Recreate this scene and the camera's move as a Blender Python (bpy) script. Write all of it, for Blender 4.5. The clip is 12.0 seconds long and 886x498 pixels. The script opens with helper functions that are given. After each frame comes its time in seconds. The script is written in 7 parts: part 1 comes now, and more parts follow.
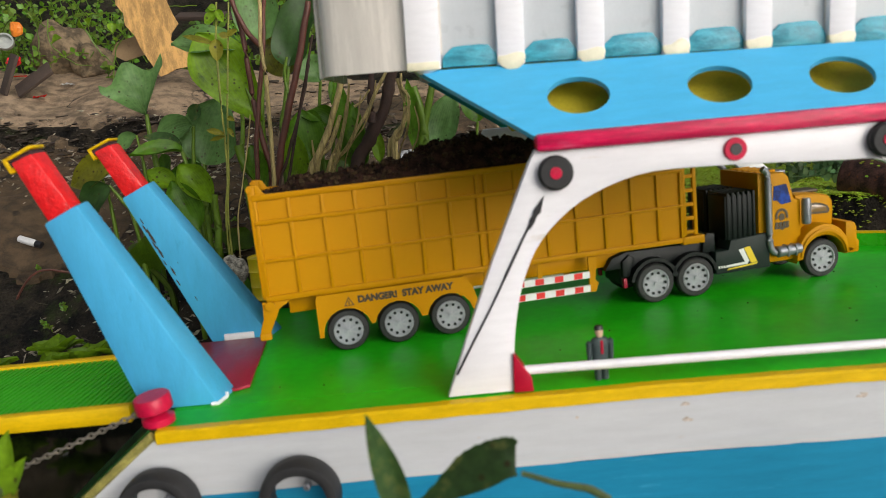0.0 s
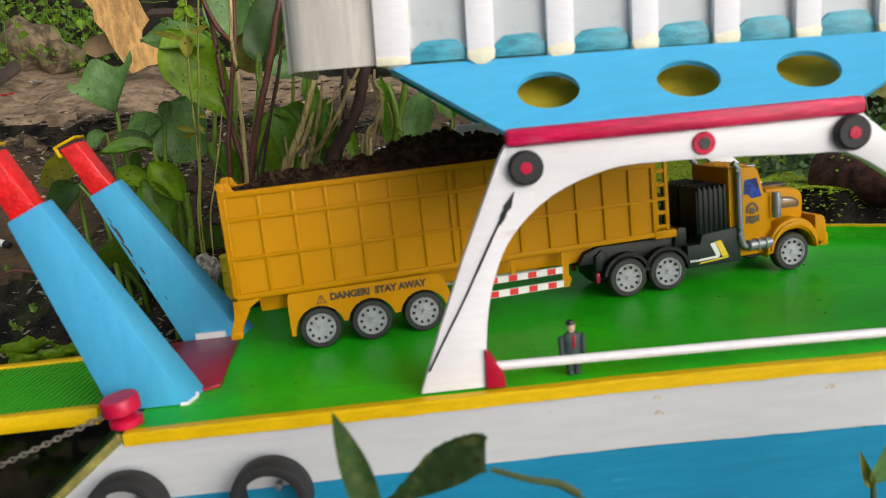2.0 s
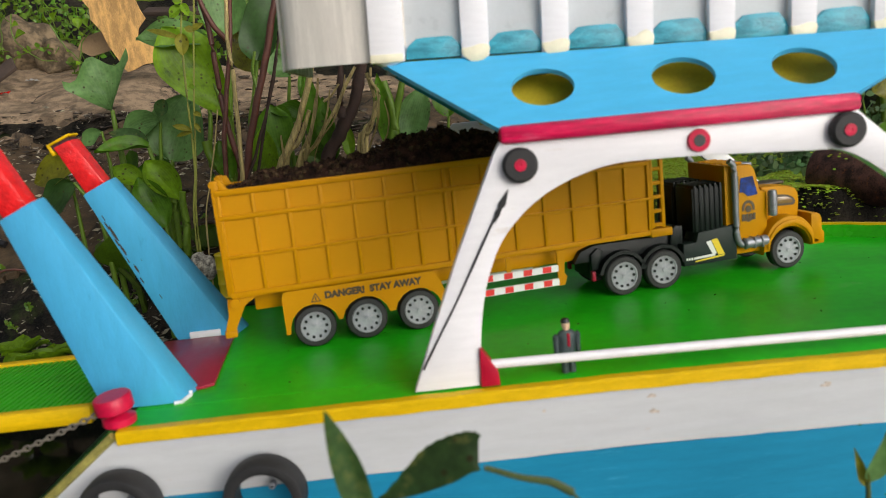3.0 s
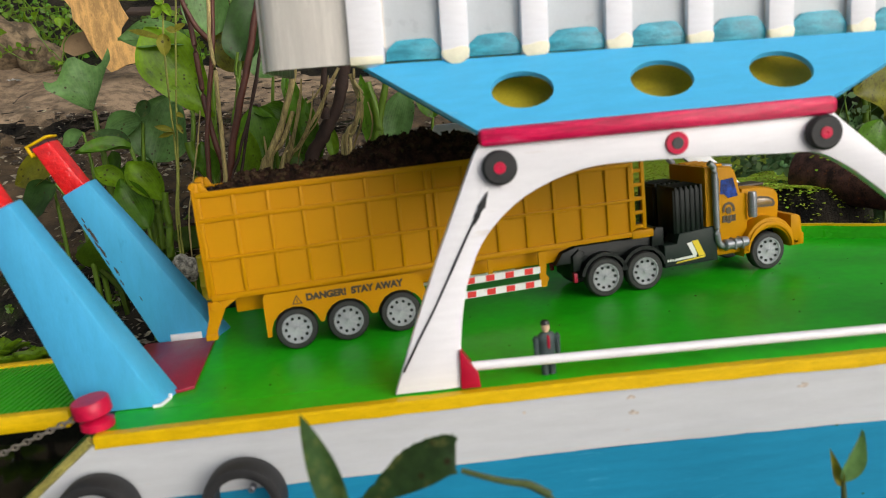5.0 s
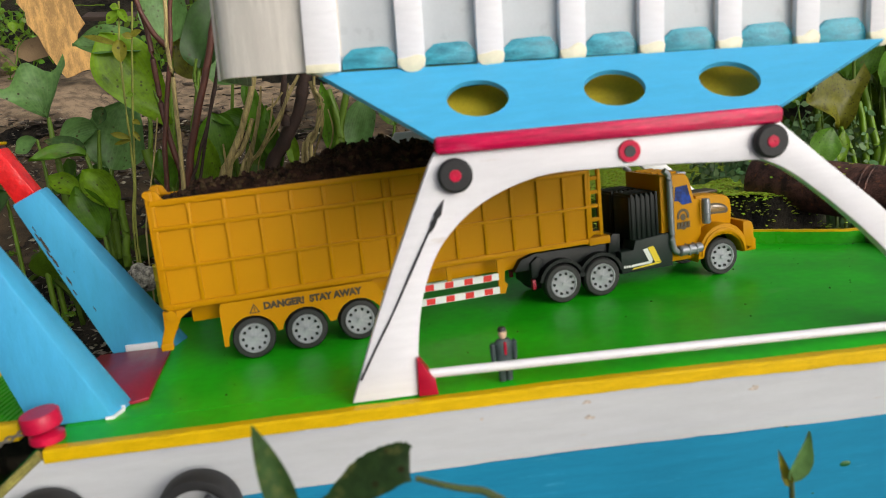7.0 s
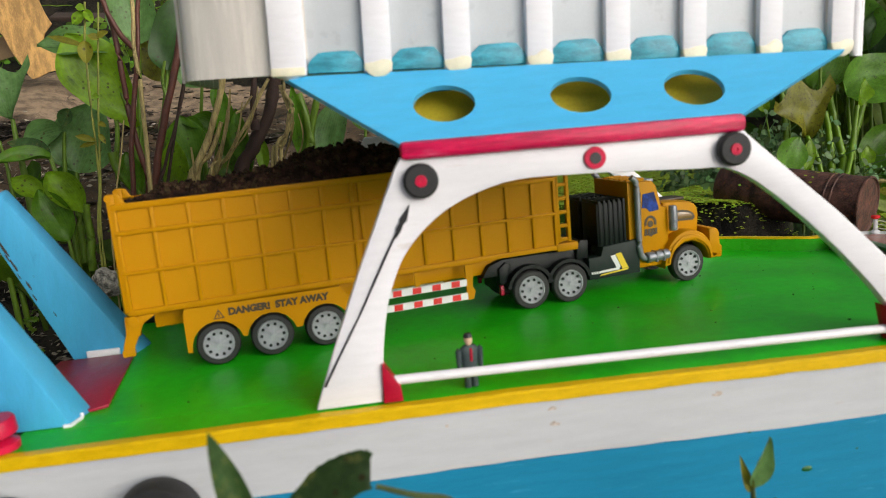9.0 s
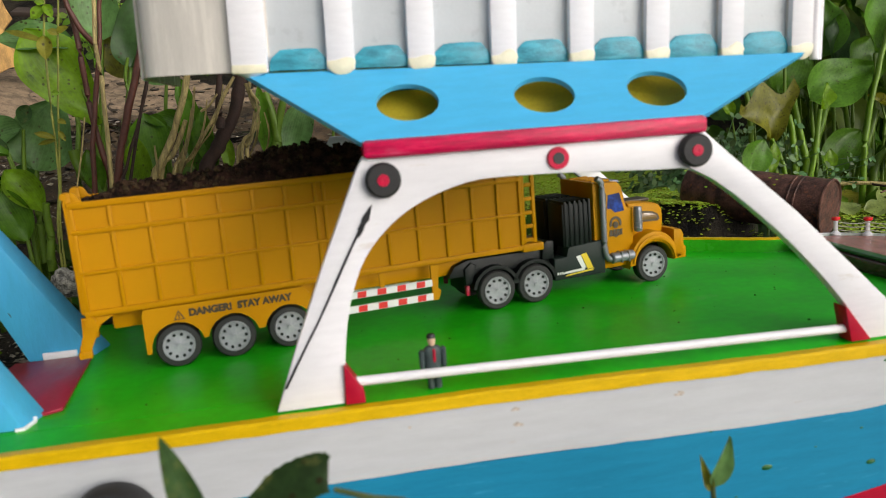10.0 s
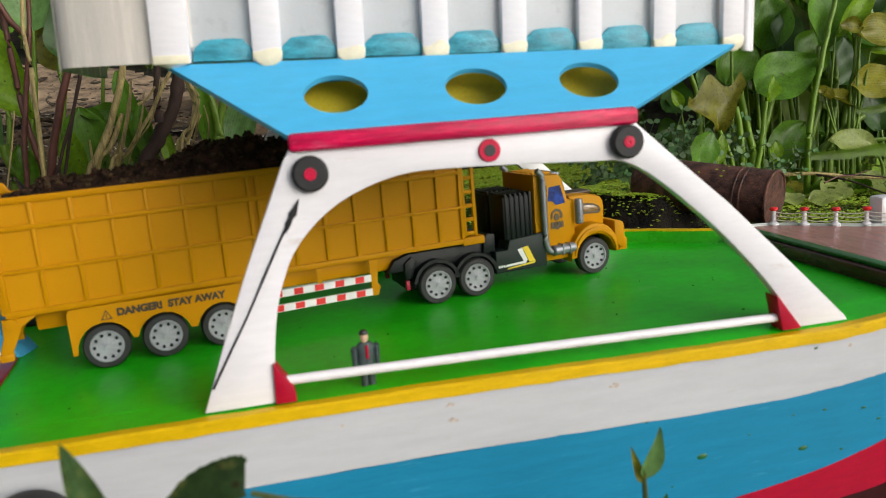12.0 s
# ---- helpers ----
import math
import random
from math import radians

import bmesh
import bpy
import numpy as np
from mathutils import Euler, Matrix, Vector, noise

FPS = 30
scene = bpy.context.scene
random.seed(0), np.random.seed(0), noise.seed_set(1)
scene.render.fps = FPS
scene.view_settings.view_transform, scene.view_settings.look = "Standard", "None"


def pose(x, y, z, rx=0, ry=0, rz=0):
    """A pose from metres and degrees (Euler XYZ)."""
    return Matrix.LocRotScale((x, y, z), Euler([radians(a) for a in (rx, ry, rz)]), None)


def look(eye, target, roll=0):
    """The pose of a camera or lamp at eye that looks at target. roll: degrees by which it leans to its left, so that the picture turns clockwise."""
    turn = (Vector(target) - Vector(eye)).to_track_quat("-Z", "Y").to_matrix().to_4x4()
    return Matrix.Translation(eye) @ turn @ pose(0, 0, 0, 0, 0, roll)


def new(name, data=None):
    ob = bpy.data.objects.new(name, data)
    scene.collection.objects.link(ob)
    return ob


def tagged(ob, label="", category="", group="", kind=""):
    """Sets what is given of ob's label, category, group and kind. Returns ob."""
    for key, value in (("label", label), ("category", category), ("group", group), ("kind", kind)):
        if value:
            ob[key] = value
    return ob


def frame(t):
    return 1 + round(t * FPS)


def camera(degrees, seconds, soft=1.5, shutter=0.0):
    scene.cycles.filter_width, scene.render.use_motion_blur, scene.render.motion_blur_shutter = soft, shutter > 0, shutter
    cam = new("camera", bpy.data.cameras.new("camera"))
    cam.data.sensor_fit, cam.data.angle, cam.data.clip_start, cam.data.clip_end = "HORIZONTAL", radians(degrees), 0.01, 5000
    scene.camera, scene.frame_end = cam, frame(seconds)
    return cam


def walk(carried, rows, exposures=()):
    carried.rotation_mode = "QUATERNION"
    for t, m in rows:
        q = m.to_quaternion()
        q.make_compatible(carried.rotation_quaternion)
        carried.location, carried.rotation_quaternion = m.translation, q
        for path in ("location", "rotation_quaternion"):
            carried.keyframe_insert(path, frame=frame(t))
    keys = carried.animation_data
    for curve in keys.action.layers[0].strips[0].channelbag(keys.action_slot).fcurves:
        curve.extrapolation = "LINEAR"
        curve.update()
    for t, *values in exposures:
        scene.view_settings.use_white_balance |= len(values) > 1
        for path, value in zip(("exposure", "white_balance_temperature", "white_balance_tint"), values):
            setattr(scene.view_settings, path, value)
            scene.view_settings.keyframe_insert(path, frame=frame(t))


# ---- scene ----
cam = camera(60.6, 12.0, 0.5)
cam.data.dof.use_dof = True                              # the lens is focused past the boat; what stands near it is soft
cam.data.dof.focus_distance, cam.data.dof.aperture_fstop = 1.4, 9.5
PATH = [
    (0, (0.023, -0.551, 0.219), (-0.032, 1.415, -0.147), -6.0),
    (0.5, (0.027, -0.55, 0.219), (-0.023, 1.415, -0.151), -6.1),
    (1, (0.029, -0.548, 0.217), (0.0, 1.416, -0.158), -6.2),
    (1.5, (0.031, -0.547, 0.217), (0.023, 1.417, -0.162), -6.3),
    (2, (0.029, -0.548, 0.217), (0.028, 1.416, -0.162), -6.2),
    (2.5, (0.032, -0.547, 0.216), (0.034, 1.417, -0.164), -6.2),
    (3, (0.032, -0.546, 0.215), (0.035, 1.418, -0.166), -6.2),
    (5, (0.038, -0.546, 0.216), (0.073, 1.417, -0.168), -6.1),
    (5.5, (0.039, -0.546, 0.215), (0.105, 1.416, -0.166), -6.1),
    (6, (0.047, -0.546, 0.215), (0.129, 1.416, -0.165), -6.2),
    (6.5, (0.043, -0.548, 0.216), (0.147, 1.413, -0.162), -6.2),
    (7, (0.045, -0.548, 0.216), (0.171, 1.413, -0.159), -5.9),
    (9, (0.052, -0.546, 0.215), (0.245, 1.41, -0.152), -5.3),
    (9.5, (0.053, -0.545, 0.215), (0.284, 1.407, -0.155), -5.0),
    (10, (0.059, -0.543, 0.213), (0.325, 1.404, -0.158), -4.8),
    (10.5, (0.072, -0.542, 0.213), (0.366, 1.4, -0.165), -4.9),
    (11, (0.073, -0.542, 0.212), (0.394, 1.395, -0.17), -5.0),
    (11.5, (0.08, -0.539, 0.211), (0.423, 1.392, -0.179), -4.9),
    (12, (0.082, -0.538, 0.21), (0.446, 1.388, -0.186), -4.9),
]
walk(cam, [(t, look(eye, target, roll)) for t, eye, target, roll in PATH])


# ---- light ----
world = bpy.data.worlds.new("world")
scene.world = world
world.use_nodes = True
wn = world.node_tree
sky = wn.nodes.new("ShaderNodeTexSky")
sky.sky_type = "NISHITA"
sky.sun_disc = False
sky.sun_elevation = radians(17)
sky.sun_rotation = radians(142)
sky.air_density, sky.dust_density, sky.ozone_density = 1.0, 4.0, 1.0
cloud = wn.nodes.new("ShaderNodeHueSaturation")           # thin cloud takes most of the blue out of the sky
cloud.inputs["Saturation"].default_value = 0.35
wn.links.new(sky.outputs[0], cloud.inputs["Color"])
wn.links.new(cloud.outputs[0], wn.nodes["Background"].inputs[0])
wn.nodes["Background"].inputs[1].default_value = 0.15
sun_data = bpy.data.lights.new("sun", "SUN")
sun_data.energy, sun_data.angle, sun_data.color = 1.75, radians(60), (0.995, 0.985, 0.98)
sun = new("sun", sun_data)
sun.matrix_world = look((3.0, -3.4, 1.55), (0.2, 0.2, 0))
scene.view_settings.exposure = -0.22


# ---- materials ----
def material(name, base, rough=0.5, metal=0.0, vary=0.12, scale=60.0, fine=400.0, bump=0.15, stretch=(1, 1, 1), spec=0.5, coat=0.0,
             stain=None, stain_amount=0.0, stain_scale=25.0, translucent=0.0, island=False, depth=0.002, contrast=1.0):
    m = bpy.data.materials.new(name)
    m.use_nodes = True
    nt = m.node_tree
    n, l = nt.nodes, nt.links
    b = n["Principled BSDF"]
    tc = n.new("ShaderNodeTexCoord")
    mp = n.new("ShaderNodeMapping")
    mp.inputs["Scale"].default_value = stretch
    l.new(tc.outputs["Object"], mp.inputs["Vector"])
    big = n.new("ShaderNodeTexNoise")
    big.inputs["Scale"].default_value = scale
    big.inputs["Detail"].default_value = 4
    small = n.new("ShaderNodeTexNoise")
    small.inputs["Scale"].default_value = fine
    small.inputs["Detail"].default_value = 3
    l.new(mp.outputs[0], big.inputs["Vector"])
    l.new(mp.outputs[0], small.inputs["Vector"])
    add = n.new("ShaderNodeMath")
    add.operation = "ADD"
    half = n.new("ShaderNodeMath")
    half.operation = "MULTIPLY"
    half.inputs[1].default_value = 0.5
    l.new(small.outputs["Fac"], half.inputs[0])
    l.new(big.outputs["Fac"], add.inputs[0])
    l.new(half.outputs[0], add.inputs[1])
    ramp = n.new("ShaderNodeMapRange")
    ramp.inputs["From Min"].default_value = 0.75 - 0.25 / contrast
    ramp.inputs["From Max"].default_value = 0.75 + 0.25 / contrast
    ramp.inputs["To Min"].default_value = 1.0 - vary
    ramp.inputs["To Max"].default_value = 1.0 + vary
    l.new(add.outputs[0], ramp.inputs["Value"])
    hsv = n.new("ShaderNodeHueSaturation")
    hsv.inputs["Color"].default_value = (*base, 1)
    l.new(ramp.outputs[0], hsv.inputs["Value"])
    out = hsv.outputs[0]
    if island:
        geo = n.new("ShaderNodeNewGeometry")
        hr = n.new("ShaderNodeMapRange")
        hr.inputs["To Min"].default_value, hr.inputs["To Max"].default_value = 0.47, 0.525
        l.new(geo.outputs["Random Per Island"], hr.inputs["Value"])
        l.new(hr.outputs[0], hsv.inputs["Hue"])
        vr = n.new("ShaderNodeMapRange")
        vr.inputs["To Min"].default_value, vr.inputs["To Max"].default_value = 0.65, 1.35
        l.new(geo.outputs["Random Per Island"], vr.inputs["Value"])
        mu = n.new("ShaderNodeMath")
        mu.operation = "MULTIPLY"
        l.new(vr.outputs[0], mu.inputs[0])
        l.new(ramp.outputs[0], mu.inputs[1])
        l.new(mu.outputs[0], hsv.inputs["Value"])
    if stain:
        st = n.new("ShaderNodeTexNoise")
        st.inputs["Scale"].default_value = stain_scale
        st.inputs["Detail"].default_value = 6
        st.inputs["Roughness"].default_value = 0.65
        l.new(mp.outputs[0], st.inputs["Vector"])
        sr = n.new("ShaderNodeMapRange")
        sr.inputs["From Min"].default_value = 0.72 - 0.35 * stain_amount
        sr.inputs["From Max"].default_value = 0.86 - 0.35 * stain_amount
        l.new(st.outputs["Fac"], sr.inputs["Value"])
        mix = n.new("ShaderNodeMixRGB")
        mix.inputs["Color2"].default_value = (*stain, 1)
        l.new(sr.outputs[0], mix.inputs["Fac"])
        l.new(out, mix.inputs["Color1"])
        out = mix.outputs[0]
    l.new(out, b.inputs["Base Color"])
    rr = n.new("ShaderNodeMapRange")
    rr.inputs["To Min"].default_value = max(0.02, rough - 0.1)
    rr.inputs["To Max"].default_value = min(1.0, rough + 0.1)
    l.new(big.outputs["Fac"], rr.inputs["Value"])
    l.new(rr.outputs[0], b.inputs["Roughness"])
    b.inputs["Metallic"].default_value = metal
    b.inputs["Specular IOR Level"].default_value = spec
    b.inputs["Coat Weight"].default_value = coat
    b.inputs["Coat Roughness"].default_value = 0.12
    if bump:
        bp = n.new("ShaderNodeBump")
        bp.inputs["Strength"].default_value = bump
        bp.inputs["Distance"].default_value = depth
        l.new(add.outputs[0], bp.inputs["Height"])
        l.new(bp.outputs[0], b.inputs["Normal"])
    if translucent:
        tr = n.new("ShaderNodeBsdfTranslucent")
        l.new(out, tr.inputs["Color"])
        ms = n.new("ShaderNodeMixShader")
        ms.inputs[0].default_value = translucent
        l.new(b.outputs[0], ms.inputs[1])
        l.new(tr.outputs[0], ms.inputs[2])
        l.new(ms.outputs[0], n["Material Output"].inputs["Surface"])
    return m


def leaf_material(name, base, vein, spot=None, spot_amount=0.0, spot_scale=30, specks_at=0.45):
    """A glossy leaf with fine curved veins along it, and brown spots where it ages."""
    m = material(name, base, rough=0.42, spec=0.36, vary=0.42, contrast=1.2, scale=13, fine=140, bump=0.2, stain=spot or (0.16, 0.13, 0.03), stain_amount=spot_amount,
                 stain_scale=spot_scale, translucent=0.38)
    n, l = m.node_tree.nodes, m.node_tree.links
    b = n["Principled BSDF"]
    uv = n.new("ShaderNodeTexCoord")
    wave = n.new("ShaderNodeTexWave")
    wave.bands_direction = "X"
    wave.inputs["Scale"].default_value = 4.5
    wave.inputs["Distortion"].default_value = 0.6
    l.new(uv.outputs["UV"], wave.inputs["Vector"])
    specks = n.new("ShaderNodeTexVoronoi")                 # insect marks and small dead spots
    specks.inputs["Scale"].default_value = 95
    l.new(uv.outputs["Object"], specks.inputs["Vector"])
    near = n.new("ShaderNodeMapRange")
    near.inputs["From Min"].default_value, near.inputs["From Max"].default_value = 0.24, 0.14
    near.inputs["To Max"].default_value = 0.9
    l.new(specks.outputs["Distance"], near.inputs["Value"])
    where = n.new("ShaderNodeTexNoise")
    where.inputs["Scale"].default_value = 22
    l.new(uv.outputs["Object"], where.inputs["Vector"])
    some = n.new("ShaderNodeMapRange")
    some.inputs["From Min"].default_value, some.inputs["From Max"].default_value = specks_at, specks_at + 0.15
    l.new(where.outputs["Fac"], some.inputs["Value"])
    few = n.new("ShaderNodeMath")
    few.operation = "MULTIPLY"
    l.new(near.outputs[0], few.inputs[0])
    l.new(some.outputs[0], few.inputs[1])
    spotted = n.new("ShaderNodeMixRGB")
    spotted.inputs["Color2"].default_value = (0.05, 0.035, 0.01, 1)
    l.new(few.outputs[0], spotted.inputs["Fac"])
    l.new(b.inputs["Base Color"].links[0].from_socket, spotted.inputs["Color1"])
    l.new(spotted.outputs[0], b.inputs["Base Color"])
    power = n.new("ShaderNodeMath")
    power.operation = "POWER"
    power.inputs[1].default_value = 5
    l.new(wave.outputs["Fac"], power.inputs[0])
    sc = n.new("ShaderNodeMath")
    sc.operation = "MULTIPLY"
    sc.inputs[1].default_value = 0.36
    l.new(power.outputs[0], sc.inputs[0])
    src = b.inputs["Base Color"].links[0].from_socket
    mix = n.new("ShaderNodeMixRGB")
    mix.inputs["Color2"].default_value = (*vein, 1)
    l.new(sc.outputs[0], mix.inputs["Fac"])
    l.new(src, mix.inputs["Color1"])
    l.new(mix.outputs[0], b.inputs["Base Color"])
    for node in n:
        if node.bl_idname == "ShaderNodeBsdfTranslucent":
            l.new(mix.outputs[0], node.inputs["Color"])
    return m


brush = (1.0, 6.0, 6.0)
white_paint = material("white_paint", (0.84, 0.83, 0.86), 0.4, vary=0.04, scale=40, fine=300, bump=0.12, stretch=brush, stain=(0.62, 0.55, 0.48), stain_amount=0.25, stain_scale=18)
hull_white = material("hull_white_paint", (0.575, 0.590, 0.610), 0.42, vary=0.05, scale=22, fine=160, bump=0.1, stretch=(1, 4, 7), stain=(0.5, 0.4, 0.33), stain_amount=0.18, stain_scale=30)
cream_paint = material("cream_paint", (0.78, 0.74, 0.55), 0.35, vary=0.08, scale=80, bump=0.2)
panel_paint = material("grey_window_paint", (0.6, 0.63, 0.65), 0.3, vary=0.04, scale=50, bump=0.08)
ivory_paint = material("ivory_paint", (0.72, 0.675, 0.61), 0.26, vary=0.10, scale=25, bump=0.2, stretch=(6, 6, 0.6), stain=(0.5, 0.46, 0.38), stain_amount=0.3, stain_scale=20)
pillar_blue = material("pillar_blue_paint", (0.065, 0.40, 0.69), 0.34, vary=0.07, scale=26, fine=160, bump=0.2, stretch=(4, 4, 1), stain=(0.04, 0.30, 0.55), stain_amount=0.2, stain_scale=30)
blue_paint = material("blue_paint", (0.07, 0.46, 0.79), 0.34, vary=0.07, scale=30, fine=200, bump=0.1, stretch=(1, 5, 5), stain=(0.3, 0.6, 0.8), stain_amount=0.12)
hull_blue = material("hull_blue_paint", (0.014, 0.235, 0.405), 0.38, spec=0.3, vary=0.1, scale=18, fine=140, bump=0.1, stretch=(1, 4, 8), stain=(0.06, 0.34, 0.54), stain_amount=0.3, stain_scale=22)
teal_paint = material("teal_paint", (0.050, 0.325, 0.43), 0.22, spec=0.4, vary=0.3, contrast=1.4, scale=60, bump=0.5, stretch=(1, 1, 3), stain=(0.13, 0.44, 0.54), stain_amount=0.25, stain_scale=50)
red_paint = material("red_paint", (0.42, 0.006, 0.03), 0.35, spec=0.25, vary=0.12, scale=50, fine=300, bump=0.12, stretch=(1, 4, 4), stain=(0.3, 0.004, 0.02), stain_amount=0.3)
crimson_paint = material("crimson_paint", (0.56, 0.004, 0.066), 0.24, spec=0.35, vary=0.40, scale=45, fine=260, bump=0.5, stretch=(0.6, 5, 5), stain=(0.78, 0.13, 0.24), stain_amount=0.24, stain_scale=26)
scarlet_paint = material("scarlet_paint", (0.75, 0.012, 0.014), 0.18, vary=0.2, scale=110, bump=0.9, coat=0.5, stain=(0.85, 0.35, 0.35), stain_amount=0.06)
crimson_plain = material("crimson_plastic", (0.55, 0.007, 0.05), 0.34, spec=0.3, vary=0.2, scale=60, fine=300, bump=0.25)
maroon_paint = material("maroon_paint", (0.32, 0.012, 0.038), 0.34, spec=0.3, vary=0.2, scale=35, bump=0.25, stretch=(3, 1, 1))
dark_brown = material("dark_brown_wood_paint", (0.055, 0.020, 0.022), 0.28, vary=0.4, scale=30, bump=0.3, stretch=(4, 1, 4))
pink_brown = material("faded_brown_paint", (0.43, 0.195, 0.165), 0.2, vary=0.15, scale=25, bump=0.3, stretch=(5, 1, 1), stain=(0.5, 0.36, 0.3), stain_amount=0.25)
green_deck = material("green_deck_paint", (0.016, 0.48, 0.008), 0.38, vary=0.20, scale=14, fine=90, bump=0.10, spec=0.26, coat=0.0, stain=(0.12, 0.46, 0.09), stain_amount=0.22, stain_scale=20)
stern_dirt = material("dirty_yellow_paint", (0.30, 0.27, 0.07), 0.5, vary=0.4, scale=60, bump=0.4, stain=(0.2, 0.08, 0.05), stain_amount=0.4, stain_scale=45)
ramp_green = material("ramp_green_paint", (0.05, 0.46, 0.016), 0.35, spec=0.3, vary=0.15, scale=30, fine=200, bump=0.2, stain=(0.04, 0.25, 0.015), stain_amount=0.3)
green_edge = material("green_edge_paint", (0.035, 0.40, 0.012), 0.25, vary=0.2, scale=30, fine=200, bump=0.5, coat=0.3, stain=(0.3, 0.6, 0.25), stain_amount=0.12)
dark_green = material("dark_green_paint", (0.01, 0.11, 0.02), 0.3, vary=0.2, scale=35, bump=0.3)
yellow_paint = material("yellow_paint", (0.72, 0.455, 0.002), 0.4, spec=0.28, vary=0.13, scale=40, fine=220, bump=0.22, stretch=(1, 4, 4), stain=(0.35, 0.2, 0.02), stain_amount=0.22, stain_scale=35)
olive_paint = material("olive_yellow_paint", (0.5, 0.40, 0.03), 0.4, vary=0.2, scale=25, bump=0.1)
black_paint = material("black_paint", (0.012, 0.012, 0.014), 0.4, vary=0.2, bump=0.2)
truck_yellow = material("yellow_plastic", (0.51, 0.228, 0.0003), 0.46, spec=0.11, vary=0.05, scale=20, fine=600, bump=0.04, stain=(0.25, 0.12, 0.01), stain_amount=0.02, stain_scale=90)
truck_black = material("black_plastic", (0.007, 0.010, 0.010), 0.42, spec=0.22, vary=0.2, scale=40, bump=0.06)
truck_dark = material("dark_green_plastic", (0.016, 0.026, 0.023), 0.45, spec=0.2, vary=0.15, scale=40, bump=0.06)
tyre_rubber = material("tyre_rubber", (0.018, 0.018, 0.019), 0.62, vary=0.25, scale=80, bump=0.15)
rim_silver = material("silver_plastic", (0.33, 0.34, 0.37), 0.5, spec=0.3, metal=0.1, vary=0.2, scale=120, bump=0.1)
pipe_grey = material("grey_plastic", (0.22, 0.23, 0.26), 0.32, metal=0.35, vary=0.12, bump=0.05)
window_blue = material("blue_window_plastic", (0.006, 0.035, 0.22), 0.22, spec=0.12, vary=0.6, contrast=1.6, scale=90, bump=0.0)
decal_white = material("white_sticker", (0.75, 0.76, 0.76), 0.4, vary=0.04, bump=0.0)
decal_yellow = material("yellow_sticker", (0.75, 0.55, 0.02), 0.4, vary=0.04, bump=0.0)
decal_red = material("red_sticker", (0.7, 0.02, 0.015), 0.4, vary=0.06, bump=0.0)
decal_dark = material("dark_sticker", (0.05, 0.03, 0.008), 0.45, vary=0.1, bump=0.0)
headlight_clear = material("tinted_lamp_plastic", (0.20, 0.11, 0.03), 0.15, vary=0.05, bump=0.0, coat=0.6)
soil = material("dark_soil", (0.038, 0.022, 0.012), 0.9, vary=0.8, contrast=1.5, scale=120, fine=700, bump=0.9, spec=0.15, island=True)
barrel_yellow = material("yellow_barrel_paint", (0.72, 0.55, 0.01), 0.3, vary=0.08, bump=0.08)
barrel_red = material("red_barrel_paint", (0.8, 0.02, 0.02), 0.35, vary=0.08, bump=0.08)
barrel_steel = material("bare_steel", (0.6, 0.6, 0.6), 0.16, metal=1.0, vary=0.1, bump=0.05)
suit_cloth = material("grey_suit_paint", (0.035, 0.055, 0.055), 0.55, vary=0.2, scale=200, bump=0.1)
skin_paint = material("pale_paint", (0.6, 0.42, 0.28), 0.55, vary=0.08, bump=0.0)
rusty_steel = material("rusty_steel", (0.098, 0.043, 0.030), 0.6, metal=0.2, vary=0.7, contrast=1.5, scale=38, fine=260, bump=1.0, depth=0.003, stain=(0.30, 0.095, 0.03), stain_amount=0.36, stain_scale=85)
chain_metal = material("galvanised_chain", (0.24, 0.21, 0.17), 0.55, metal=0.5, vary=0.2, bump=0.1)
string_white = material("white_string", (0.6, 0.6, 0.5), 0.8, vary=0.1, bump=0.1)
plywood = material("weathered_plywood", (0.52, 0.30, 0.10), 0.75, contrast=1.8, vary=0.3, scale=9, fine=90, bump=0.5, stretch=(9, 2, 3), stain=(0.24, 0.13, 0.05), stain_amount=0.30, stain_scale=14)
cardboard = material("wet_cardboard", (0.3, 0.2, 0.11), 0.85, vary=0.2, scale=20, bump=0.3, stain=(0.14, 0.08, 0.04), stain_amount=0.35)
old_wood = material("old_dark_wood", (0.06, 0.04, 0.03), 0.85, vary=0.4, scale=25, bump=0.6, stretch=(1, 1, 6))
mud = material("dark_wet_mud", (0.015, 0.012, 0.008), 0.7, contrast=2.0, spec=0.2, vary=0.9, scale=22, fine=200, bump=1.0, depth=0.012, stain=(0.03, 0.05, 0.008), stain_amount=0.45, stain_scale=9)
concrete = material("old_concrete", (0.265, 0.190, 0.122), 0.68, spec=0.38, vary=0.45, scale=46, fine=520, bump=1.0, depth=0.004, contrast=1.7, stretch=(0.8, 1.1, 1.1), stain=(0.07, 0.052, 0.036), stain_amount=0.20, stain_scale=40)


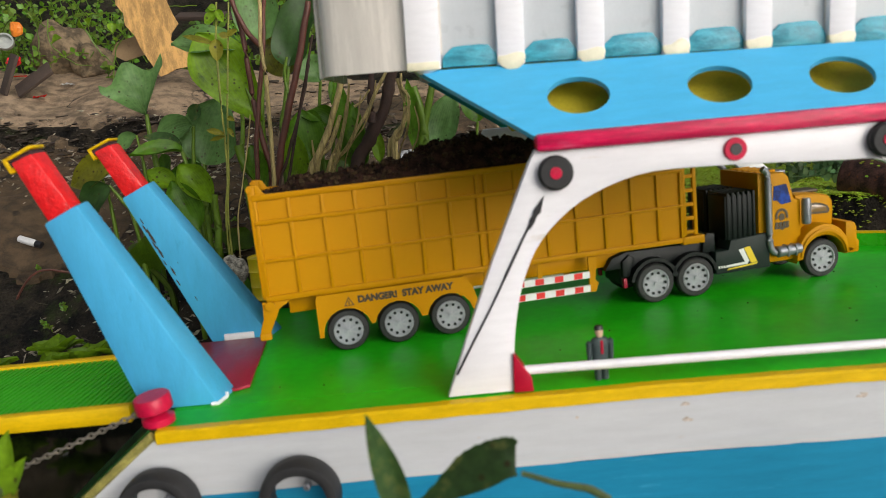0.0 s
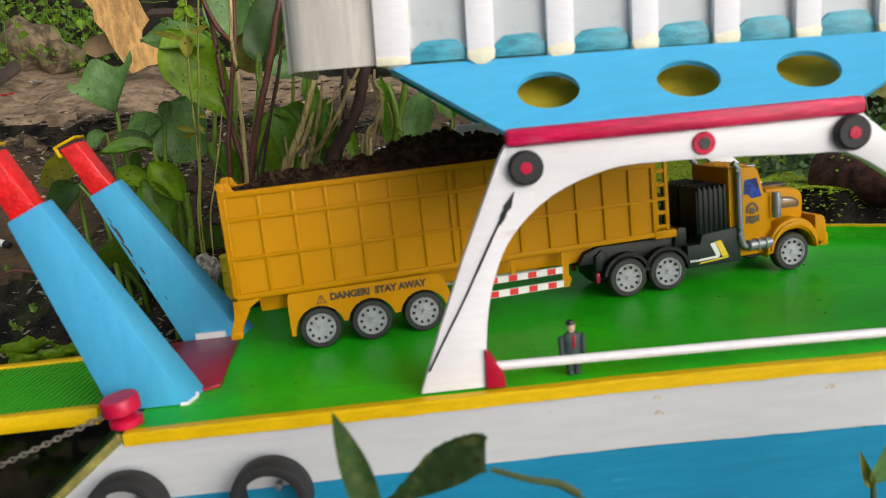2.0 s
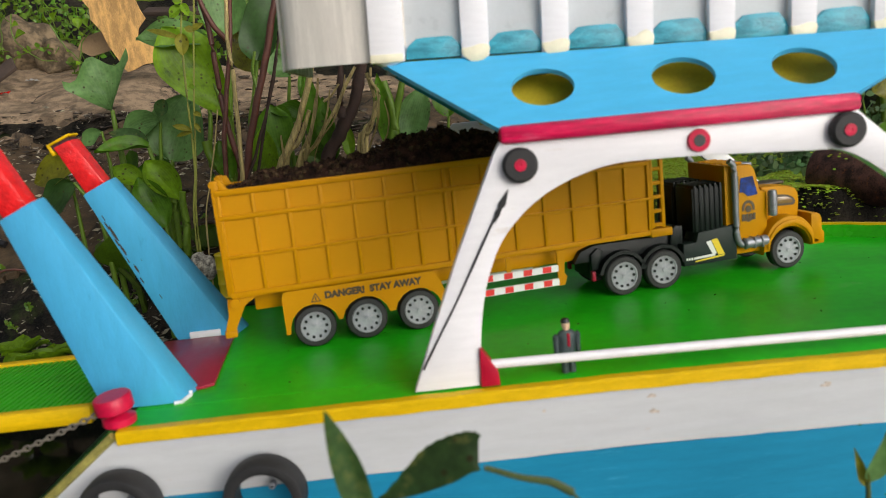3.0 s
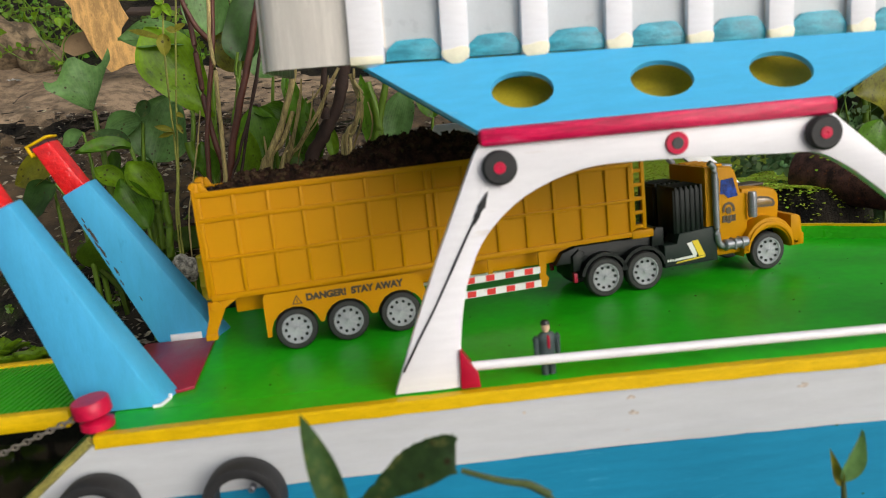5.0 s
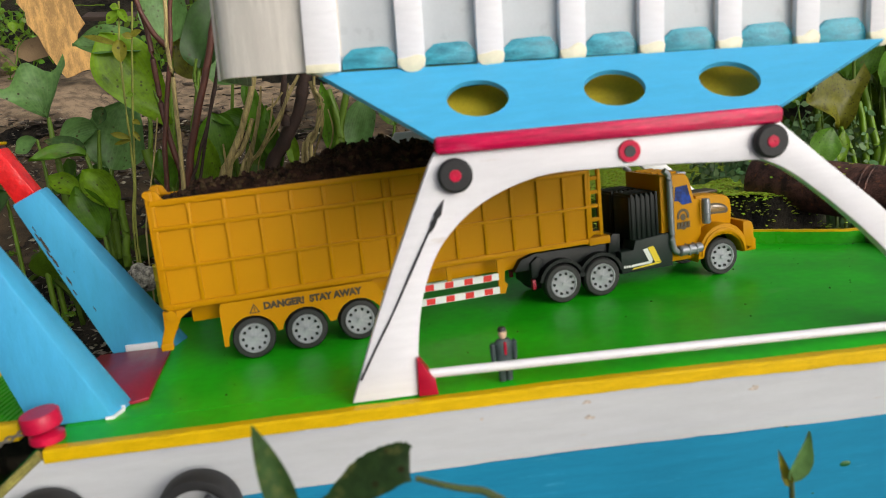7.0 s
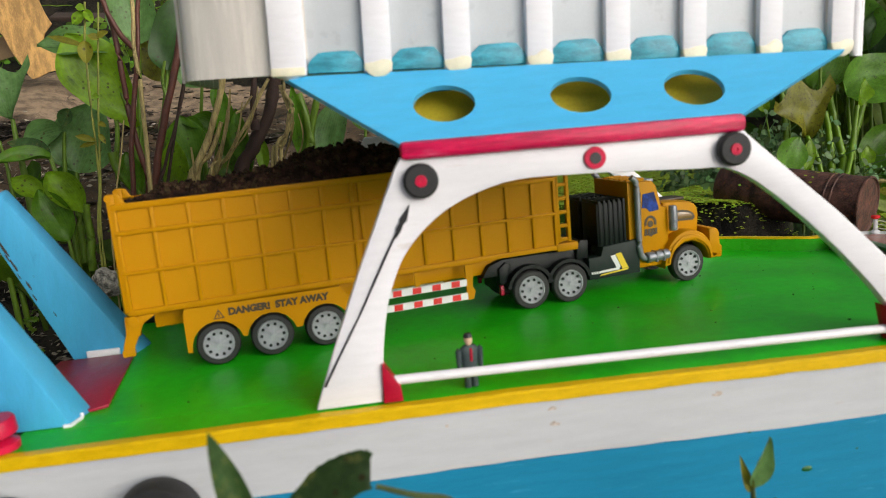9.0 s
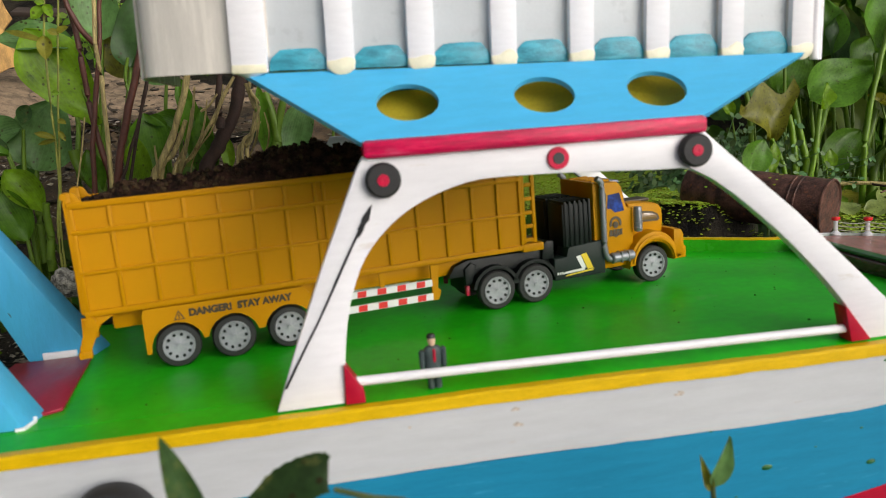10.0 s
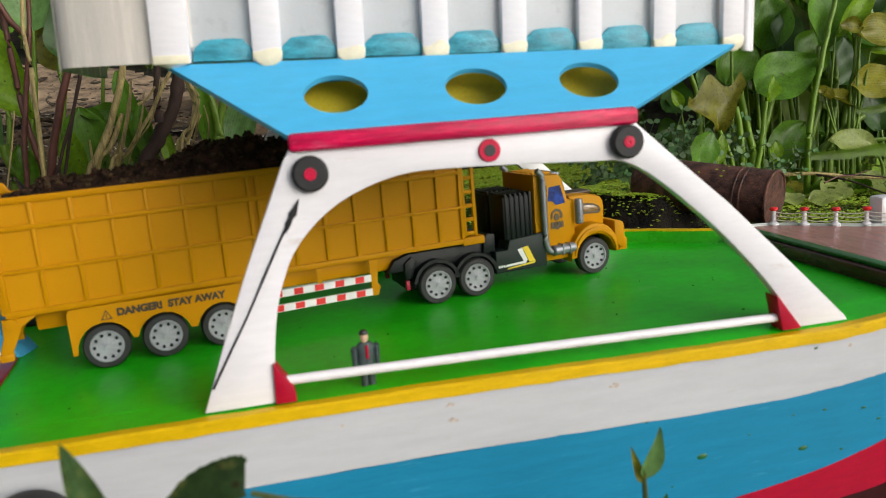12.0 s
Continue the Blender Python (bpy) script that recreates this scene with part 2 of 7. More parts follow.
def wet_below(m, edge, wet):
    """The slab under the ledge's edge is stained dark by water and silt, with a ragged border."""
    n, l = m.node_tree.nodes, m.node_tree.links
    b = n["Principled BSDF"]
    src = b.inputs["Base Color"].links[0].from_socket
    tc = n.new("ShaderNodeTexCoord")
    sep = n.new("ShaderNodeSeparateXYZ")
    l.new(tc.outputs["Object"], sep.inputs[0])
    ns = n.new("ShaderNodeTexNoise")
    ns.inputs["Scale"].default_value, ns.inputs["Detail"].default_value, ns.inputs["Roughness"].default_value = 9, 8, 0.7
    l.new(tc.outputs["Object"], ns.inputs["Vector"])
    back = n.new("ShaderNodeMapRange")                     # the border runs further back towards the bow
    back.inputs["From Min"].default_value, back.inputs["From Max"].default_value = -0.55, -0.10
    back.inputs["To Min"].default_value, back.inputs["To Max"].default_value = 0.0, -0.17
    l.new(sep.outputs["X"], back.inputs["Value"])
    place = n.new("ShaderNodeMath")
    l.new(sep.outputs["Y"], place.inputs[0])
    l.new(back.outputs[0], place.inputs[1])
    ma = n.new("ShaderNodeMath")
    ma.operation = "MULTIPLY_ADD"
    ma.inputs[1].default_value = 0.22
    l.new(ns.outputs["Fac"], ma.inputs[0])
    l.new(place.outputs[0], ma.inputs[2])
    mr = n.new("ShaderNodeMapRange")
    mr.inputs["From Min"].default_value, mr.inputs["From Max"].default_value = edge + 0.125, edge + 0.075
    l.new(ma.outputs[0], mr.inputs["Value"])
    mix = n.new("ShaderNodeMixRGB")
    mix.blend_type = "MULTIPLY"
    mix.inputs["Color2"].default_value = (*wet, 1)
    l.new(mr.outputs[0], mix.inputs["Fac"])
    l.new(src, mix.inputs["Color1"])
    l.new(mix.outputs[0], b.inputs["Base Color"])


def crack_net(m, scale, width, dark):
    """Thin dark cracks and open joints that wander over old concrete, missing in places."""
    n, l = m.node_tree.nodes, m.node_tree.links
    b = n["Principled BSDF"]
    src = b.inputs["Base Color"].links[0].from_socket
    tc = n.new("ShaderNodeTexCoord")
    bend = n.new("ShaderNodeTexNoise")
    bend.inputs["Scale"].default_value, bend.inputs["Detail"].default_value = scale * 1.7, 6
    l.new(tc.outputs["Object"], bend.inputs["Vector"])
    push = n.new("ShaderNodeVectorMath")
    push.operation = "MULTIPLY_ADD"
    push.inputs[1].default_value = (0.22, 0.22, 0.22)
    l.new(bend.outputs["Color"], push.inputs[0])
    l.new(tc.outputs["Object"], push.inputs[2])
    cells = n.new("ShaderNodeTexVoronoi")
    cells.feature = "DISTANCE_TO_EDGE"
    cells.inputs["Scale"].default_value = scale
    l.new(push.outputs[0], cells.inputs["Vector"])
    line = n.new("ShaderNodeMapRange")
    line.inputs["From Min"].default_value, line.inputs["From Max"].default_value = width, width * 0.3
    l.new(cells.outputs["Distance"], line.inputs["Value"])
    gaps = n.new("ShaderNodeMapRange")
    gaps.inputs["From Min"].default_value, gaps.inputs["From Max"].default_value = 0.50, 0.58
    l.new(bend.outputs["Fac"], gaps.inputs["Value"])
    fac = n.new("ShaderNodeMath")
    fac.operation = "MULTIPLY"
    l.new(line.outputs[0], fac.inputs[0])
    l.new(gaps.outputs[0], fac.inputs[1])
    mix = n.new("ShaderNodeMixRGB")
    mix.inputs["Color2"].default_value = (*dark, 1)
    l.new(fac.outputs[0], mix.inputs["Fac"])
    l.new(src, mix.inputs["Color1"])
    l.new(mix.outputs[0], b.inputs["Base Color"])


crack_net(concrete, 5.5, 0.030, (0.028, 0.020, 0.013))
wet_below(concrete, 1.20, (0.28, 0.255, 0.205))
ring_clear = material("dull_clear_plastic", (0.3, 0.32, 0.3), 0.3, vary=0.2, scale=80, bump=0.2)
litter_white = material("white_plastic_litter", (0.7, 0.7, 0.7), 0.4, vary=0.1, bump=0.3)
boulder_mat = material("brown_boulder", (0.165, 0.118, 0.068), 0.85, contrast=2.0, vary=0.5, scale=25, fine=120, bump=0.9, depth=0.006, stain=(0.05, 0.04, 0.022), stain_amount=0.5, stain_scale=18)
pale_rock = material("pale_rock", (0.42, 0.39, 0.32), 0.85, vary=0.5, contrast=2.0, scale=160, bump=1.0, depth=0.006, stain=(0.05, 0.045, 0.03), stain_amount=0.55, stain_scale=110)
leaf_green = leaf_material("green_leaf", (0.090, 0.215, 0.010), (0.13, 0.26, 0.025), spot_amount=0.3)
leaf_blue = leaf_material("blue_green_leaf", (0.140, 0.280, 0.078), (0.19, 0.33, 0.11), spot=(0.07, 0.14, 0.035), spot_amount=0.22)
leaf_fresh = leaf_material("fresh_green_leaf", (0.115, 0.27, 0.022), (0.14, 0.28, 0.035), spot=(0.04, 0.08, 0.01), spot_amount=0.05)
leaf_pale = leaf_material("pale_leaf", (0.31, 0.38, 0.10), (0.34, 0.42, 0.14), spot=(0.16, 0.17, 0.04), spot_amount=0.2)
leaf_light = leaf_material("bright_green_leaf", (0.185, 0.335, 0.010), (0.2, 0.34, 0.04), spot=(0.08, 0.15, 0.015), spot_amount=0.42)
leaf_brown = leaf_material("ageing_leaf", (0.19, 0.188, 0.012), (0.20, 0.19, 0.03), spot=(0.06, 0.045, 0.010), spot_amount=0.5, specks_at=0.24)
leaf_yellow = leaf_material("yellow_leaf", (0.255, 0.245, 0.024), (0.42, 0.4, 0.08), spot_amount=0.1)
leaf_dark = leaf_material("dark_leaf", (0.042, 0.10, 0.022), (0.05, 0.1, 0.03), spot=(0.05, 0.08, 0.02), spot_amount=0.4)
leaf_torn = leaf_material("dark_mottled_leaf", (0.06, 0.125, 0.035), (0.03, 0.07, 0.02), spot=(0.17, 0.18, 0.05), spot_amount=0.52, spot_scale=70)
stem_dull = material("dull_green_stem", (0.06, 0.085, 0.02), 0.5, vary=0.3, scale=60, bump=0.2, stain=(0.12, 0.07, 0.03), stain_amount=0.35, stain_scale=60)
orange_plastic = material("orange_plastic", (0.7, 0.2, 0.02), 0.4, vary=0.2, scale=60, bump=0.3)
flake_mat = material("pale_flakes", (0.44, 0.39, 0.30), 0.8, vary=0.5, scale=120, bump=0.3, island=True)
smudge_mat = material("brown_smudge", (0.50, 0.43, 0.37), 0.7, vary=0.4, scale=300, bump=0.3)
leaf_mix = material("mixed_green_leaves", (0.06, 0.125, 0.006), 0.46, spec=0.3, vary=0.45, scale=24, bump=0.15, translucent=0.35, island=True)
debris_mat = material("bank_debris", (0.045, 0.032, 0.021), 0.7, vary=0.5, scale=90, bump=0.4, island=True)
weed_mat = material("weed_leaves", (0.12, 0.23, 0.014), 0.45, vary=0.3, scale=40, bump=0.0, translucent=0.3, island=True)
fern_mat = material("fern_leaves", (0.13, 0.24, 0.085), 0.5, vary=0.3, scale=40, bump=0.0, translucent=0.3, island=True)
duckweed_mat = material("duckweed_leaves", (0.36, 0.50, 0.03), 0.45, vary=0.2, scale=60, bump=0.0, translucent=0.15, island=True)
stem_green = material("green_stem", (0.10, 0.18, 0.008), 0.45, vary=0.3, scale=40, bump=0.2, stretch=(3, 3, 1), stain=(0.1, 0.07, 0.02), stain_amount=0.2)
stem_fresh = material("fresh_green_stem", (0.12, 0.23, 0.008), 0.36, vary=0.35, scale=22, fine=180, bump=0.2, stretch=(3, 3, 1), stain=(0.05, 0.06, 0.012), stain_amount=0.22, stain_scale=70)
stem_yellow = material("yellow_green_stem", (0.24, 0.25, 0.04), 0.5, vary=0.3, scale=40, bump=0.2, stain=(0.12, 0.07, 0.02), stain_amount=0.25)
stem_red = material("red_brown_stem", (0.10, 0.032, 0.02), 0.5, vary=0.35, scale=60, bump=0.3)
stem_dark = material("dark_rotten_stem", (0.042, 0.021, 0.014), 0.75, vary=0.4, scale=60, bump=0.6)
stem_straw = material("straw_stem", (0.40, 0.31, 0.12), 0.6, vary=0.4, contrast=1.4, scale=50, bump=0.5, stretch=(5, 5, 0.6), stain=(0.12, 0.06, 0.02), stain_amount=0.42, stain_scale=40)
water_mat = material("pond_water", (0.006, 0.008, 0.005), 0.06, vary=0.3, scale=3, fine=40, bump=0.03, spec=0.35)


# ---- mesh helpers ----
def bm_box(bm, x0, x1, y0, y1, z0, z1, bevel=0.0, m=None):
    made = bmesh.ops.create_cube(bm, size=1.0)["verts"]
    for v in made:
        v.co = Vector(((x0 + x1) / 2 + v.co.x * (x1 - x0), (y0 + y1) / 2 + v.co.y * (y1 - y0), (z0 + z1) / 2 + v.co.z * (z1 - z0)))
        if m is not None:
            v.co = m @ v.co
    if bevel:
        edges = list({e for v in made for e in v.link_edges})
        bmesh.ops.bevel(bm, geom=edges, offset=bevel, segments=2, profile=0.5, affect="EDGES")
    return bm


def box(x0, x1, y0, y1, z0, z1, bevel=0.0, m=None):
    return bm_box(bmesh.new(), x0, x1, y0, y1, z0, z1, bevel, m)


def bm_tube(bm, points, radii, seg=10, cap=True):
    """A tube along points, with one radius for each."""
    pts = [Vector(p) for p in points]
    if not hasattr(radii, "__len__"):
        radii = [radii] * len(pts)
    rings = []
    for i, p in enumerate(pts):
        d = (pts[min(i + 1, len(pts) - 1)] - pts[max(i - 1, 0)]).normalized()
        side = d.cross(Vector((0, 0, 1)))
        if side.length < 0.05:
            side = d.cross(Vector((0, 1, 0)))
        side.normalize()
        up = side.cross(d)
        rings.append([bm.verts.new(p + (side * math.cos(a) + up * math.sin(a)) * radii[i]) for a in [k * math.tau / seg for k in range(seg)]])
    for a, b in zip(rings, rings[1:]):
        for k in range(seg):
            bm.faces.new((a[k], a[(k + 1) % seg], b[(k + 1) % seg], b[k]))
    if cap:
        bm.faces.new(rings[0][::-1])
        bm.faces.new(rings[-1])
    return bm


def tube(points, radii, seg=10):
    return bm_tube(bmesh.new(), points, radii, seg)


def bm_lathe(bm, profile, seg=24, m=None):
    """profile: (radius, height) turned round the z axis."""
    rings = []
    for r, h in profile:
        ring = []
        for k in range(seg):
            a = k * math.tau / seg
            co = Vector((r * math.cos(a), r * math.sin(a), h))
            ring.append(bm.verts.new(m @ co if m is not None else co))
        rings.append(ring)
    for a, b in zip(rings, rings[1:]):
        for k in range(seg):
            bm.faces.new((a[k], a[(k + 1) % seg], b[(k + 1) % seg], b[k]))
    if profile[0][0] > 1e-5:
        bm.faces.new(rings[0][::-1])
    if profile[-1][0] > 1e-5:
        bm.faces.new(rings[-1])
    bmesh.ops.remove_doubles(bm, verts=bm.verts, dist=1e-6)
    return bm


def lathe(profile, seg=24, m=None):
    return bm_lathe(bmesh.new(), profile, seg, m)


def slab(outline, y0, y1, bevel=0.0, bm=None):
    """An outline in x and z, made solid from y0 to y1."""
    bm = bm or bmesh.new()
    near = [bm.verts.new((x, y0, z)) for x, z in outline]
    far = [bm.verts.new((x, y1, z)) for x, z in outline]
    faces = [bm.faces.new(near), bm.faces.new(far[::-1])]
    k = len(outline)
    for i in range(k):
        faces.append(bm.faces.new((near[(i + 1) % k], near[i], far[i], far[(i + 1) % k])))
    bmesh.ops.recalc_face_normals(bm, faces=faces)
    if bevel:
        rim = [e for f in faces[:2] for e in f.edges]
        bmesh.ops.bevel(bm, geom=rim, offset=bevel, segments=2, profile=0.5, affect="EDGES")
    return bm


def plan_slab(outline, z0, z1, bevel=0.0):
    """An outline in x and y, made solid from z0 to z1."""
    bm = slab(outline, z0, z1, bevel)
    for v in bm.verts:
        v.co = Vector((v.co.x, v.co.z, v.co.y))
    bmesh.ops.reverse_faces(bm, faces=bm.faces)
    return bm


def finish(bm, name, smooth=True):
    bmesh.ops.recalc_face_normals(bm, faces=bm.faces)
    me = bpy.data.meshes.new(name)
    bm.to_mesh(me)
    bm.free()
    if smooth:
        me.shade_smooth()
        me.set_sharp_from_angle(angle=radians(38))
    return me


def part(name, bm, mat, parent, label="", smooth=True):
    """Links a bmesh as one mesh object under a thing or under a part."""
    me = bm if isinstance(bm, bpy.types.Mesh) else finish(bm, name, smooth)
    if not me.materials:
        me.materials.append(mat)
    ob = new(name, me)
    ob.parent = parent
    if label:
        tagged(ob, label)
    return ob


def thing(name, m, label, category, group="", kind=""):
    ob = new(name)
    ob.empty_display_size = 0.01
    ob.matrix_world = m
    return tagged(ob, label, category, group, kind)


def solid(name, bm, mat, label, category, group="", kind="", m=None):
    """A top-level thing of one mesh."""
    ob = part(name, bm, mat, None)
    if m is not None:
        ob.matrix_world = m
    return tagged(ob, label, category, group, kind)


def curve_points(points, steps=6):
    """A smooth line through points (Catmull-Rom)."""
    pts = [Vector(p) for p in points]
    pts = [pts[0] * 2 - pts[1]] + pts + [pts[-1] * 2 - pts[-2]]
    out = []
    for a, b, c, d in zip(pts, pts[1:], pts[2:], pts[3:]):
        for k in range(steps):
            t = k / steps
            out.append(0.5 * (2 * b + (c - a) * t + (2 * a - 5 * b + 4 * c - d) * t * t + (3 * b - a - 3 * c + d) * t ** 3))
    return out + [pts[-2]]


def flat_curve(points, steps=6):
    return [(v.x, v.y) for v in curve_points([(x, y, 0) for x, y in points], steps)]


def lettering(text, size, mat, parent, m, depth=0.0002):
    cu = bpy.data.curves.new("lettering", "FONT")
    cu.body, cu.size, cu.extrude, cu.offset = text, size, depth, size * 0.065
    tmp = bpy.data.objects.new("lettering", cu)
    scene.collection.objects.link(tmp)
    bpy.context.view_layer.update()
    me = bpy.data.meshes.new_from_object(tmp.evaluated_get(bpy.context.evaluated_depsgraph_get()))
    bpy.data.objects.remove(tmp)
    me.materials.clear()
    ob = part("lettering", me, mat, parent, "dark printed warning words " + text)
    ob.matrix_local = m
    return ob


facing = Matrix.Rotation(radians(90), 4, "X")      # turns z towards the near side (-y)


# ---- ground, bank and water ----
WATER = -0.17


def smoothstep(a, b, x):
    t = min(1.0, max(0.0, (x - a) / (b - a)))
    return t * t * (3 - 2 * t)


def bank_rise(y):
    """Profile of the bank: a sloping wet slab, a broken riser and a concrete ledge."""
    steps = ((0.84, 0.0), (0.92, 0.070), (1.02, 0.135), (1.165, 0.200), (1.195, 0.254), (1.22, 0.268), (1.40, 0.346), (1.55, 0.40))
    if y <= steps[0][0]:
        return 0.0
    for (a, p), (b, q) in zip(steps, steps[1:]):
        if y < b:
            return p + (q - p) * (y - a) / (b - a)
    return steps[-1][1]


def bank_height(x, y):
    """Height of the ground: a stepped concrete bank behind the boat, a pond in front of it and a low marshy mound towards the bow side."""
    n1 = noise.noise(Vector((x * 3.1, y * 3.1, 0.3)))
    n2 = noise.noise(Vector((x * 11, y * 11, 4.3)))
    n3 = noise.noise(Vector((x * 38, y * 38, 9.3)))
    slope = -0.34 + 0.22 * smoothstep(0.40, 0.52, y + 0.05 * n1) * (1 - smoothstep(-0.42, -0.30, x)) + (0.11 + 0.22 * smoothstep(-0.42, -0.30, x)) * smoothstep(0.66, 0.84, y + 0.05 * n1)
    slope += bank_rise(y + (0.03 * n1 + 0.02 * n2) * (1 - smoothstep(1.3, 1.5, y))) + 0.6 * smoothstep(1.55, 2.5, y)
    slope += -0.105 * (max(x, -2.0) + 0.7) * smoothstep(0.84, 1.0, y) * (1 - smoothstep(1.6, 3, y))
    slope += 0.02 * n1 + 0.009 * n2 * (1 - smoothstep(2, 4, y)) + 0.004 * n3 * (1 - smoothstep(2, 3, y))
    pond = -0.34 + 0.7 * smoothstep(3.3, 5.0, y) + 0.02 * n1
    mound = -0.34 + (0.262 + 0.025 * n1 + 0.02 * n2) * smoothstep(1.0, 0.80, math.hypot((x - 1.00) / 0.19, (y - 1.37) / 0.22) + 0.12 * n1 + 0.05 * n2)
    left = 1 - smoothstep(0.05, 0.35, x + 0.06 * n1)
    far_side = 0.6 * smoothstep(3.0, 8.0, max(abs(x), -y))
    return max(slope * left + pond * (1 - left), mound, -0.34 + far_side)


def ground_axis(lo, hi, step, far):
    fine = [lo + step * i for i in range(int((hi - lo) / step) + 1)]
    return [-far, -far / 3, -far / 8, -4.0, -2.6] + fine + [hi + d for d in (0.2, 0.6, 1.4, 3.0, 8.0, far / 3, far)]


xs, ys = ground_axis(-1.6, 2.2, 0.022, 80.0), ground_axis(0.4, 2.0, 0.02, 80.0)
bm = bmesh.new()
grid = [[bm.verts.new((x, y, bank_height(x, y))) for x in xs] for y in ys]
for ra, rb in zip(grid, grid[1:]):
    for i in range(len(xs) - 1):
        bm.faces.new((ra[i], ra[i + 1], rb[i + 1], rb[i]))
solid("ground", bm, mud, "dark muddy bank sloping into the pond", "ground", kind="structure")

bm = bmesh.new()
px, py = [-2.6 + 0.022 * i for i in range(132)], [0.80 + 0.009 * j for j in range(83)]


def slab_edge(x, y):
    n = 0.06 * noise.noise(Vector((x * 4, y * 4, 7))) + 0.025 * noise.noise(Vector((x * 17, y * 17, 3)))
    return 0.855 + n < y < 1.50 + n and x < 0.22 + n


cell = {}
for j, y in enumerate(py):
    for i, x in enumerate(px):
        crack = 0.010 * smoothstep(0.035, 0.0, abs(noise.noise(Vector((x * 4.5, y * 4.5, 1.7)))))
        joint = 1.192 + 0.030 * noise.noise(Vector((x * 3, 0, 2))) + 0.016 * noise.noise(Vector((x * 12, 0, 5)))
        crack += 0.024 * smoothstep(0.020, 0.008, abs(y - joint) + 0.010 * noise.noise(Vector((x * 7, 3, 1))))
        cell[i, j] = bm.verts.new((x, y, bank_height(x, y) + 0.012 - crack))
for j in range(len(py) - 1):
    for i in range(len(px) - 1):
        if slab_edge(px[i], py[j]) and slab_edge(px[i + 1], py[j]) and slab_edge(px[i], py[j + 1]) and slab_edge(px[i + 1], py[j + 1]):
            bm.faces.new((cell[i, j], cell[i + 1, j], cell[i + 1, j + 1], cell[i, j + 1]))
bmesh.ops.delete(bm, geom=[v for v in bm.verts if not v.link_faces], context="VERTS")
edge_faces = bmesh.ops.extrude_edge_only(bm, edges=[e for e in bm.edges if len(e.link_faces) == 1])
for g in edge_faces["geom"]:
    if isinstance(g, bmesh.types.BMVert):
        g.co.z -= 0.035
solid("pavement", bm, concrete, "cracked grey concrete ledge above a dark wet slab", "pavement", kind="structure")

bm = bmesh.new()
k = 24
wv = [[bm.verts.new((-12 + 24 * i / k, -12 + 24 * j / k, WATER)) for i in range(k + 1)] for j in range(k + 1)]
for j in range(k):
    for i in range(k):
        bm.faces.new((wv[j][i], wv[j][i + 1], wv[j + 1][i + 1], wv[j + 1][i]))
solid("water", bm, water_mat, "dark still pond water with floating duckweed", "water", kind="structure")


# ---- the model ferry ----
ferry = thing("model_ferry", pose(0, 0, 0), "handmade painted wooden model ferry moored in the pond", "model boat")
MID = 0.1925                                              # half the beam, from the near side
NEAR = flat_curve([(-0.225, -0.01), (0.1, -0.01), (0.3, -0.01), (0.46, -0.01), (0.54, -0.0095), (0.61, -0.002), (0.69, 0.022), (0.77, 0.062), (0.84, 0.112), (0.90, 0.165), (0.915, MID)], 16)


def far_y(x, y):
    """The far side of the boat opposite the near side's point (x, y): it draws in sooner towards the bow."""
    bite = 0.065 * smoothstep(0.47, 0.60, x) + 0.035 * smoothstep(0.65, 0.75, x) - 0.10 * smoothstep(0.80, 0.915, x)
    return max(2 * MID - y - bite, y + 0.0002)


def hull_ring(z, inset=0.0):
    """The boat's outline in plan at height z: near side, bow, far side."""
    side = []
    for x, y in NEAR:
        aft = max(0.0, (0.1 - x) / 0.325)
        fore = max(0.0, (x - 0.45) / 0.4)
        side.append((x + aft * z * 1.25 + fore * z * 0.35, min(MID - 0.0005, y + inset - z * (0.06 + 0.2 * fore * fore))))
    return side + [(x, far_y(x, y)) for x, y in reversed(side)]


def hull_band(top, bottom, mat, label, inset=0.0):
    """One painted band of the hull; top and bottom are heights along x."""
    bm = bmesh.new()
    rings = []
    for level in (top, bottom):
        ring = []
        for i, (x, y) in enumerate(hull_ring(level(0.0), inset)):
            j = min(i, 2 * len(NEAR) - 1 - i)
            z = level(NEAR[j][0])
            px, py = hull_ring(z, inset)[i]
            ring.append(bm.verts.new((px, py, z)))
        rings.append(ring)
    count = len(rings[0])
    for i in range(count):
        bm.faces.new((rings[0][i], rings[0][(i + 1) % count], rings[1][(i + 1) % count], rings[1][i]))
    bm.faces.new(rings[0])
    bm.faces.new(rings[1][::-1])
    return part("hull_band", bm, mat, ferry, label)


def band_line(x):
    """The hand-painted line between white and blue."""
    return -0.0585 - 0.004 * smoothstep(0.15, 0.40, x) + 0.011 * smoothstep(0.44, 0.66, x) + 0.0008 * noise.noise(Vector((x * 45, 3.3, 0))) + 0.0005 * noise.noise(Vector((x * 160, 1.3, 0)))


hull_band(lambda x: -0.009, band_line, hull_white, "white painted upper band of the hull")
hull_band(band_line, lambda x: -0.152 + 0.12 * max(0.0, x - 0.38) + 0.008 * smoothstep(0.46, 0.66, x), hull_blue, "blue painted middle band of the hull")
hull_band(lambda x: -0.152 + 0.12 * max(0.0, x - 0.38) + 0.008 * smoothstep(0.46, 0.66, x), lambda x: -0.215, red_paint, "red painted lower band of the hull")


def rail_dip(x):
    """How far the near edge of the boat sags amidships."""
    return -0.0048 * smoothstep(0.12, 0.47, x) * (1 - smoothstep(0.50, 0.60, x))


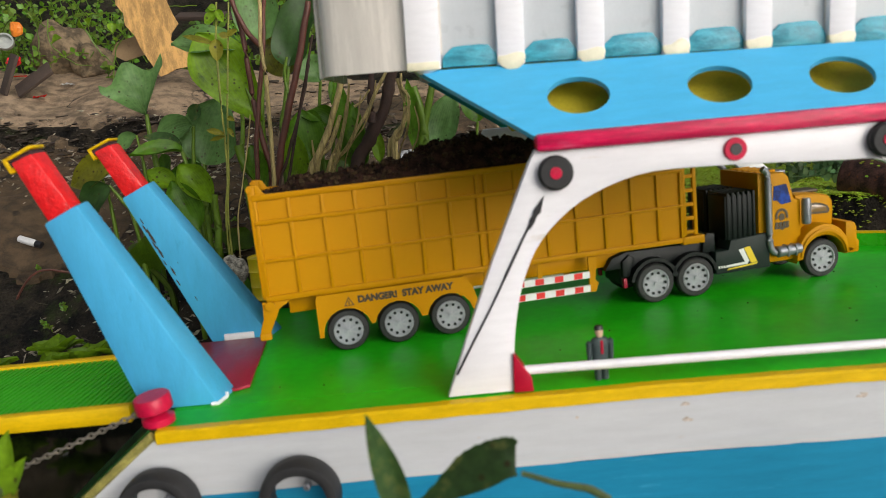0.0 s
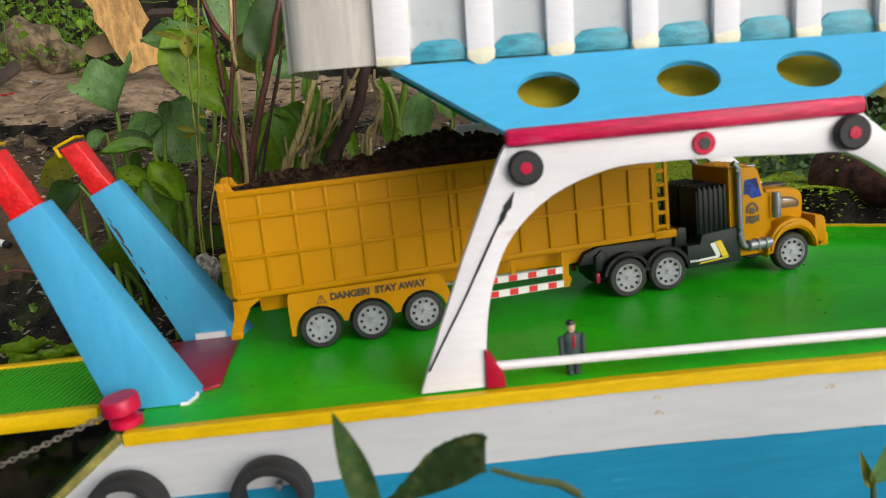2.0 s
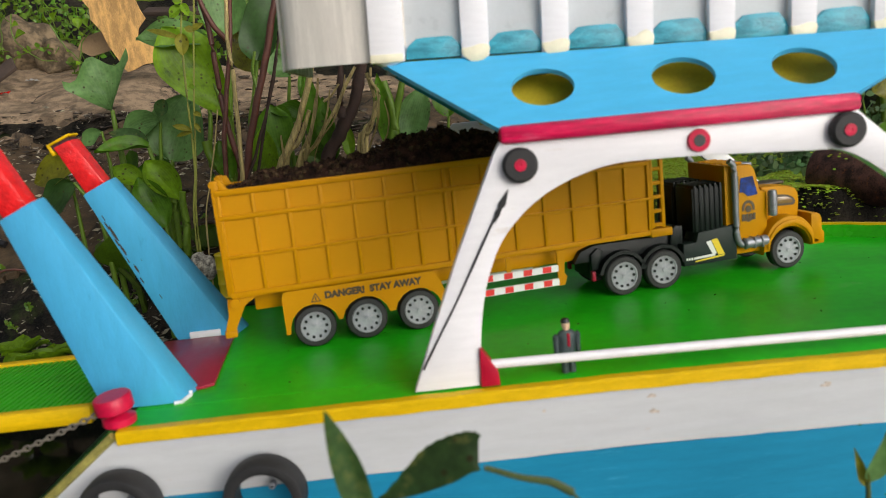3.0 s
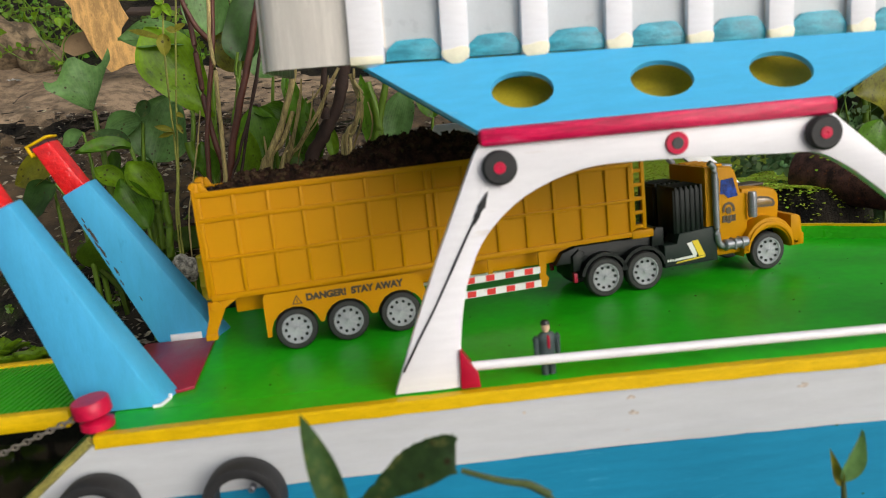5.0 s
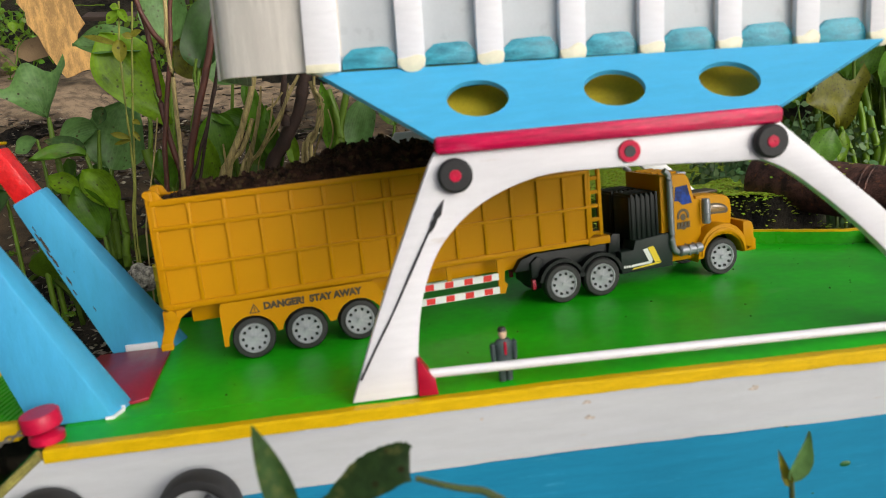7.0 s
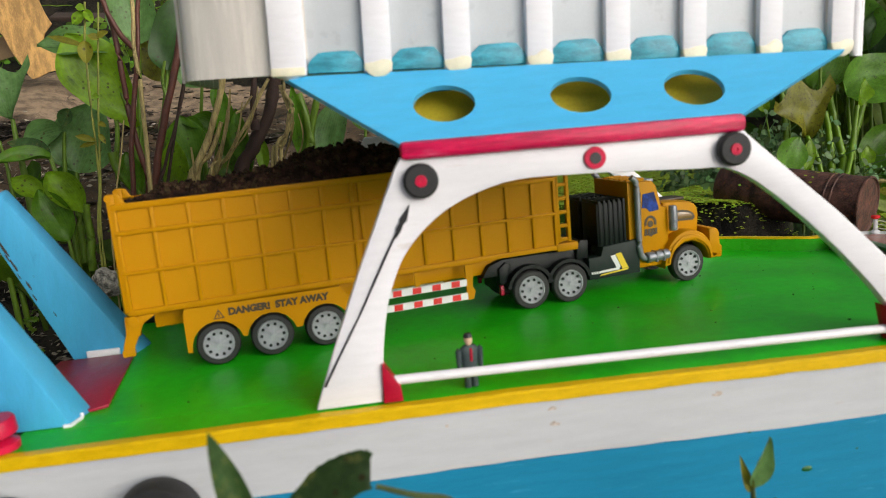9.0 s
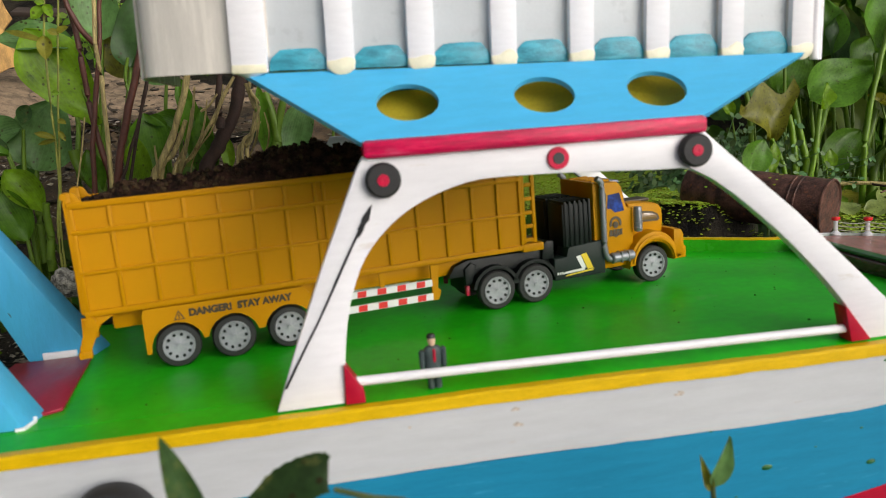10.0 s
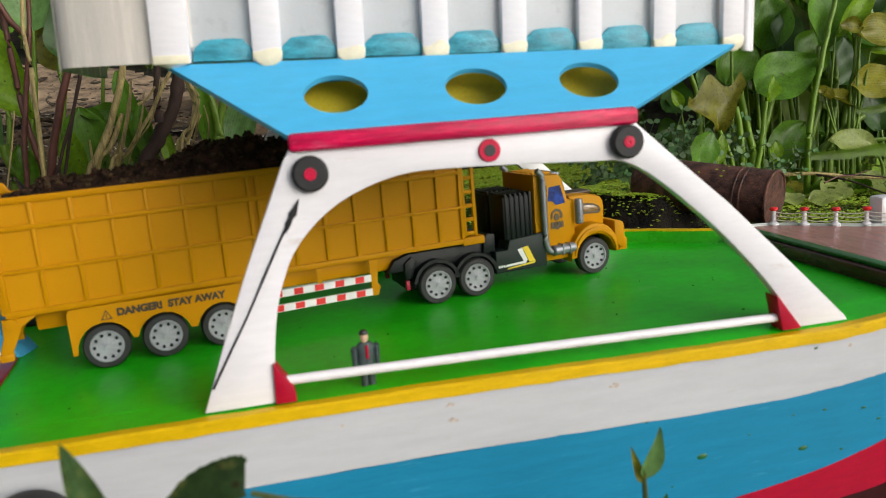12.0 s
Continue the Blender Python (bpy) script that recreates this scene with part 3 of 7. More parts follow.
near = [(x, y + 0.040) for x, y in NEAR if x <= 0.84 and y + 0.040 < MID]
bm = plan_slab(near + [(x, far_y(x, y - 0.032)) for x, y in reversed(near)], -0.0088, 0.0)
rows = []
for x, y in NEAR:                                         # the strip that slopes down to the near edge
    if x <= 0.84 and y + 0.040 < MID:
        rows.append([bm.verts.new((x, y + 0.0395, -0.0001)), bm.verts.new((x, y + 0.0075, rail_dip(x) - 0.0008)), bm.verts.new((x, y + 0.0075, -0.0110)), bm.verts.new((x, y + 0.0395, -0.0110))])
for ra, rb in zip(rows, rows[1:]):
    for q in range(4):
        bm.faces.new((ra[q], ra[(q + 1) % 4], rb[(q + 1) % 4], rb[q]))
bm.faces.new(rows[0])
bm.faces.new(rows[-1][::-1])
part("deck", bm, green_deck, ferry, "glossy green painted deck")


def rim_strip(name, side, width, z0, z1, mat, label, inset=0.0, x0=-1.0, x1=2.0):
    """A rail of box section along one side of the deck edge."""
    bm = bmesh.new()
    rows = []
    pts = [Vector((x, y, 0)) for x, y in NEAR]
    for i, p in enumerate(pts):
        if not x0 <= p.x <= x1:
            continue
        d = (pts[min(i + 1, len(pts) - 1)] - pts[max(i - 1, 0)]).normalized()
        inward = Vector((-d.y, d.x, 0))
        a, b = p + inward * inset, p + inward * (inset + width)
        low = rail_dip(p.x) if side < 0 else 0.0
        base = z0
        sec = [Vector((a.x, a.y, base)), Vector((a.x, a.y, z1 - 0.0015)), Vector((a.x, a.y, z1)) + inward * 0.0015, Vector((b.x, b.y, z1)), Vector((b.x, b.y, base))]
        for v in sec:
            wob = noise.noise(v * 60) * 0.0006
            v.z += wob if v.z > z0 + 1e-6 else 1.6 * wob
            v.z += low
            v.y = min(v.y, MID - 0.0002)
            if side > 0:
                v.y = far_y(v.x, v.y)
        rows.append([bm.verts.new(v) for v in sec])
    for a, b in zip(rows, rows[1:]):
        for q in range(5):
            bm.faces.new((a[q], a[(q + 1) % 5], b[(q + 1) % 5], b[q]))
    bm.faces.new(rows[0])
    bm.faces.new(rows[-1][::-1])
    return part(name, bm, mat, ferry, label)


rim_strip("rail_edge", -1, 0.010, -0.0104, -0.0006, yellow_paint, "yellow painted wooden edge of the deck", -0.0025)
rim_strip("bulwark", 1, 0.010, -0.005, 0.0150, green_edge, "green painted raised edge of the deck", 0.0)
rim_strip("rail_edge", 1, 0.008, 0.0150, 0.0175, yellow_paint, "thin yellow top of the raised edge", 0.0, -1.0, 0.63)
rim_strip("rail_edge", 1, 0.006, 0.0150, 0.0185, white_paint, "lumpy white edge of the foredeck", 0.0, 0.63, 2.0)

# sloping stern board with its yellow edges
bm = bmesh.new()
for y0, y1, z0 in ((0.0, 2 * MID, 0.0),):
    v = [bm.verts.new(c) for c in ((-0.229, y0, -0.004), (-0.229, y1, -0.004), (-0.42, y1 - 0.01, -0.155), (-0.42, y0 + 0.01, -0.155))]
    bm.faces.new(v)
    res = bmesh.ops.extrude_face_region(bm, geom=bm.faces[:])
    for g in res["geom"]:
        if isinstance(g, bmesh.types.BMVert):
            g.co += Vector((-0.003, 0, 0.003))
part("stern_board", bm, dark_green, ferry, "dark green sloping stern board")
part("stern_edge", tube([(-0.228, -0.0095, -0.004), (-0.32, -0.006, -0.075), (-0.41, -0.002, -0.146)], 0.0036, 8), stern_dirt, ferry, "dirty yellow worn stern edge")

# foredeck
near_side = [(x, y + 0.012) for x, y in NEAR if x > 0.625 and y + 0.012 < MID]
fore = [(0.620, 0.012)] + near_side
fore = fore + [(x, far_y(x, y)) for x, y in reversed(fore)]
foredeck = part("foredeck", plan_slab(fore, 0.0, 0.0165), pink_brown, ferry, "raised foredeck in faded pinkish brown paint")
part("step_board", box(0.6085, 0.6198, 0.006, 0.308, 0.0005, 0.0145, 0.0008), dark_brown, foredeck, "dark brown step board")
part("step_edge", box(0.6145, 0.6275, 0.006, 0.309, 0.0147, 0.0190, 0.0012), dark_green, foredeck, "dark green edge of the step")
post_profile = [(0.0058, 0), (0.0062, 0.002), (0.0045, 0.0035), (0.0026, 0.005), (0.0024, 0.017), (0.0032, 0.018)]
cap_profile = [(0.0032, 0.018), (0.0050, 0.0195), (0.0052, 0.0215), (0.0040, 0.0228), (0.0, 0.0231)]
post_tops = []
for x, y in flat_curve([(0.664, 0.300), (0.690, 0.277), (0.7155, 0.254), (0.743, 0.236), (0.772, 0.214)], 1):
    for yy in (y, 2 * MID - y):
        p = part("post", lathe(post_profile, 14), white_paint, foredeck, "small white turned mooring post")
        p.location = (x, yy, 0.0163)
        part("post_cap", lathe(cap_profile, 14), scarlet_paint, p, "red painted cap")
    post_tops.append((x, y))
part("mast_base", box(0.753, 0.775, 0.224, 0.246, 0.0162, 0.050, 0.003), white_paint, foredeck, "white painted block at the bow")
for h in (0.0235, 0.0285, 0.033):
    for side in (0, 1):
        line = []
        for a, b in zip(post_tops, post_tops[1:]):
            for q in range(4):
                t = q / 4
                line.append((a[0] + (b[0] - a[0]) * t, a[1] + (b[1] - a[1]) * t - 0.003, h - 0.002 * math.sin(math.pi * t)))
        if side:
            line = [(x, 2 * MID - y, z) for x, y, z in line]
        part("string", tube(line, 0.00055, 5), string_white, foredeck, "thin white string rail")

# ramp
ramp = part("ramp", box(-1.05, -0.262, 0.058, 0.196, -0.012, -0.0025), ramp_green, ferry, "lowered green ramp with ribbed top")
rib_mesh = finish(box(-0.0016, 0.0016, 0.0585, 0.1955, -0.0026, -0.0012), "rib")
rib_mesh.materials.append(ramp_green)
for i in range(130):
    part("rib", rib_mesh, ramp_green, ramp).location.x = -0.268 - i * 0.0059
for y0 in (0.047, 0.1965):
    part("ramp_edge", box(-1.05, -0.27, y0, y0 + 0.0105, -0.014, 0.001, 0.0015), yellow_paint, ramp, "yellow painted ramp edge")
flap = plan_slab([(-0.262, 0.066), (-0.182, 0.0595), (-0.1715, 0.066), (-0.1905, 0.211), (-0.262, 0.211)], 0.0004, 0.0032, 0.0006)
part("ramp_flap", flap, maroon_paint, ferry, "dark red hinged flap of the ramp")

# leaning pillars with red tips and yellow caps
def pillar(y0, y1, lean, trimmed):
    """A leaning pillar; lean moves its top aft."""
    bm = bmesh.new()
    lower = [(-0.252, y0, 0.0), (-0.189, y0, 0.0), (-0.183, y1, 0.0), (-0.250, y1, 0.0)]
    upper = [(-0.305, y0 + 0.003, 0.161), (-0.276, y0 + 0.003, 0.1735), (-0.277, y1 - 0.006, 0.1750), (-0.303, y1 - 0.006, 0.163)]
    a = [bm.verts.new(c) for c in lower]
    b = [bm.verts.new((c[0] - lean, c[1], c[2])) for c in upper]
    for q in range(4):
        bm.faces.new((a[q], a[(q + 1) % 4], b[(q + 1) % 4], b[q]))
    bm.faces.new(b)
    bm.faces.new(a[::-1])
    bmesh.ops.bevel(bm, geom=bm.edges[:], offset=0.002, segments=2, profile=0.5, affect="EDGES")
    p = part("pillar", bm, pillar_blue, ferry, "leaning tapered pillar painted sky blue")
    bm = bmesh.new()
    lo = [(-0.301, y0 + 0.006, 0.158), (-0.280, y0 + 0.006, 0.168), (-0.279, y1 - 0.009, 0.169), (-0.299, y1 - 0.009, 0.159)]
    hi = [(-0.323, y0 + 0.006, 0.211), (-0.305, y0 + 0.006, 0.2170), (-0.302, y1 - 0.009, 0.2180), (-0.321, y1 - 0.009, 0.210)]
    a = [bm.verts.new((c[0] - lean, c[1], c[2])) for c in lo]
    b = [bm.verts.new((c[0] - lean * 1.2, c[1], c[2])) for c in hi]
    for q in range(4):
        bm.faces.new((a[q], a[(q + 1) % 4], b[(q + 1) % 4], b[q]))
    bm.faces.new(b)
    bm.faces.new(a[::-1])
    bmesh.ops.bevel(bm, geom=bm.edges[:], offset=0.002, segments=2, profile=0.5, affect="EDGES")
    part("tip", bm, scarlet_paint, p, "glossy red tip")
    m = Matrix.Translation((-0.3135 - lean * 1.2, (y0 + y1) / 2, 0.2155)) @ Matrix.Rotation(radians(-22), 4, "Y")
    half = (y1 - y0) / 2
    cap = part("cap", box(-0.0125, 0.0110, -half + 0.005, half - 0.005, 0.0012, 0.0040, 0.0010, m), yellow_paint, p, "yellow painted cap")
    part("cap_lip", box(-0.0150, -0.0118, -half + 0.005, half - 0.005, -0.0085, 0.0040, 0.0010, m), yellow_paint, cap)
    # solid dark block: the gap's shade is put into its colour
    part("gap_shade", box(-0.0118, 0.0085, -half + 0.007, half - 0.007, -0.0045, 0.0014, 0, m), dark_brown, cap, "dark block painted as the shade in the gap under the cap")
    if trimmed:
        part("foot_trim", tube([(-0.1950, y0 - 0.0008, 0.0010), (-0.1892, y0 - 0.0002, 0.0012), (-0.1862, y0 + 0.014, 0.0012), (-0.1866, y0 + 0.016, 0.004)], 0.0016, 6), white_paint, p, "chipped white foot trim")
    return p


pillar(0.034, 0.066, 0.0, True)
far_pillar = pillar(0.218, 0.250, 0.017, False)
for s, off, r in ((0.42, 0.004, 0.0016), (0.50, 0.006, 0.0022), (0.56, 0.003, 0.0014), (0.63, 0.005, 0.0026), (0.68, 0.004, 0.0018), (0.74, 0.006, 0.0030), (0.79, 0.0045, 0.0020), (0.84, 0.006, 0.0014), (0.30, 0.012, 0.0012), (0.55, 0.016, 0.0010)):
    bm = bmesh.new()
    bmesh.ops.create_icosphere(bm, subdivisions=2, radius=r)
    for v in bm.verts:
        v.co = Vector((v.co.x * 0.5 - 0.435 * v.co.z * 2.6, v.co.y * 0.15, v.co.z * 2.6)) * (1 + 0.5 * noise.noise(v.co * 800 + Vector((s * 99, 0, 0))))
    part("chip", bm, old_wood, far_pillar, "dark chip in the blue paint").location = (-0.252 - 0.070 * s + off, 0.218 + 0.003 * s, 0.161 * s)
part("chipped_patch", box(-0.238, -0.206, 0.2150, 0.2185, 0.001, 0.0085, 0.001), white_paint, ferry, "bare white patch on the pillar foot")

# mooring bollard of two red caps, with its chain
bollard = part("bollard", lathe([(0.0105, 0.0), (0.0125, 0.002), (0.0125, 0.007), (0.008, 0.009), (0.0055, 0.010), (0.0055, 0.013)], 24), crimson_plain, ferry, "red mooring bollard made of bottle caps")
bollard.location = (-0.228, 0.006, -0.0015)
bm = bmesh.new()
ridged = []
for h, r in ((0.0125, 0.0128), (0.0135, 0.0142), (0.0235, 0.0142), (0.0250, 0.0132)):
    ridged.append([bm.verts.new((math.cos(a * math.tau / 60) * (r - 0.0004 * (a % 2)), math.sin(a * math.tau / 60) * (r - 0.0004 * (a % 2)), h)) for a in range(60)])
for a, b in zip(ridged, ridged[1:]):
    for q in range(60):
        bm.faces.new((a[q], a[(q + 1) % 60], b[(q + 1) % 60], b[q]))
bm.faces.new(ridged[0][::-1])
bm.faces.new(ridged[-1])
part("bottle_cap", bm, crimson_plain, bollard, "ridged red bottle cap").rotation_euler = (radians(4), radians(-5), 0)

link_bm = bmesh.new()
loop = [(math.cos(a) * 0.0032, math.sin(a) * 0.0018, 0) for a in [q * math.tau / 12 for q in range(13)]]
bm_tube(link_bm, loop, 0.00085, 5, cap=False)
link_mesh = finish(link_bm, "chain_link")
link_mesh.materials.append(chain_metal)
chain = thing("mooring_chain", pose(-0.238, 0.0, 0.012), "thin galvanised chain from the bollard to the bank", "chain")
for i in range(62):
    s = i * 0.0050
    o = part("link", link_mesh, chain_metal, chain)
    o.location = (-s * 0.95, s * 0.02, -s * 0.29 - 0.006 * math.sin(min(math.pi, s * 10)))
    o.rotation_euler = (radians(90 * (i % 2)), radians(16), radians(180))

# smudges and knocks on the white band
for x, z, r in ((0.096, -0.021, 0.0016), (0.178, -0.018, 0.0017), (0.180, -0.031, 0.0020), (0.161, -0.037, 0.0009), (0.31, -0.024, 0.0020), (0.02, -0.03, 0.0011), (0.40, -0.030, 0.0012), (0.52, -0.022, 0.0015), (-0.10, -0.022, 0.0012)):
    bm = bmesh.new()
    bmesh.ops.create_icosphere(bm, subdivisions=2, radius=r)
    for v in bm.verts:
        v.co = Vector((v.co.x * 2.4, v.co.y * 0.16, v.co.z * 1.3)) * (1 + 0.8 * noise.noise(v.co * 900 + Vector((x * 99, 0, z * 99))))
    smudge = part("smudge", bm, smudge_mat, ferry, "dull brown knock in the white paint")
    smudge.location = (x, -0.0098 - z * 0.06, z)

# tyres hung on the hull
for i, (x, z) in enumerate(((-0.226, -0.057), (-0.118, -0.0575))):
    bm = bmesh.new()
    prof = [(0.0225, 0.0), (0.0285, 0.001), (0.0305, 0.005), (0.0305, 0.017), (0.0285, 0.0215), (0.0245, 0.0225), (0.0215, 0.0215), (0.0215, 0.001), (0.0225, 0.0)]
    rings = []
    for r, h in prof[:-1]:
        rings.append([bm.verts.new((r * math.cos(a), -h, r * math.sin(a))) for a in [q * math.tau / 40 for q in range(40)]])
    for q, a in enumerate(rings):
        b = rings[(q + 1) % len(rings)]
        for w in range(40):
            bm.faces.new((a[w], a[(w + 1) % 40], b[(w + 1) % 40], b[w]))
    tyre = part("tyre_fender", bm, tyre_rubber, ferry, "small black rubber tyre hung as a fender")
    tyre.location = (x, -0.0125, z)
    bolt = part("bolt", lathe([(0.0, 0.0), (0.0028, 0.0), (0.0028, 0.006), (0.0012, 0.0065), (0.0012, 0.003), (0.0, 0.003)], 12, facing), pipe_grey, tyre, "steel bolt")
    bolt.location = (0.004, 0.0, 0.004)

# side arches
ARCH_OUT = [(0.0, 0.0), (0.02, 0.05), (0.044, 0.105), (0.076, 0.173), (0.081, 0.181), (0.339, 0.178), (0.343, 0.174), (0.378, 0.142), (0.416, 0.108), (0.473, 0.051), (0.523, 0.0), (0.5255, -0.0045)]
ARCH_IN = [(0.4795, -0.0045)] + flat_curve([(0.477, 0.0), (0.454, 0.033), (0.427, 0.065), (0.395, 0.098), (0.355, 0.133), (0.328, 0.149), (0.300, 0.1515)], 4) + flat_curve(
    [(0.255, 0.1545), (0.20, 0.157), (0.155, 0.156), (0.112, 0.141), (0.081, 0.115), (0.065, 0.085), (0.056, 0.05), (0.050, 0.0)], 4)


def arch(m, detail):
    a = part("arch", slab(ARCH_OUT + ARCH_IN, 0.0, 0.012, 0.0012), white_paint, ferry, "white painted wooden side arch with sloping legs")
    a.matrix_local = m
    bar = box(0.0, 0.258, -0.0065, 0.0125, 0.0, 0.0130, 0.0035)
    for v in bar.verts:
        v.co += Vector((0.0815, 0, 0.1795 - 0.012 * v.co.x + 0.0006 * noise.noise(v.co * 40)))
    if detail:
        part("top_bar", bar, crimson_paint, a, "thick crimson painted bar with brush marks")
    for x, z in ((0.094, 0.164), (0.330, 0.164)) if detail else ():
        p = part("pad", lathe([(0.0, 0.0), (0.0122, 0.0), (0.0126, 0.002), (0.0128, 0.006), (0.0108, 0.008), (0.0, 0.008)], 32, facing), tyre_rubber, a, "round black rubber pad")
        p.location = (x, 0.0005, z)
        r = part("pad_centre", lathe([(0.0, 0.0), (0.0044, 0.0), (0.0042, 0.0010), (0.0014, 0.0011), (0.0010, 0.0004), (0.0, 0.0004)], 20, facing), crimson_plain, p, "red painted pad centre")
        r.location = (0, -0.0078, 0)
    part("wedge", slab([(0.0505, 0.0), (0.0655, 0.0), (0.0645, 0.011), (0.052, 0.031)], -0.0035, 0.0125, 0.0006), red_paint, a, "red wedge holding the rail")
    part("wedge", slab([(0.4795, -0.004), (0.462, -0.004), (0.4560, 0.0265), (0.4580, 0.0255)], -0.0035, 0.0125, 0.0004), red_paint, a, "red wedge holding the rail")
    part("handrail", tube([(0.060, 0.004, 0.0148), (0.25, 0.003, 0.0112), (0.464, 0.004, 0.0056)], 0.0037, 12), white_paint, a, "white tube handrail")
    if not detail:
        return a
    p = part("ring", lathe([(0.0, 0.0), (0.0082, 0.0), (0.0085, 0.0015), (0.0078, 0.003), (0.0, 0.003)], 28, facing), crimson_plain, a, "red ring")
    p.location = (0.224, 0.0005, 0.1675)
    part("ring_centre", lathe([(0.0, 0.0), (0.0046, 0.0), (0.0042, 0.0008), (0.0, 0.0008)], 18, facing), black_paint, p, "black ring centre").location = (0, -0.0028, 0)
    rod = [(0.0085, 0.018), (0.0235, 0.043), (0.0395, 0.069), (0.0575, 0.101), (0.0695, 0.122), (0.0765, 0.133)]
    line = curve_points([(x, -0.0008, z) for x, z in rod], 4)
    part("painted_line", tube(line, [0.0009 + 0.0003 * noise.noise(v * 90) for v in line], 6), black_paint, a, "thin black line along the leg")
    tip = slab([(0.0722, 0.1235), (0.0728, 0.1310), (0.0755, 0.1345), (0.0760, 0.1375), (0.0845, 0.1475), (0.0815, 0.1360), (0.0785, 0.1335), (0.0765, 0.1290)], -0.0016, 0.0002)
    part("arrow_tip", tip, black_paint, a, "black arrow tip")
    return a


arch(pose(0, 0, 0.0005), True)
far = arch(pose(-0.020, 2 * MID + 0.002, 0.006), False)
part("foot_paint", box(0.430, 0.515, 2 * MID - 0.008, 2 * MID + 0.012, 0.004, 0.0155, 0.003), green_edge, ferry, "lump of green paint round the arch foot")

# upper cabin on its sloping blue boards
cabin = part("cabin", box(0.0, 0.47, 0.0, 0.25, 0.004, 0.13, 0.001), panel_paint, ferry, "upper cabin with pale grey window panels")
cabin.matrix_local = pose(-0.008, 0.068, 0.2495, 0, 2.35, 0)
POSTS = [0.0140, 0.0825, 0.145, 0.211, 0.275, 0.339, 0.404, 0.4665]


def cabin_post(width):
    bm = box(-width / 2, width / 2, -0.0085, 0.001, 0.0, 0.128, 0.0012)
    bm_lathe(bm, [(0.0, -0.0045), (0.004, -0.0042), (width * 0.42, -0.0012), (width * 0.46, 0.002), (0.0, 0.004)], 16, Matrix.Translation((0, -0.0035, 0.001)) @ Matrix.Diagonal((1, 0.45, 1, 1)))
    return bm


for i, x in enumerate(POSTS):
    w = 0.027 if i == 0 else 0.0218 - 0.0003 * i
    p = part("cabin_post", cabin_post(w), white_paint, cabin, "white window post with a rounded foot")
    p.location = (x, 0, 0)
    part("post_foot", box(-w / 2, w / 2 - 0.001, -0.0092, -0.002, -0.0006, 0.0062, 0.0012) if i == 0 else slab(flat_curve([(-w / 2, 0.0070), (-w / 2, 0.003), (-w / 2 + 0.003, -0.001), (-0.002, -0.0042), (0.003, -0.0040), (w / 2 - 0.002, -0.0008), (w / 2, 0.003), (w / 2, 0.0080), (w * 0.2, 0.0095 + 0.0025 * (i % 3 == 0)), (-w * 0.2, 0.0075)], 3), -0.0094, -0.0015, 0.0012), cream_paint, p, "cream paint drip at the foot of the post")
    q = part("cabin_post", p.data, white_paint, cabin, "white window post with a rounded foot")
    q.matrix_local = pose(x, 0.25, 0, 0, 0, 180)
for a, b in zip(POSTS, POSTS[1:]):
    lo, hi = a + 0.0098, b - 0.0098
    if a == POSTS[0]:
        lo += 0.0045
    h = 0.0162 + 0.0095 * a + 0.0006 * math.sin(a * 90)
    shape = [(lo, 0.001), (lo + 0.0004, h * 0.48), (lo + 0.0022, h * 0.66), (lo + 0.0085, h * 0.97), (lo + 0.014, h * 1.01), (hi - 0.014, h * 1.04), (hi - 0.0075, h * 1.0), (hi - 0.0018, h * 0.62), (hi - 0.0003, h * 0.42), (hi, 0.001)]
    part("sill", slab(shape, -0.0042, 0.0005, 0.001), teal_paint, cabin, "teal painted scalloped window sill")
    part("window_bead", box(lo - 0.0008, lo + 0.0006, -0.0022, 0.0005, 0.012, 0.128), ivory_paint, cabin)
    part("window_bead", box(hi - 0.0006, hi + 0.0008, -0.0022, 0.0005, 0.012, 0.128), ivory_paint, cabin)
# rounded corner panels
def corner(points, label):
    line = flat_curve(points, 6)
    bm = bmesh.new()
    rows = [[bm.verts.new((x, y, z)) for z in (0.001, 0.128)] + [bm.verts.new((x, y + 0.006, z)) for z in (0.128, 0.001)] for x, y in line]
    for a, b in zip(rows, rows[1:]):
        for q in range(4):
            bm.faces.new((a[q], a[(q + 1) % 4], b[(q + 1) % 4], b[q]))
    bm.faces.new(rows[0])
    bm.faces.new(rows[-1][::-1])
    return part("corner_panel", bm, ivory_paint, cabin, label)


corner([(0.004, -0.002), (-0.02, 0.002), (-0.045, 0.010), (-0.068, 0.024), (-0.078, 0.06)], "curved ivory painted corner panel")
corner([(0.478, -0.001), (0.487, 0.004), (0.494, 0.014), (0.497, 0.04)], "curved ivory painted corner panel")
for x, y in ((0.4835, 0.0), (0.4925, 0.009)):
    part("corner_bead", tube([(x, y, -0.004), (x, y, 0.128)], 0.0036, 10), white_paint, cabin, "white corner bead")
part("cabin_floor", box(0.02, 0.47, 0.004, 0.24, 0.0005, 0.0038), olive_paint, cabin, "olive yellow underside of the cabin")
part("aft_wall", box(-0.079, -0.074, 0.055, 0.20, 0.001, 0.128), ivory_paint, cabin, "ivory painted end wall")
part("roof", box(-0.09, 0.51, -0.02, 0.27, 0.1285, 0.137, 0.002), white_paint, cabin, "white cabin roof")


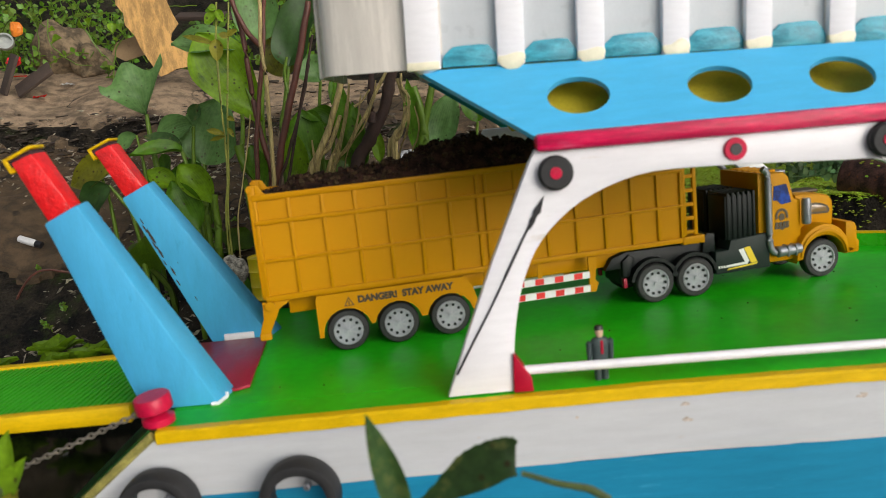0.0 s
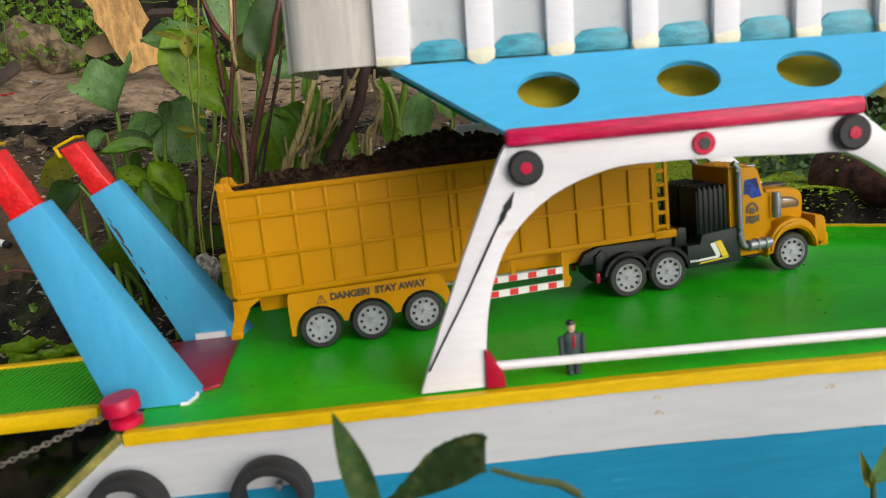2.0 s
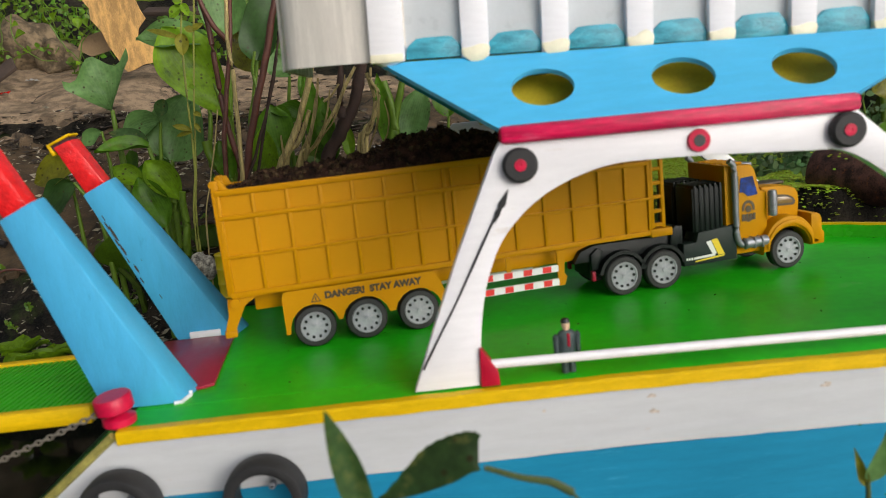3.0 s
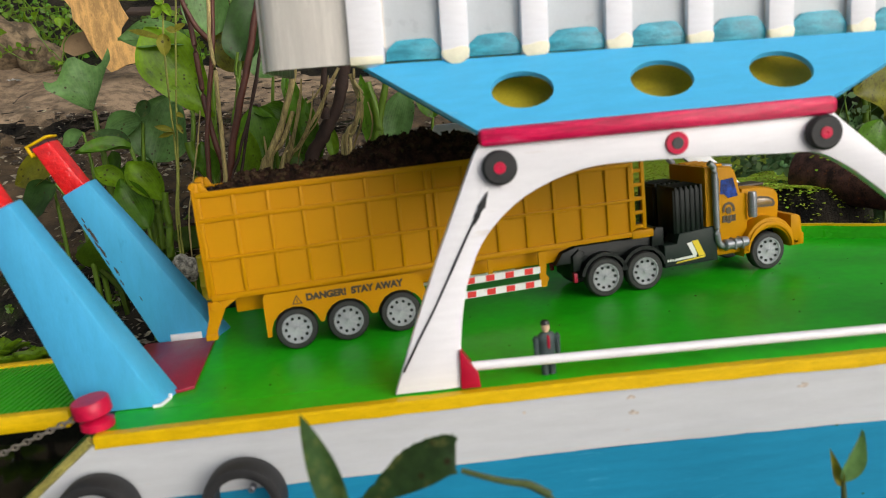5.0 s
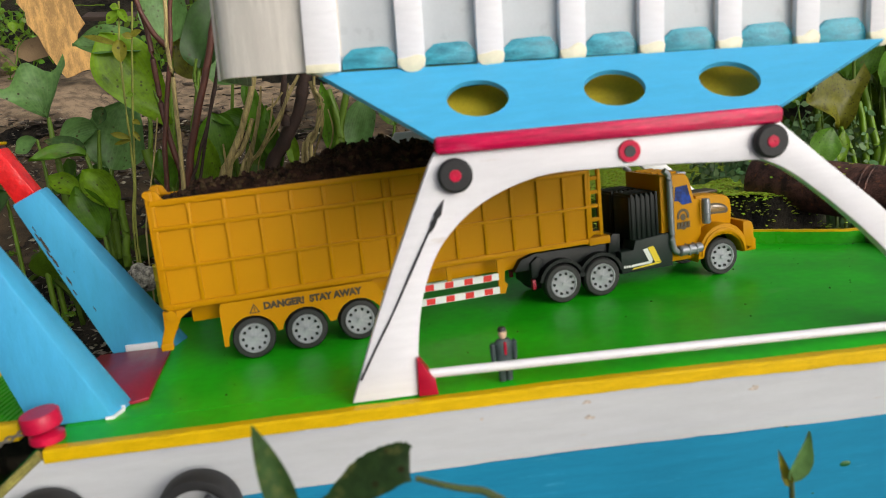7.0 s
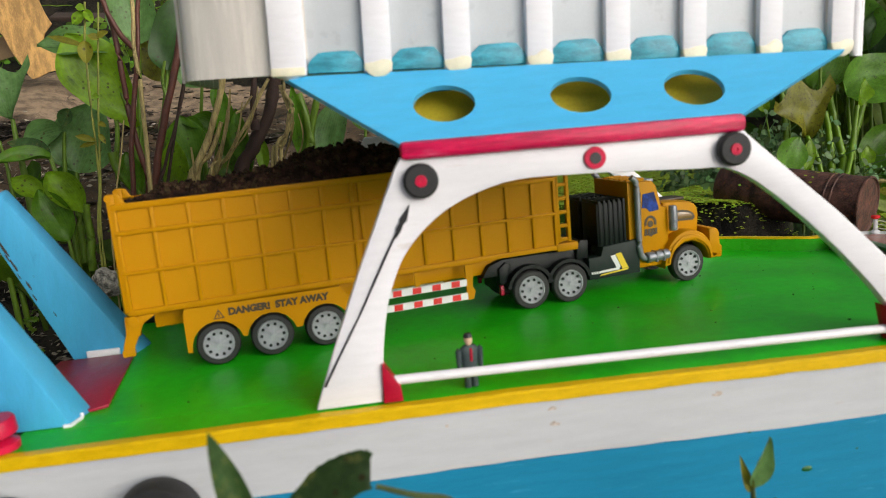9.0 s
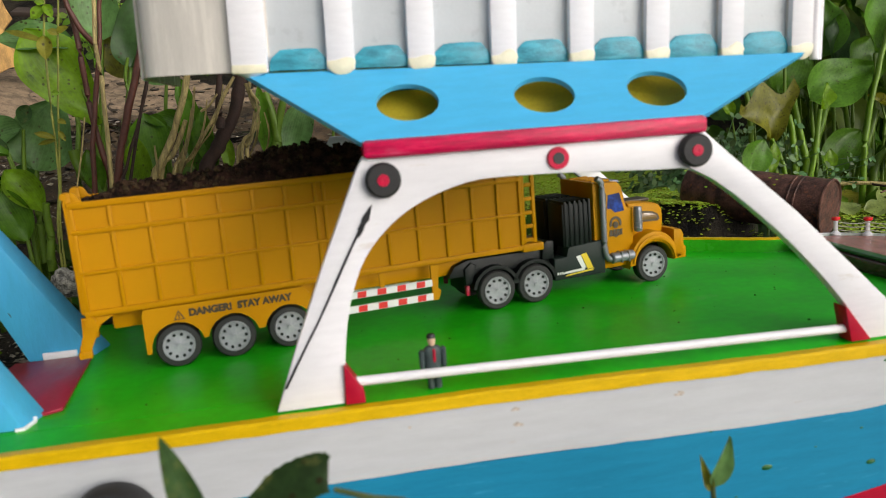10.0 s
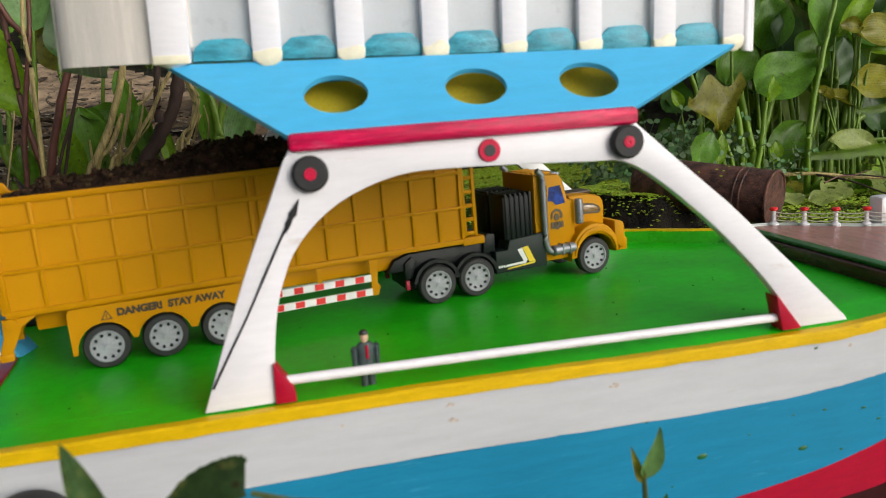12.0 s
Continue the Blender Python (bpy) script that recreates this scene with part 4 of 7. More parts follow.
def sloping_board(mirror):
    """The blue board with three round holes, from the arch's bar up to the cabin floor."""
    lower, upper = Vector((0.0, 0.006, 0.1925)), Vector((0.0, 0.066, 0.2495))
    up = upper - lower
    length = up.length
    up.normalize()
    normal = Vector((0, -up.z, up.y))
    thick = 0.0045
    left_lo, right_lo, left_hi, right_hi = 0.083, 0.338, 0.001, 0.452
    holes = [(0.1203, 0.442), (0.2252, 0.392), (0.3146, 0.350)]
    rx, ry = 0.0236, 0.0198
    bm = bmesh.new()
    outer = [(left_lo, -0.03), (right_lo, -0.075), (right_hi, 0.68), (left_hi, 0.985)]

    def place(x, s, depth):
        return lower + up * (s * length) + Vector((x, 0, 0)) - normal * depth

    loops = []
    for depth in (0.0, thick):
        edge = []
        ring = []
        for (xa, sa), (xb, sb) in zip(outer, outer[1:] + outer[:1]):
            ring += [bm.verts.new(place(xa + (xb - xa) * q / 12, sa + (sb - sa) * q / 12, depth)) for q in range(12)]
        rings = [ring]
        for hx, hs in holes:
            rings.append([bm.verts.new(place(hx + rx * math.cos(q * math.tau / 40), hs + ry / length * math.sin(q * math.tau / 40), depth)) for q in range(40)])
        for r in rings:
            edge += [bm.edges.new((r[q], r[(q + 1) % len(r)])) for q in range(len(r))]
        bmesh.ops.triangle_fill(bm, use_beauty=True, use_dissolve=False, edges=edge)
        loops.append(rings)
    for ra, rb in zip(*loops):
        for q in range(len(ra)):
            bm.faces.new((ra[q], ra[(q + 1) % len(ra)], rb[(q + 1) % len(rb)], rb[q]))
    if mirror:
        for v in bm.verts:
            v.co.y = 2 * MID - v.co.y
    return bm


part("sloping_board", sloping_board(False), blue_paint, ferry, "sloping sky blue board with three round holes")
part("sloping_board", sloping_board(True), blue_paint, ferry, "sloping sky blue board with three round holes")
for y_sign in (0, 1):
    lining = bmesh.new()
    slab([(0.092, 0.0), (0.345, 0.0), (0.375, 0.026), (0.39, 0.060), (0.06, 0.060)], 0.0, 0.004, 0, lining)
    bmesh.ops.transform(lining, matrix=Matrix.Translation((0, 0.040, 0.186)) @ Matrix.Rotation(radians(-46), 4, "X"), verts=lining.verts)
    if y_sign:
        for v in lining.verts:
            v.co.y = 2 * MID - v.co.y
    part("board_lining", lining, olive_paint, ferry, "olive yellow inner board behind the holes")
for x, z, r in ((0.387, -0.102, 0.0030), (0.482, -0.112, 0.0026), (0.501, -0.079, 0.0012), (0.540, -0.084, 0.0013), (0.556, -0.097, 0.0013), (0.337, -0.062, 0.0009), (0.471, -0.079, 0.0009), (0.489, -0.021, 0.0013), (0.465, -0.016, 0.0009), (0.43, -0.09, 0.0008), (0.36, -0.125, 0.0009), (0.52, -0.12, 0.0010)):
    o = part("fleck", lathe([(0.0, 0.0), (r * 1.2, 0.0), (r, 0.0005), (0.0, 0.0007)], 9, facing @ Matrix.Diagonal((1.5, 0.8, 1, 1))), dark_green, ferry, "fleck of duckweed stuck to the hull")
    o.location = (x, -0.0098 - z * 0.06 + 0.010 * max(0.0, (x - 0.5) / 0.1) * 0.1, z)


# ---- the toy tipper truck ----
TRUCK = pose(-0.0970, 0.1445, 0.0, 0, 0, 11.2)
truck = thing("toy_truck", TRUCK, "yellow plastic toy tipper lorry with a long ribbed trailer", "toy truck")
W = 0.082                                                   # width over the wheels


def wheel(u, v, r, mirrored=False):
    """A toy wheel with a rubber tyre and a silver rim with round holes; its outer face looks to -y."""
    w = part("wheel", lathe([(r * 0.70, 0.0045), (r * 0.72, 0.0), (r * 0.93, 0.0002), (r, 0.002), (r, 0.0105), (r * 0.93, 0.0125), (0.0, 0.0125)], 36, Matrix.Rotation(radians(-90), 4, "X")), tyre_rubber, truck, "black tyre")
    w.location = (u, v, r)
    if mirrored:
        w.rotation_euler = (0, 0, math.pi)
    q = r * 0.70
    bm = lathe([(0.0, -0.0008), (r * 0.1, -0.0008), (r * 0.12, 0.0002), (r * 0.2, 0.0006), (q * 0.55, 0.0016), (q * 0.88, 0.0008), (q * 0.92, -0.0006), (q, -0.0006), (q, 0.004), (0.0, 0.004)], 40, Matrix.Rotation(radians(-90), 4, "X"))
    part("rim", bm, rim_silver, w, "silver rim")
    hole = finish(lathe([(0.0, 0.0), (r * 0.074, 0.0), (r * 0.074, 0.0016), (0.0, 0.0016)], 10, Matrix.Rotation(radians(-90), 4, "X")), "rim_hole")
    hole.materials.append(truck_black)
    for k in range(10):
        a = k * math.tau / 10
        part("rim_hole", hole, truck_black, w, "" if k else "round dark hole in the rim").location = (math.cos(a) * q * 0.74, 0.0, math.sin(a) * q * 0.74)
    return w


for u in (0.003, 0.052, 0.103):
    wheel(u, 0.0, 0.0200)
    wheel(u, W, 0.0200, True)
for u, r in ((0.318, 0.0205), (0.3625, 0.0205), (0.508, 0.0205)):
    wheel(u, 0.0, r)
    wheel(u, W, r, True)
for u in (0.003, 0.052, 0.103, 0.318, 0.3625, 0.508):
    part("axle", tube([(u, 0.010, 0.020), (u, W - 0.010, 0.020)], 0.003, 8), truck_black, truck)

# trailer body
R0, R1, Z0, Z1 = -0.069, 0.352, 0.0605, 0.157
body = part("trailer_body", box(R0, R1, 0.001, W - 0.001, Z0, Z0 + 0.003), truck_yellow, truck, "yellow ribbed trailer body")
part("side_wall", slab([(R0, Z0 - 0.003), (0.262, Z0 - 0.003), (0.268, Z0 + 0.001), (R1, Z0 + 0.001), (R1, Z1), (R0, Z1)], 0.0020, 0.0045), truck_yellow, body)
part("side_wall", slab([(R0, Z0 - 0.003), (0.262, Z0 - 0.003), (0.268, Z0 + 0.001), (R1, Z0 + 0.001), (R1, Z1), (R0, Z1)], W - 0.0045, W - 0.0020), truck_yellow, body)
part("front_wall", box(R1 - 0.0025, R1, 0.0045, W - 0.0045, Z0 + 0.001, Z1), truck_yellow, body)
part("tailgate", box(R0 - 0.002, R0 + 0.0005, 0.003, W - 0.003, Z0, Z1 - 0.006, 0.0006), truck_yellow, body)
rib_v = finish(box(-0.0017, 0.0017, -0.0004, 0.0021, Z0 + 0.0012, Z1 - 0.001, 0.0005), "rib")
rib_v.materials.append(truck_yellow)
U_RIBS = [-0.0665, -0.0365, -0.006, 0.024, 0.0535, 0.0835, 0.1125, 0.1405, 0.1485, 0.178, 0.208, 0.238, 0.268, 0.297, 0.325, 0.350]
for u in U_RIBS:
    part("rib", rib_v, truck_yellow, body).location.x = u
    o = part("rib", rib_v, truck_yellow, body)
    o.matrix_local = pose(u, W, 0, 0, 0, 180)
for z, t in ((Z0 + 0.0005, 0.0026), (0.0965, 0.0016), (0.1325, 0.0021), (0.1555, 0.0028)):
    me = finish(box(R0, R1, -0.0008, 0.0021, z - t, z + t, 0.0007), "rail")
    me.materials.append(truck_yellow)
    part("rail", me, truck_yellow, body)
    o = part("rail", me, truck_yellow, body)
    o.matrix_local = pose(R0 + R1, W, 0, 0, 0, 180)
for v in (0.0005, W - 0.0095):
    part("rear_post", box(R0 - 0.003, R0 + 0.0045, v, v + 0.009, Z0, Z1 + 0.010, 0.0016), truck_yellow, body)
    part("hinge_knob", tube([(R0 - 0.001, v - 0.0015, Z1 + 0.0065), (R0 - 0.001, v + 0.0095, Z1 + 0.0065)], 0.0030, 12), truck_yellow, body)
    part("corner_web", slab([(R0 + 0.004, Z1), (R0 + 0.014, Z1), (R0 + 0.011, Z1 + 0.003), (R0 + 0.008, Z1 + 0.009), (R0 + 0.004, Z1 + 0.010)], v, v + 0.003, 0.0004), truck_yellow, body)
    # hinged support legs at the rear
    part("support_leg", slab([(-0.078, 0.0225), (-0.070, 0.0225), (-0.068, 0.030), (-0.058, 0.050), (-0.046, 0.0575), (-0.073, 0.0575), (-0.074, 0.042), (-0.078, 0.031)], v + 0.001, v + 0.006, 0.0008), truck_yellow, body)
    part("leg_foot", box(-0.0795, -0.0685, v, v + 0.008, 0.0215, 0.028, 0.0012), truck_yellow, body)
    part("leg_knob", tube([(-0.066, v - 0.002, 0.054), (-0.066, v + 0.007, 0.054)], 0.0046, 14), truck_yellow, body)
part("cross_beam", box(-0.05, 0.30, 0.018, W - 0.018, 0.040, 0.0575, 0.002), truck_yellow, body, "yellow trailer chassis beam")
# ladder at the front corners
for v in (-0.0005, W - 0.0035):
    ladder = part("ladder", box(0.3515, 0.3545, v, v + 0.004, 0.0655, Z1, 0.0005), truck_yellow, body, "yellow ladder")
    part("ladder_post", box(0.3625, 0.3665, v, v + 0.004, 0.0655, Z1, 0.0006), truck_yellow, ladder)
    for k in range(7):
        part("rung", box(0.354, 0.363, v + 0.0005, v + 0.0035, 0.0665 + k * 0.0143, 0.0705 + k * 0.0143, 0.0005), truck_yellow, ladder)
    part("ladder_foot", box(0.349, 0.3735, v - 0.001, v + 0.012, 0.0560, 0.0645, 0.0012), truck_yellow, ladder)

# wheel cover with the warning
cover = [(-0.0245, 0.0165), (-0.0205, 0.0165), (-0.0195, 0.024)]
for c in (0.003, 0.052, 0.103):
    for k in range(9):
        a = radians(168 - 19.5 * k)
        cover.append((c + 0.0232 * math.cos(a), max(0.020, 0.019 + 0.0232 * math.sin(a))))
cover += [(0.1275, 0.022), (0.1285, 0.0165), (0.132, 0.0165), (0.1315, 0.030), (0.127, 0.046), (0.119, 0.0565), (-0.0225, 0.0575), (-0.0245, 0.052)]
clean = [cover[0]]
for p in cover[1:]:
    if abs(p[0] - clean[-1][0]) > 0.0004 or abs(p[1] - clean[-1][1]) > 0.0004:
        if p[0] >= clean[-1][0] - 0.0005 or p[1] > 0.028:
            clean.append(p)
wc = part("wheel_cover", slab(clean, -0.0012, 0.0016), truck_yellow, truck, "yellow wheel cover with a printed warning")
part("wheel_cover", slab(clean, W - 0.0016, W + 0.0012), truck_yellow, truck, "yellow wheel cover")
lettering("DANGER!  STAY AWAY", 0.0088, decal_dark, wc, Matrix.Translation((0.0150, -0.0014, 0.0462)) @ facing)
tri = [(0.0015, 0.0440), (0.0115, 0.0440), (0.0065, 0.0530)]
part("warning_sign", slab(tri, -0.00145, -0.0010), decal_dark, wc, "dark warning triangle")
part("warning_face", slab([(0.0032, 0.0450), (0.0098, 0.0450), (0.0065, 0.0510)], -0.00160, -0.0013), truck_yellow, wc)
part("warning_mark", slab([(0.0060, 0.0456), (0.0070, 0.0456), (0.0071, 0.0492), (0.0059, 0.0492)], -0.00175, -0.0015), decal_dark, wc)

# striped side guards
for v, s in ((0.0, 1), (W, -1)):
    guard = part("side_guard", box(0.1395, 0.1425, v, v + 0.0025 * s, 0.020, 0.0575), truck_yellow, truck, "yellow side guard with red and white bars")
    part("guard_post", box(0.194, 0.1985, v, v + 0.0025 * s, 0.040, 0.0575), truck_yellow, guard)
    part("guard_post", slab([(0.247, 0.0575), (0.256, 0.0575), (0.2535, 0.034), (0.2565, 0.030), (0.2535, 0.0215), (0.247, 0.0215)], min(v, v + 0.003 * s), max(v, v + 0.003 * s)), truck_yellow, guard)
    for z0 in (0.0362, 0.0222):
        bar = part("guard_bar", box(0.142, 0.2475, v - 0.0004 * s, v + 0.0022 * s, z0, z0 + 0.0068), decal_white, guard, "white bar with red blocks")
        for k in range(5):
            u = 0.150 + k * 0.0202
            part("red_block", slab([(u, z0 + 0.0004), (u + 0.0088, z0 + 0.0004), (u + 0.0092, z0 + 0.0064), (u + 0.0004, z0 + 0.0064)], min(v - 0.0007 * s, v), max(v - 0.0007 * s, v)), decal_red, bar)

# tractor chassis
chassis = part("chassis", box(0.288, 0.53, 0.020, W - 0.020, 0.018, 0.040, 0.002), truck_black, truck, "black plastic tractor chassis")
part("coupling", slab([(0.268, 0.038), (0.386, 0.038), (0.382, 0.0475), (0.372, 0.0545), (0.292, 0.0550), (0.276, 0.050)], 0.010, W - 0.010, 0.001), truck_black, chassis)
for v in (0.001, W - 0.015):
    bm = bmesh.new()
    for c in (0.318, 0.3625):
        arc = [(c + 0.0262 * math.cos(radians(a)), 0.0205 + 0.0262 * math.sin(radians(a))) for a in range(170, 9, -16)]
        arc += [(c + 0.0228 * math.cos(radians(a)), 0.0205 + 0.0228 * math.sin(radians(a))) for a in range(10, 171, 16)]
        slab(arc, v, v + 0.014, 0, bm)
    part("mudguard", bm, truck_black, chassis, "black double mudguard")
    part("tail_lamp", box(0.2845, 0.2885, v + 0.002, v + 0.007, 0.019, 0.029, 0.0006), maroon_paint, chassis, "small dark red tail lamp")
for v, s in ((0.0, 1), (W, -1)):
    lo, hi = min(v + 0.001 * s, v + 0.026 * s), max(v + 0.001 * s, v + 0.026 * s)
    skirt = part("side_skirt", slab([(0.386, 0.0195), (0.4475, 0.0195), (0.4475, 0.0565), (0.4035, 0.0535), (0.4005, 0.0435), (0.386, 0.0435)], lo, hi, 0.0008), truck_dark, truck, "dark plastic side skirt with a chevron")
    f0, f1 = (lo - 0.0003, lo + 0.0002) if s > 0 else (hi - 0.0002, hi + 0.0003)
    part("stripe", slab([(0.396, 0.0255), (0.4215, 0.0265), (0.4225, 0.0292), (0.398, 0.0278)], f0, f1), decal_white, skirt, "white sticker stripe")
    part("chevron", slab([(0.4185, 0.0290), (0.4235, 0.0292), (0.4172, 0.0435), (0.4118, 0.0425)], f0, f1), decal_white, skirt, "white sticker chevron")
    part("chevron", slab([(0.4255, 0.0270), (0.4325, 0.0274), (0.4245, 0.0448), (0.4178, 0.0440)], f0, f1), decal_yellow, skirt, "yellow sticker chevron")
    part("stripe", slab([(0.398, 0.0226), (0.4315, 0.0250), (0.4335, 0.0270), (0.400, 0.0242)], f0, f1), decal_yellow, skirt, "yellow sticker stripe")
    for k in range(3):
        part("stripe", box(0.3885 + 0.0028 * k, 0.3903 + 0.0028 * k, f0, f1, 0.0255, 0.0280), decal_white, skirt)
part("coupling_plate", slab([(0.300, 0.0548), (0.378, 0.0548), (0.390, 0.0600), (0.384, 0.0615), (0.318, 0.0600)], 0.016, W - 0.016, 0.0006), truck_dark, chassis)
for v in (0.006, W - 0.012):
    part("bracket", slab([(0.374, 0.0435), (0.388, 0.0435), (0.3885, 0.0625), (0.3800, 0.0635), (0.3755, 0.0580)], v, v + 0.006, 0.0006), truck_black, chassis)
    part("bracket", slab([(0.2855, 0.0300), (0.2925, 0.0300), (0.2990, 0.0490), (0.2930, 0.0520), (0.2855, 0.0460)], v, v + 0.006, 0.0006), truck_black, chassis)
# ribbed black tanks behind the cab
for v in (0.003, 0.045):
    pack = part("ribbed_tank", box(0.3985, 0.4325, v, v + 0.034, 0.0535, 0.1000, 0.002), truck_black, truck, "black ribbed tank behind the cab")
    for k in range(6):
        u = 0.4005 + k * 0.0058
        part("tank_rib", box(u, u + 0.0034, v - 0.0014, v + 0.0355, 0.0535, 0.1028, 0.0013), truck_black, pack)
# cab
cab = part("cab", slab([(0.4375, 0.0225), (0.487, 0.0225), (0.487, 0.0860), (0.4795, 0.0875), (0.4735, 0.1115), (0.4690, 0.1165), (0.4375, 0.1185)], 0.0045, W - 0.0045, 0.0025), truck_yellow, truck, "yellow truck cab")
part("sun_visor", box(0.4645, 0.4765, 0.014, W - 0.014, 0.1135, 0.1175, 0.0012), pipe_grey, cab, "grey roof visor")
for v in (0.018, 0.03, 0.041, 0.052, 0.064):
    part("roof_rib", box(0.443, 0.466, v - 0.002, v + 0.002, 0.1165, 0.1195, 0.001), truck_yellow, cab)
part("windscreen", slab([(0.4740, 0.1105), (0.4760, 0.1105), (0.4815, 0.0890), (0.4795, 0.0890)], 0.010, W - 0.010), window_blue, cab, "dark blue windscreen")
for v, s in ((0.0045, 1), (W - 0.0045, -1)):
    f0, f1 = (v - 0.0006, v + 0.0004) if s > 0 else (v - 0.0004, v + 0.0006)
    part("side_window", slab([(0.4545, 0.0885), (0.4590, 0.0880), (0.4640, 0.0835), (0.4755, 0.0845), (0.4700, 0.1045), (0.4560, 0.1035)], f0, f1), window_blue, cab, "blue side window")
    part("door_edge", slab([(0.4515, 0.030), (0.4525, 0.030), (0.4535, 0.1060), (0.4525, 0.1060)], f0, f1), decal_dark, cab)
    e0, e1 = (f0 - 0.0003, f0 + 0.0003) if s > 0 else (f1 - 0.0003, f1 + 0.0003)
    ring = [(0.4640 + 0.0074 * math.cos(radians(a)), 0.0710 + 0.0084 * math.sin(radians(a))) for a in range(-20, 201, 20)]
    ring += [(0.4640 + 0.0048 * math.cos(radians(a)), 0.0710 + 0.0056 * math.sin(radians(a))) for a in range(200, -21, -20)]
    em = part("emblem", slab(ring, e0, e1), decal_dark, cab, "dark round sticker emblem")
    part("emblem_dot", slab([(0.4640 + 0.0034 * math.cos(q * math.tau / 10), 0.0702 + 0.0038 * math.sin(q * math.tau / 10)) for q in range(10)], e0, e1), decal_dark, em)
    part("emblem_scroll", slab([(0.4560, 0.0578), (0.4610, 0.0578), (0.4640, 0.0560), (0.4672, 0.0580), (0.4722, 0.0586), (0.4718, 0.0604), (0.4562, 0.0596)], e0, e1), decal_dark, em)
    for k in range(4):
        part("emblem_bar", slab([(0.4562 + 0.0041 * k, 0.0592), (0.4594 + 0.0041 * k, 0.0596), (0.4598 + 0.0041 * k, 0.0652), (0.4566 + 0.0041 * k, 0.0648)], e0, e1), decal_dark, em)
    # exhaust stack, silencer and air filter
    vs = v - 0.0045 * s
    part("exhaust_pipe", tube(curve_points([(0.440, vs, 0.1235), (0.4445, vs, 0.1195), (0.4460, vs, 0.112), (0.4465, vs, 0.070), (0.4475, vs, 0.043), (0.452, vs, 0.0345), (0.458, vs, 0.0345)], 4), 0.0033, 10), pipe_grey, cab, "grey plastic exhaust stack")
    part("silencer", tube([(0.4545, vs, 0.0345), (0.4560, vs, 0.0345), (0.4562, vs, 0.0345), (0.4815, vs, 0.0352), (0.4835, vs, 0.0352)], [0.0050, 0.0062, 0.0056, 0.0056, 0.0030], 16), pipe_grey, cab, "grey plastic silencer")
    part("silencer_strap", box(0.4640, 0.4665, vs - 0.0060, vs + 0.0060, 0.0288, 0.0410, 0.0012), pipe_grey, cab)
    part("silencer_strap", box(0.4730, 0.4755, vs - 0.0060, vs + 0.0060, 0.0288, 0.0410, 0.0012), pipe_grey, cab)
    part("air_filter", lathe([(0.0, 0.0), (0.0040, 0.0), (0.0048, 0.002), (0.0048, 0.0045), (0.0043, 0.005), (0.0048, 0.0055), (0.0048, 0.010), (0.0043, 0.0105), (0.0048, 0.011), (0.0048, 0.0235), (0.0040, 0.027), (0.0, 0.0275)], 16), pipe_grey, cab, "grey ribbed air filter").location = (0.4905, vs + 0.001 * s, 0.0600)
# bonnet, wings and bumper
hood = part("bonnet", slab([(0.486, 0.0400), (0.5305, 0.0400), (0.5325, 0.0700), (0.5315, 0.0790), (0.5285, 0.0835), (0.5230, 0.0862), (0.5120, 0.0885), (0.500, 0.0897), (0.486, 0.0900)], 0.013, W - 0.013, 0.0042), truck_yellow, truck, "yellow bonnet with a long nose")
part("grille", box(0.5300, 0.5335, 0.022, W - 0.022, 0.045, 0.079, 0.001), pipe_grey, hood, "grey radiator grille")
part("bonnet_rib", box(0.490, 0.526, 0.030, 0.052, 0.087, 0.0905, 0.0012), decal_dark, hood, "dark bonnet vent")
for v, s in ((0.0, 1), (W, -1)):
    arc = [(0.508 + 0.0315 * math.cos(radians(a)), 0.0235 + 0.0345 * math.sin(radians(a))) for a in range(188, -1, -12)]
    arc += [(0.5455, 0.034), (0.5455, 0.0245), (0.535, 0.0245)]
    arc += [(0.508 + 0.0245 * math.cos(radians(a)), 0.0215 + 0.0245 * math.sin(radians(a))) for a in range(10, 181, 12)]
    arc += [(0.4775, 0.0215)]
    lo, hi = min(v - 0.0035 * s, v + 0.019 * s), max(v - 0.0035 * s, v + 0.019 * s)
    wing = part("front_wing", slab(arc, lo, hi, 0.0020), truck_yellow, truck, "rounded yellow front wing")
    lamp0, lamp1 = (v + 0.0122, v + 0.0150) if s > 0 else (v - 0.0150, v - 0.0122)
    lip = [(0.508 + 0.0285 * math.cos(radians(a)), 0.0232 + 0.0305 * math.sin(radians(a))) for a in range(176, 3, -9)] + [(0.508 + 0.0258 * math.cos(radians(a)), 0.0222 + 0.0262 * math.sin(radians(a))) for a in range(4, 177, 9)]
    part("wing_lip", slab(lip, min(lo + 0.0006, hi - 0.002) - (0.0022 if s > 0 else 0), hi - 0.001 + (0 if s > 0 else 0.0026), 0.0009), truck_yellow, wing)
    lens = [(0.4985, 0.0672), (0.5235, 0.0660), (0.5258, 0.0676), (0.5262, 0.0702), (0.5240, 0.0738), (0.5180, 0.0772), (0.5100, 0.0788), (0.4985, 0.0792)]
    part("lamp_recess", slab(lens, lamp0, lamp1), decal_dark, hood, "dark recess of the side vent")
    inner = [(0.514 + (a - 0.514) * 0.72, 0.0725 + (b - 0.0725) * 0.62) for a, b in lens]
    part("side_lamp", slab(inner, lamp0 - 0.0006, lamp1 + 0.0006, 0.0004), headlight_clear, hood, "brown tinted plastic side lamp")
bump_shape = [(0.5335, 0.0225), (0.5490, 0.0225), (0.5500, 0.0240), (0.5502, 0.0350), (0.5475, 0.0375), (0.5470, 0.0500), (0.5452, 0.0545), (0.5415, 0.0565), (0.5335, 0.0570)]
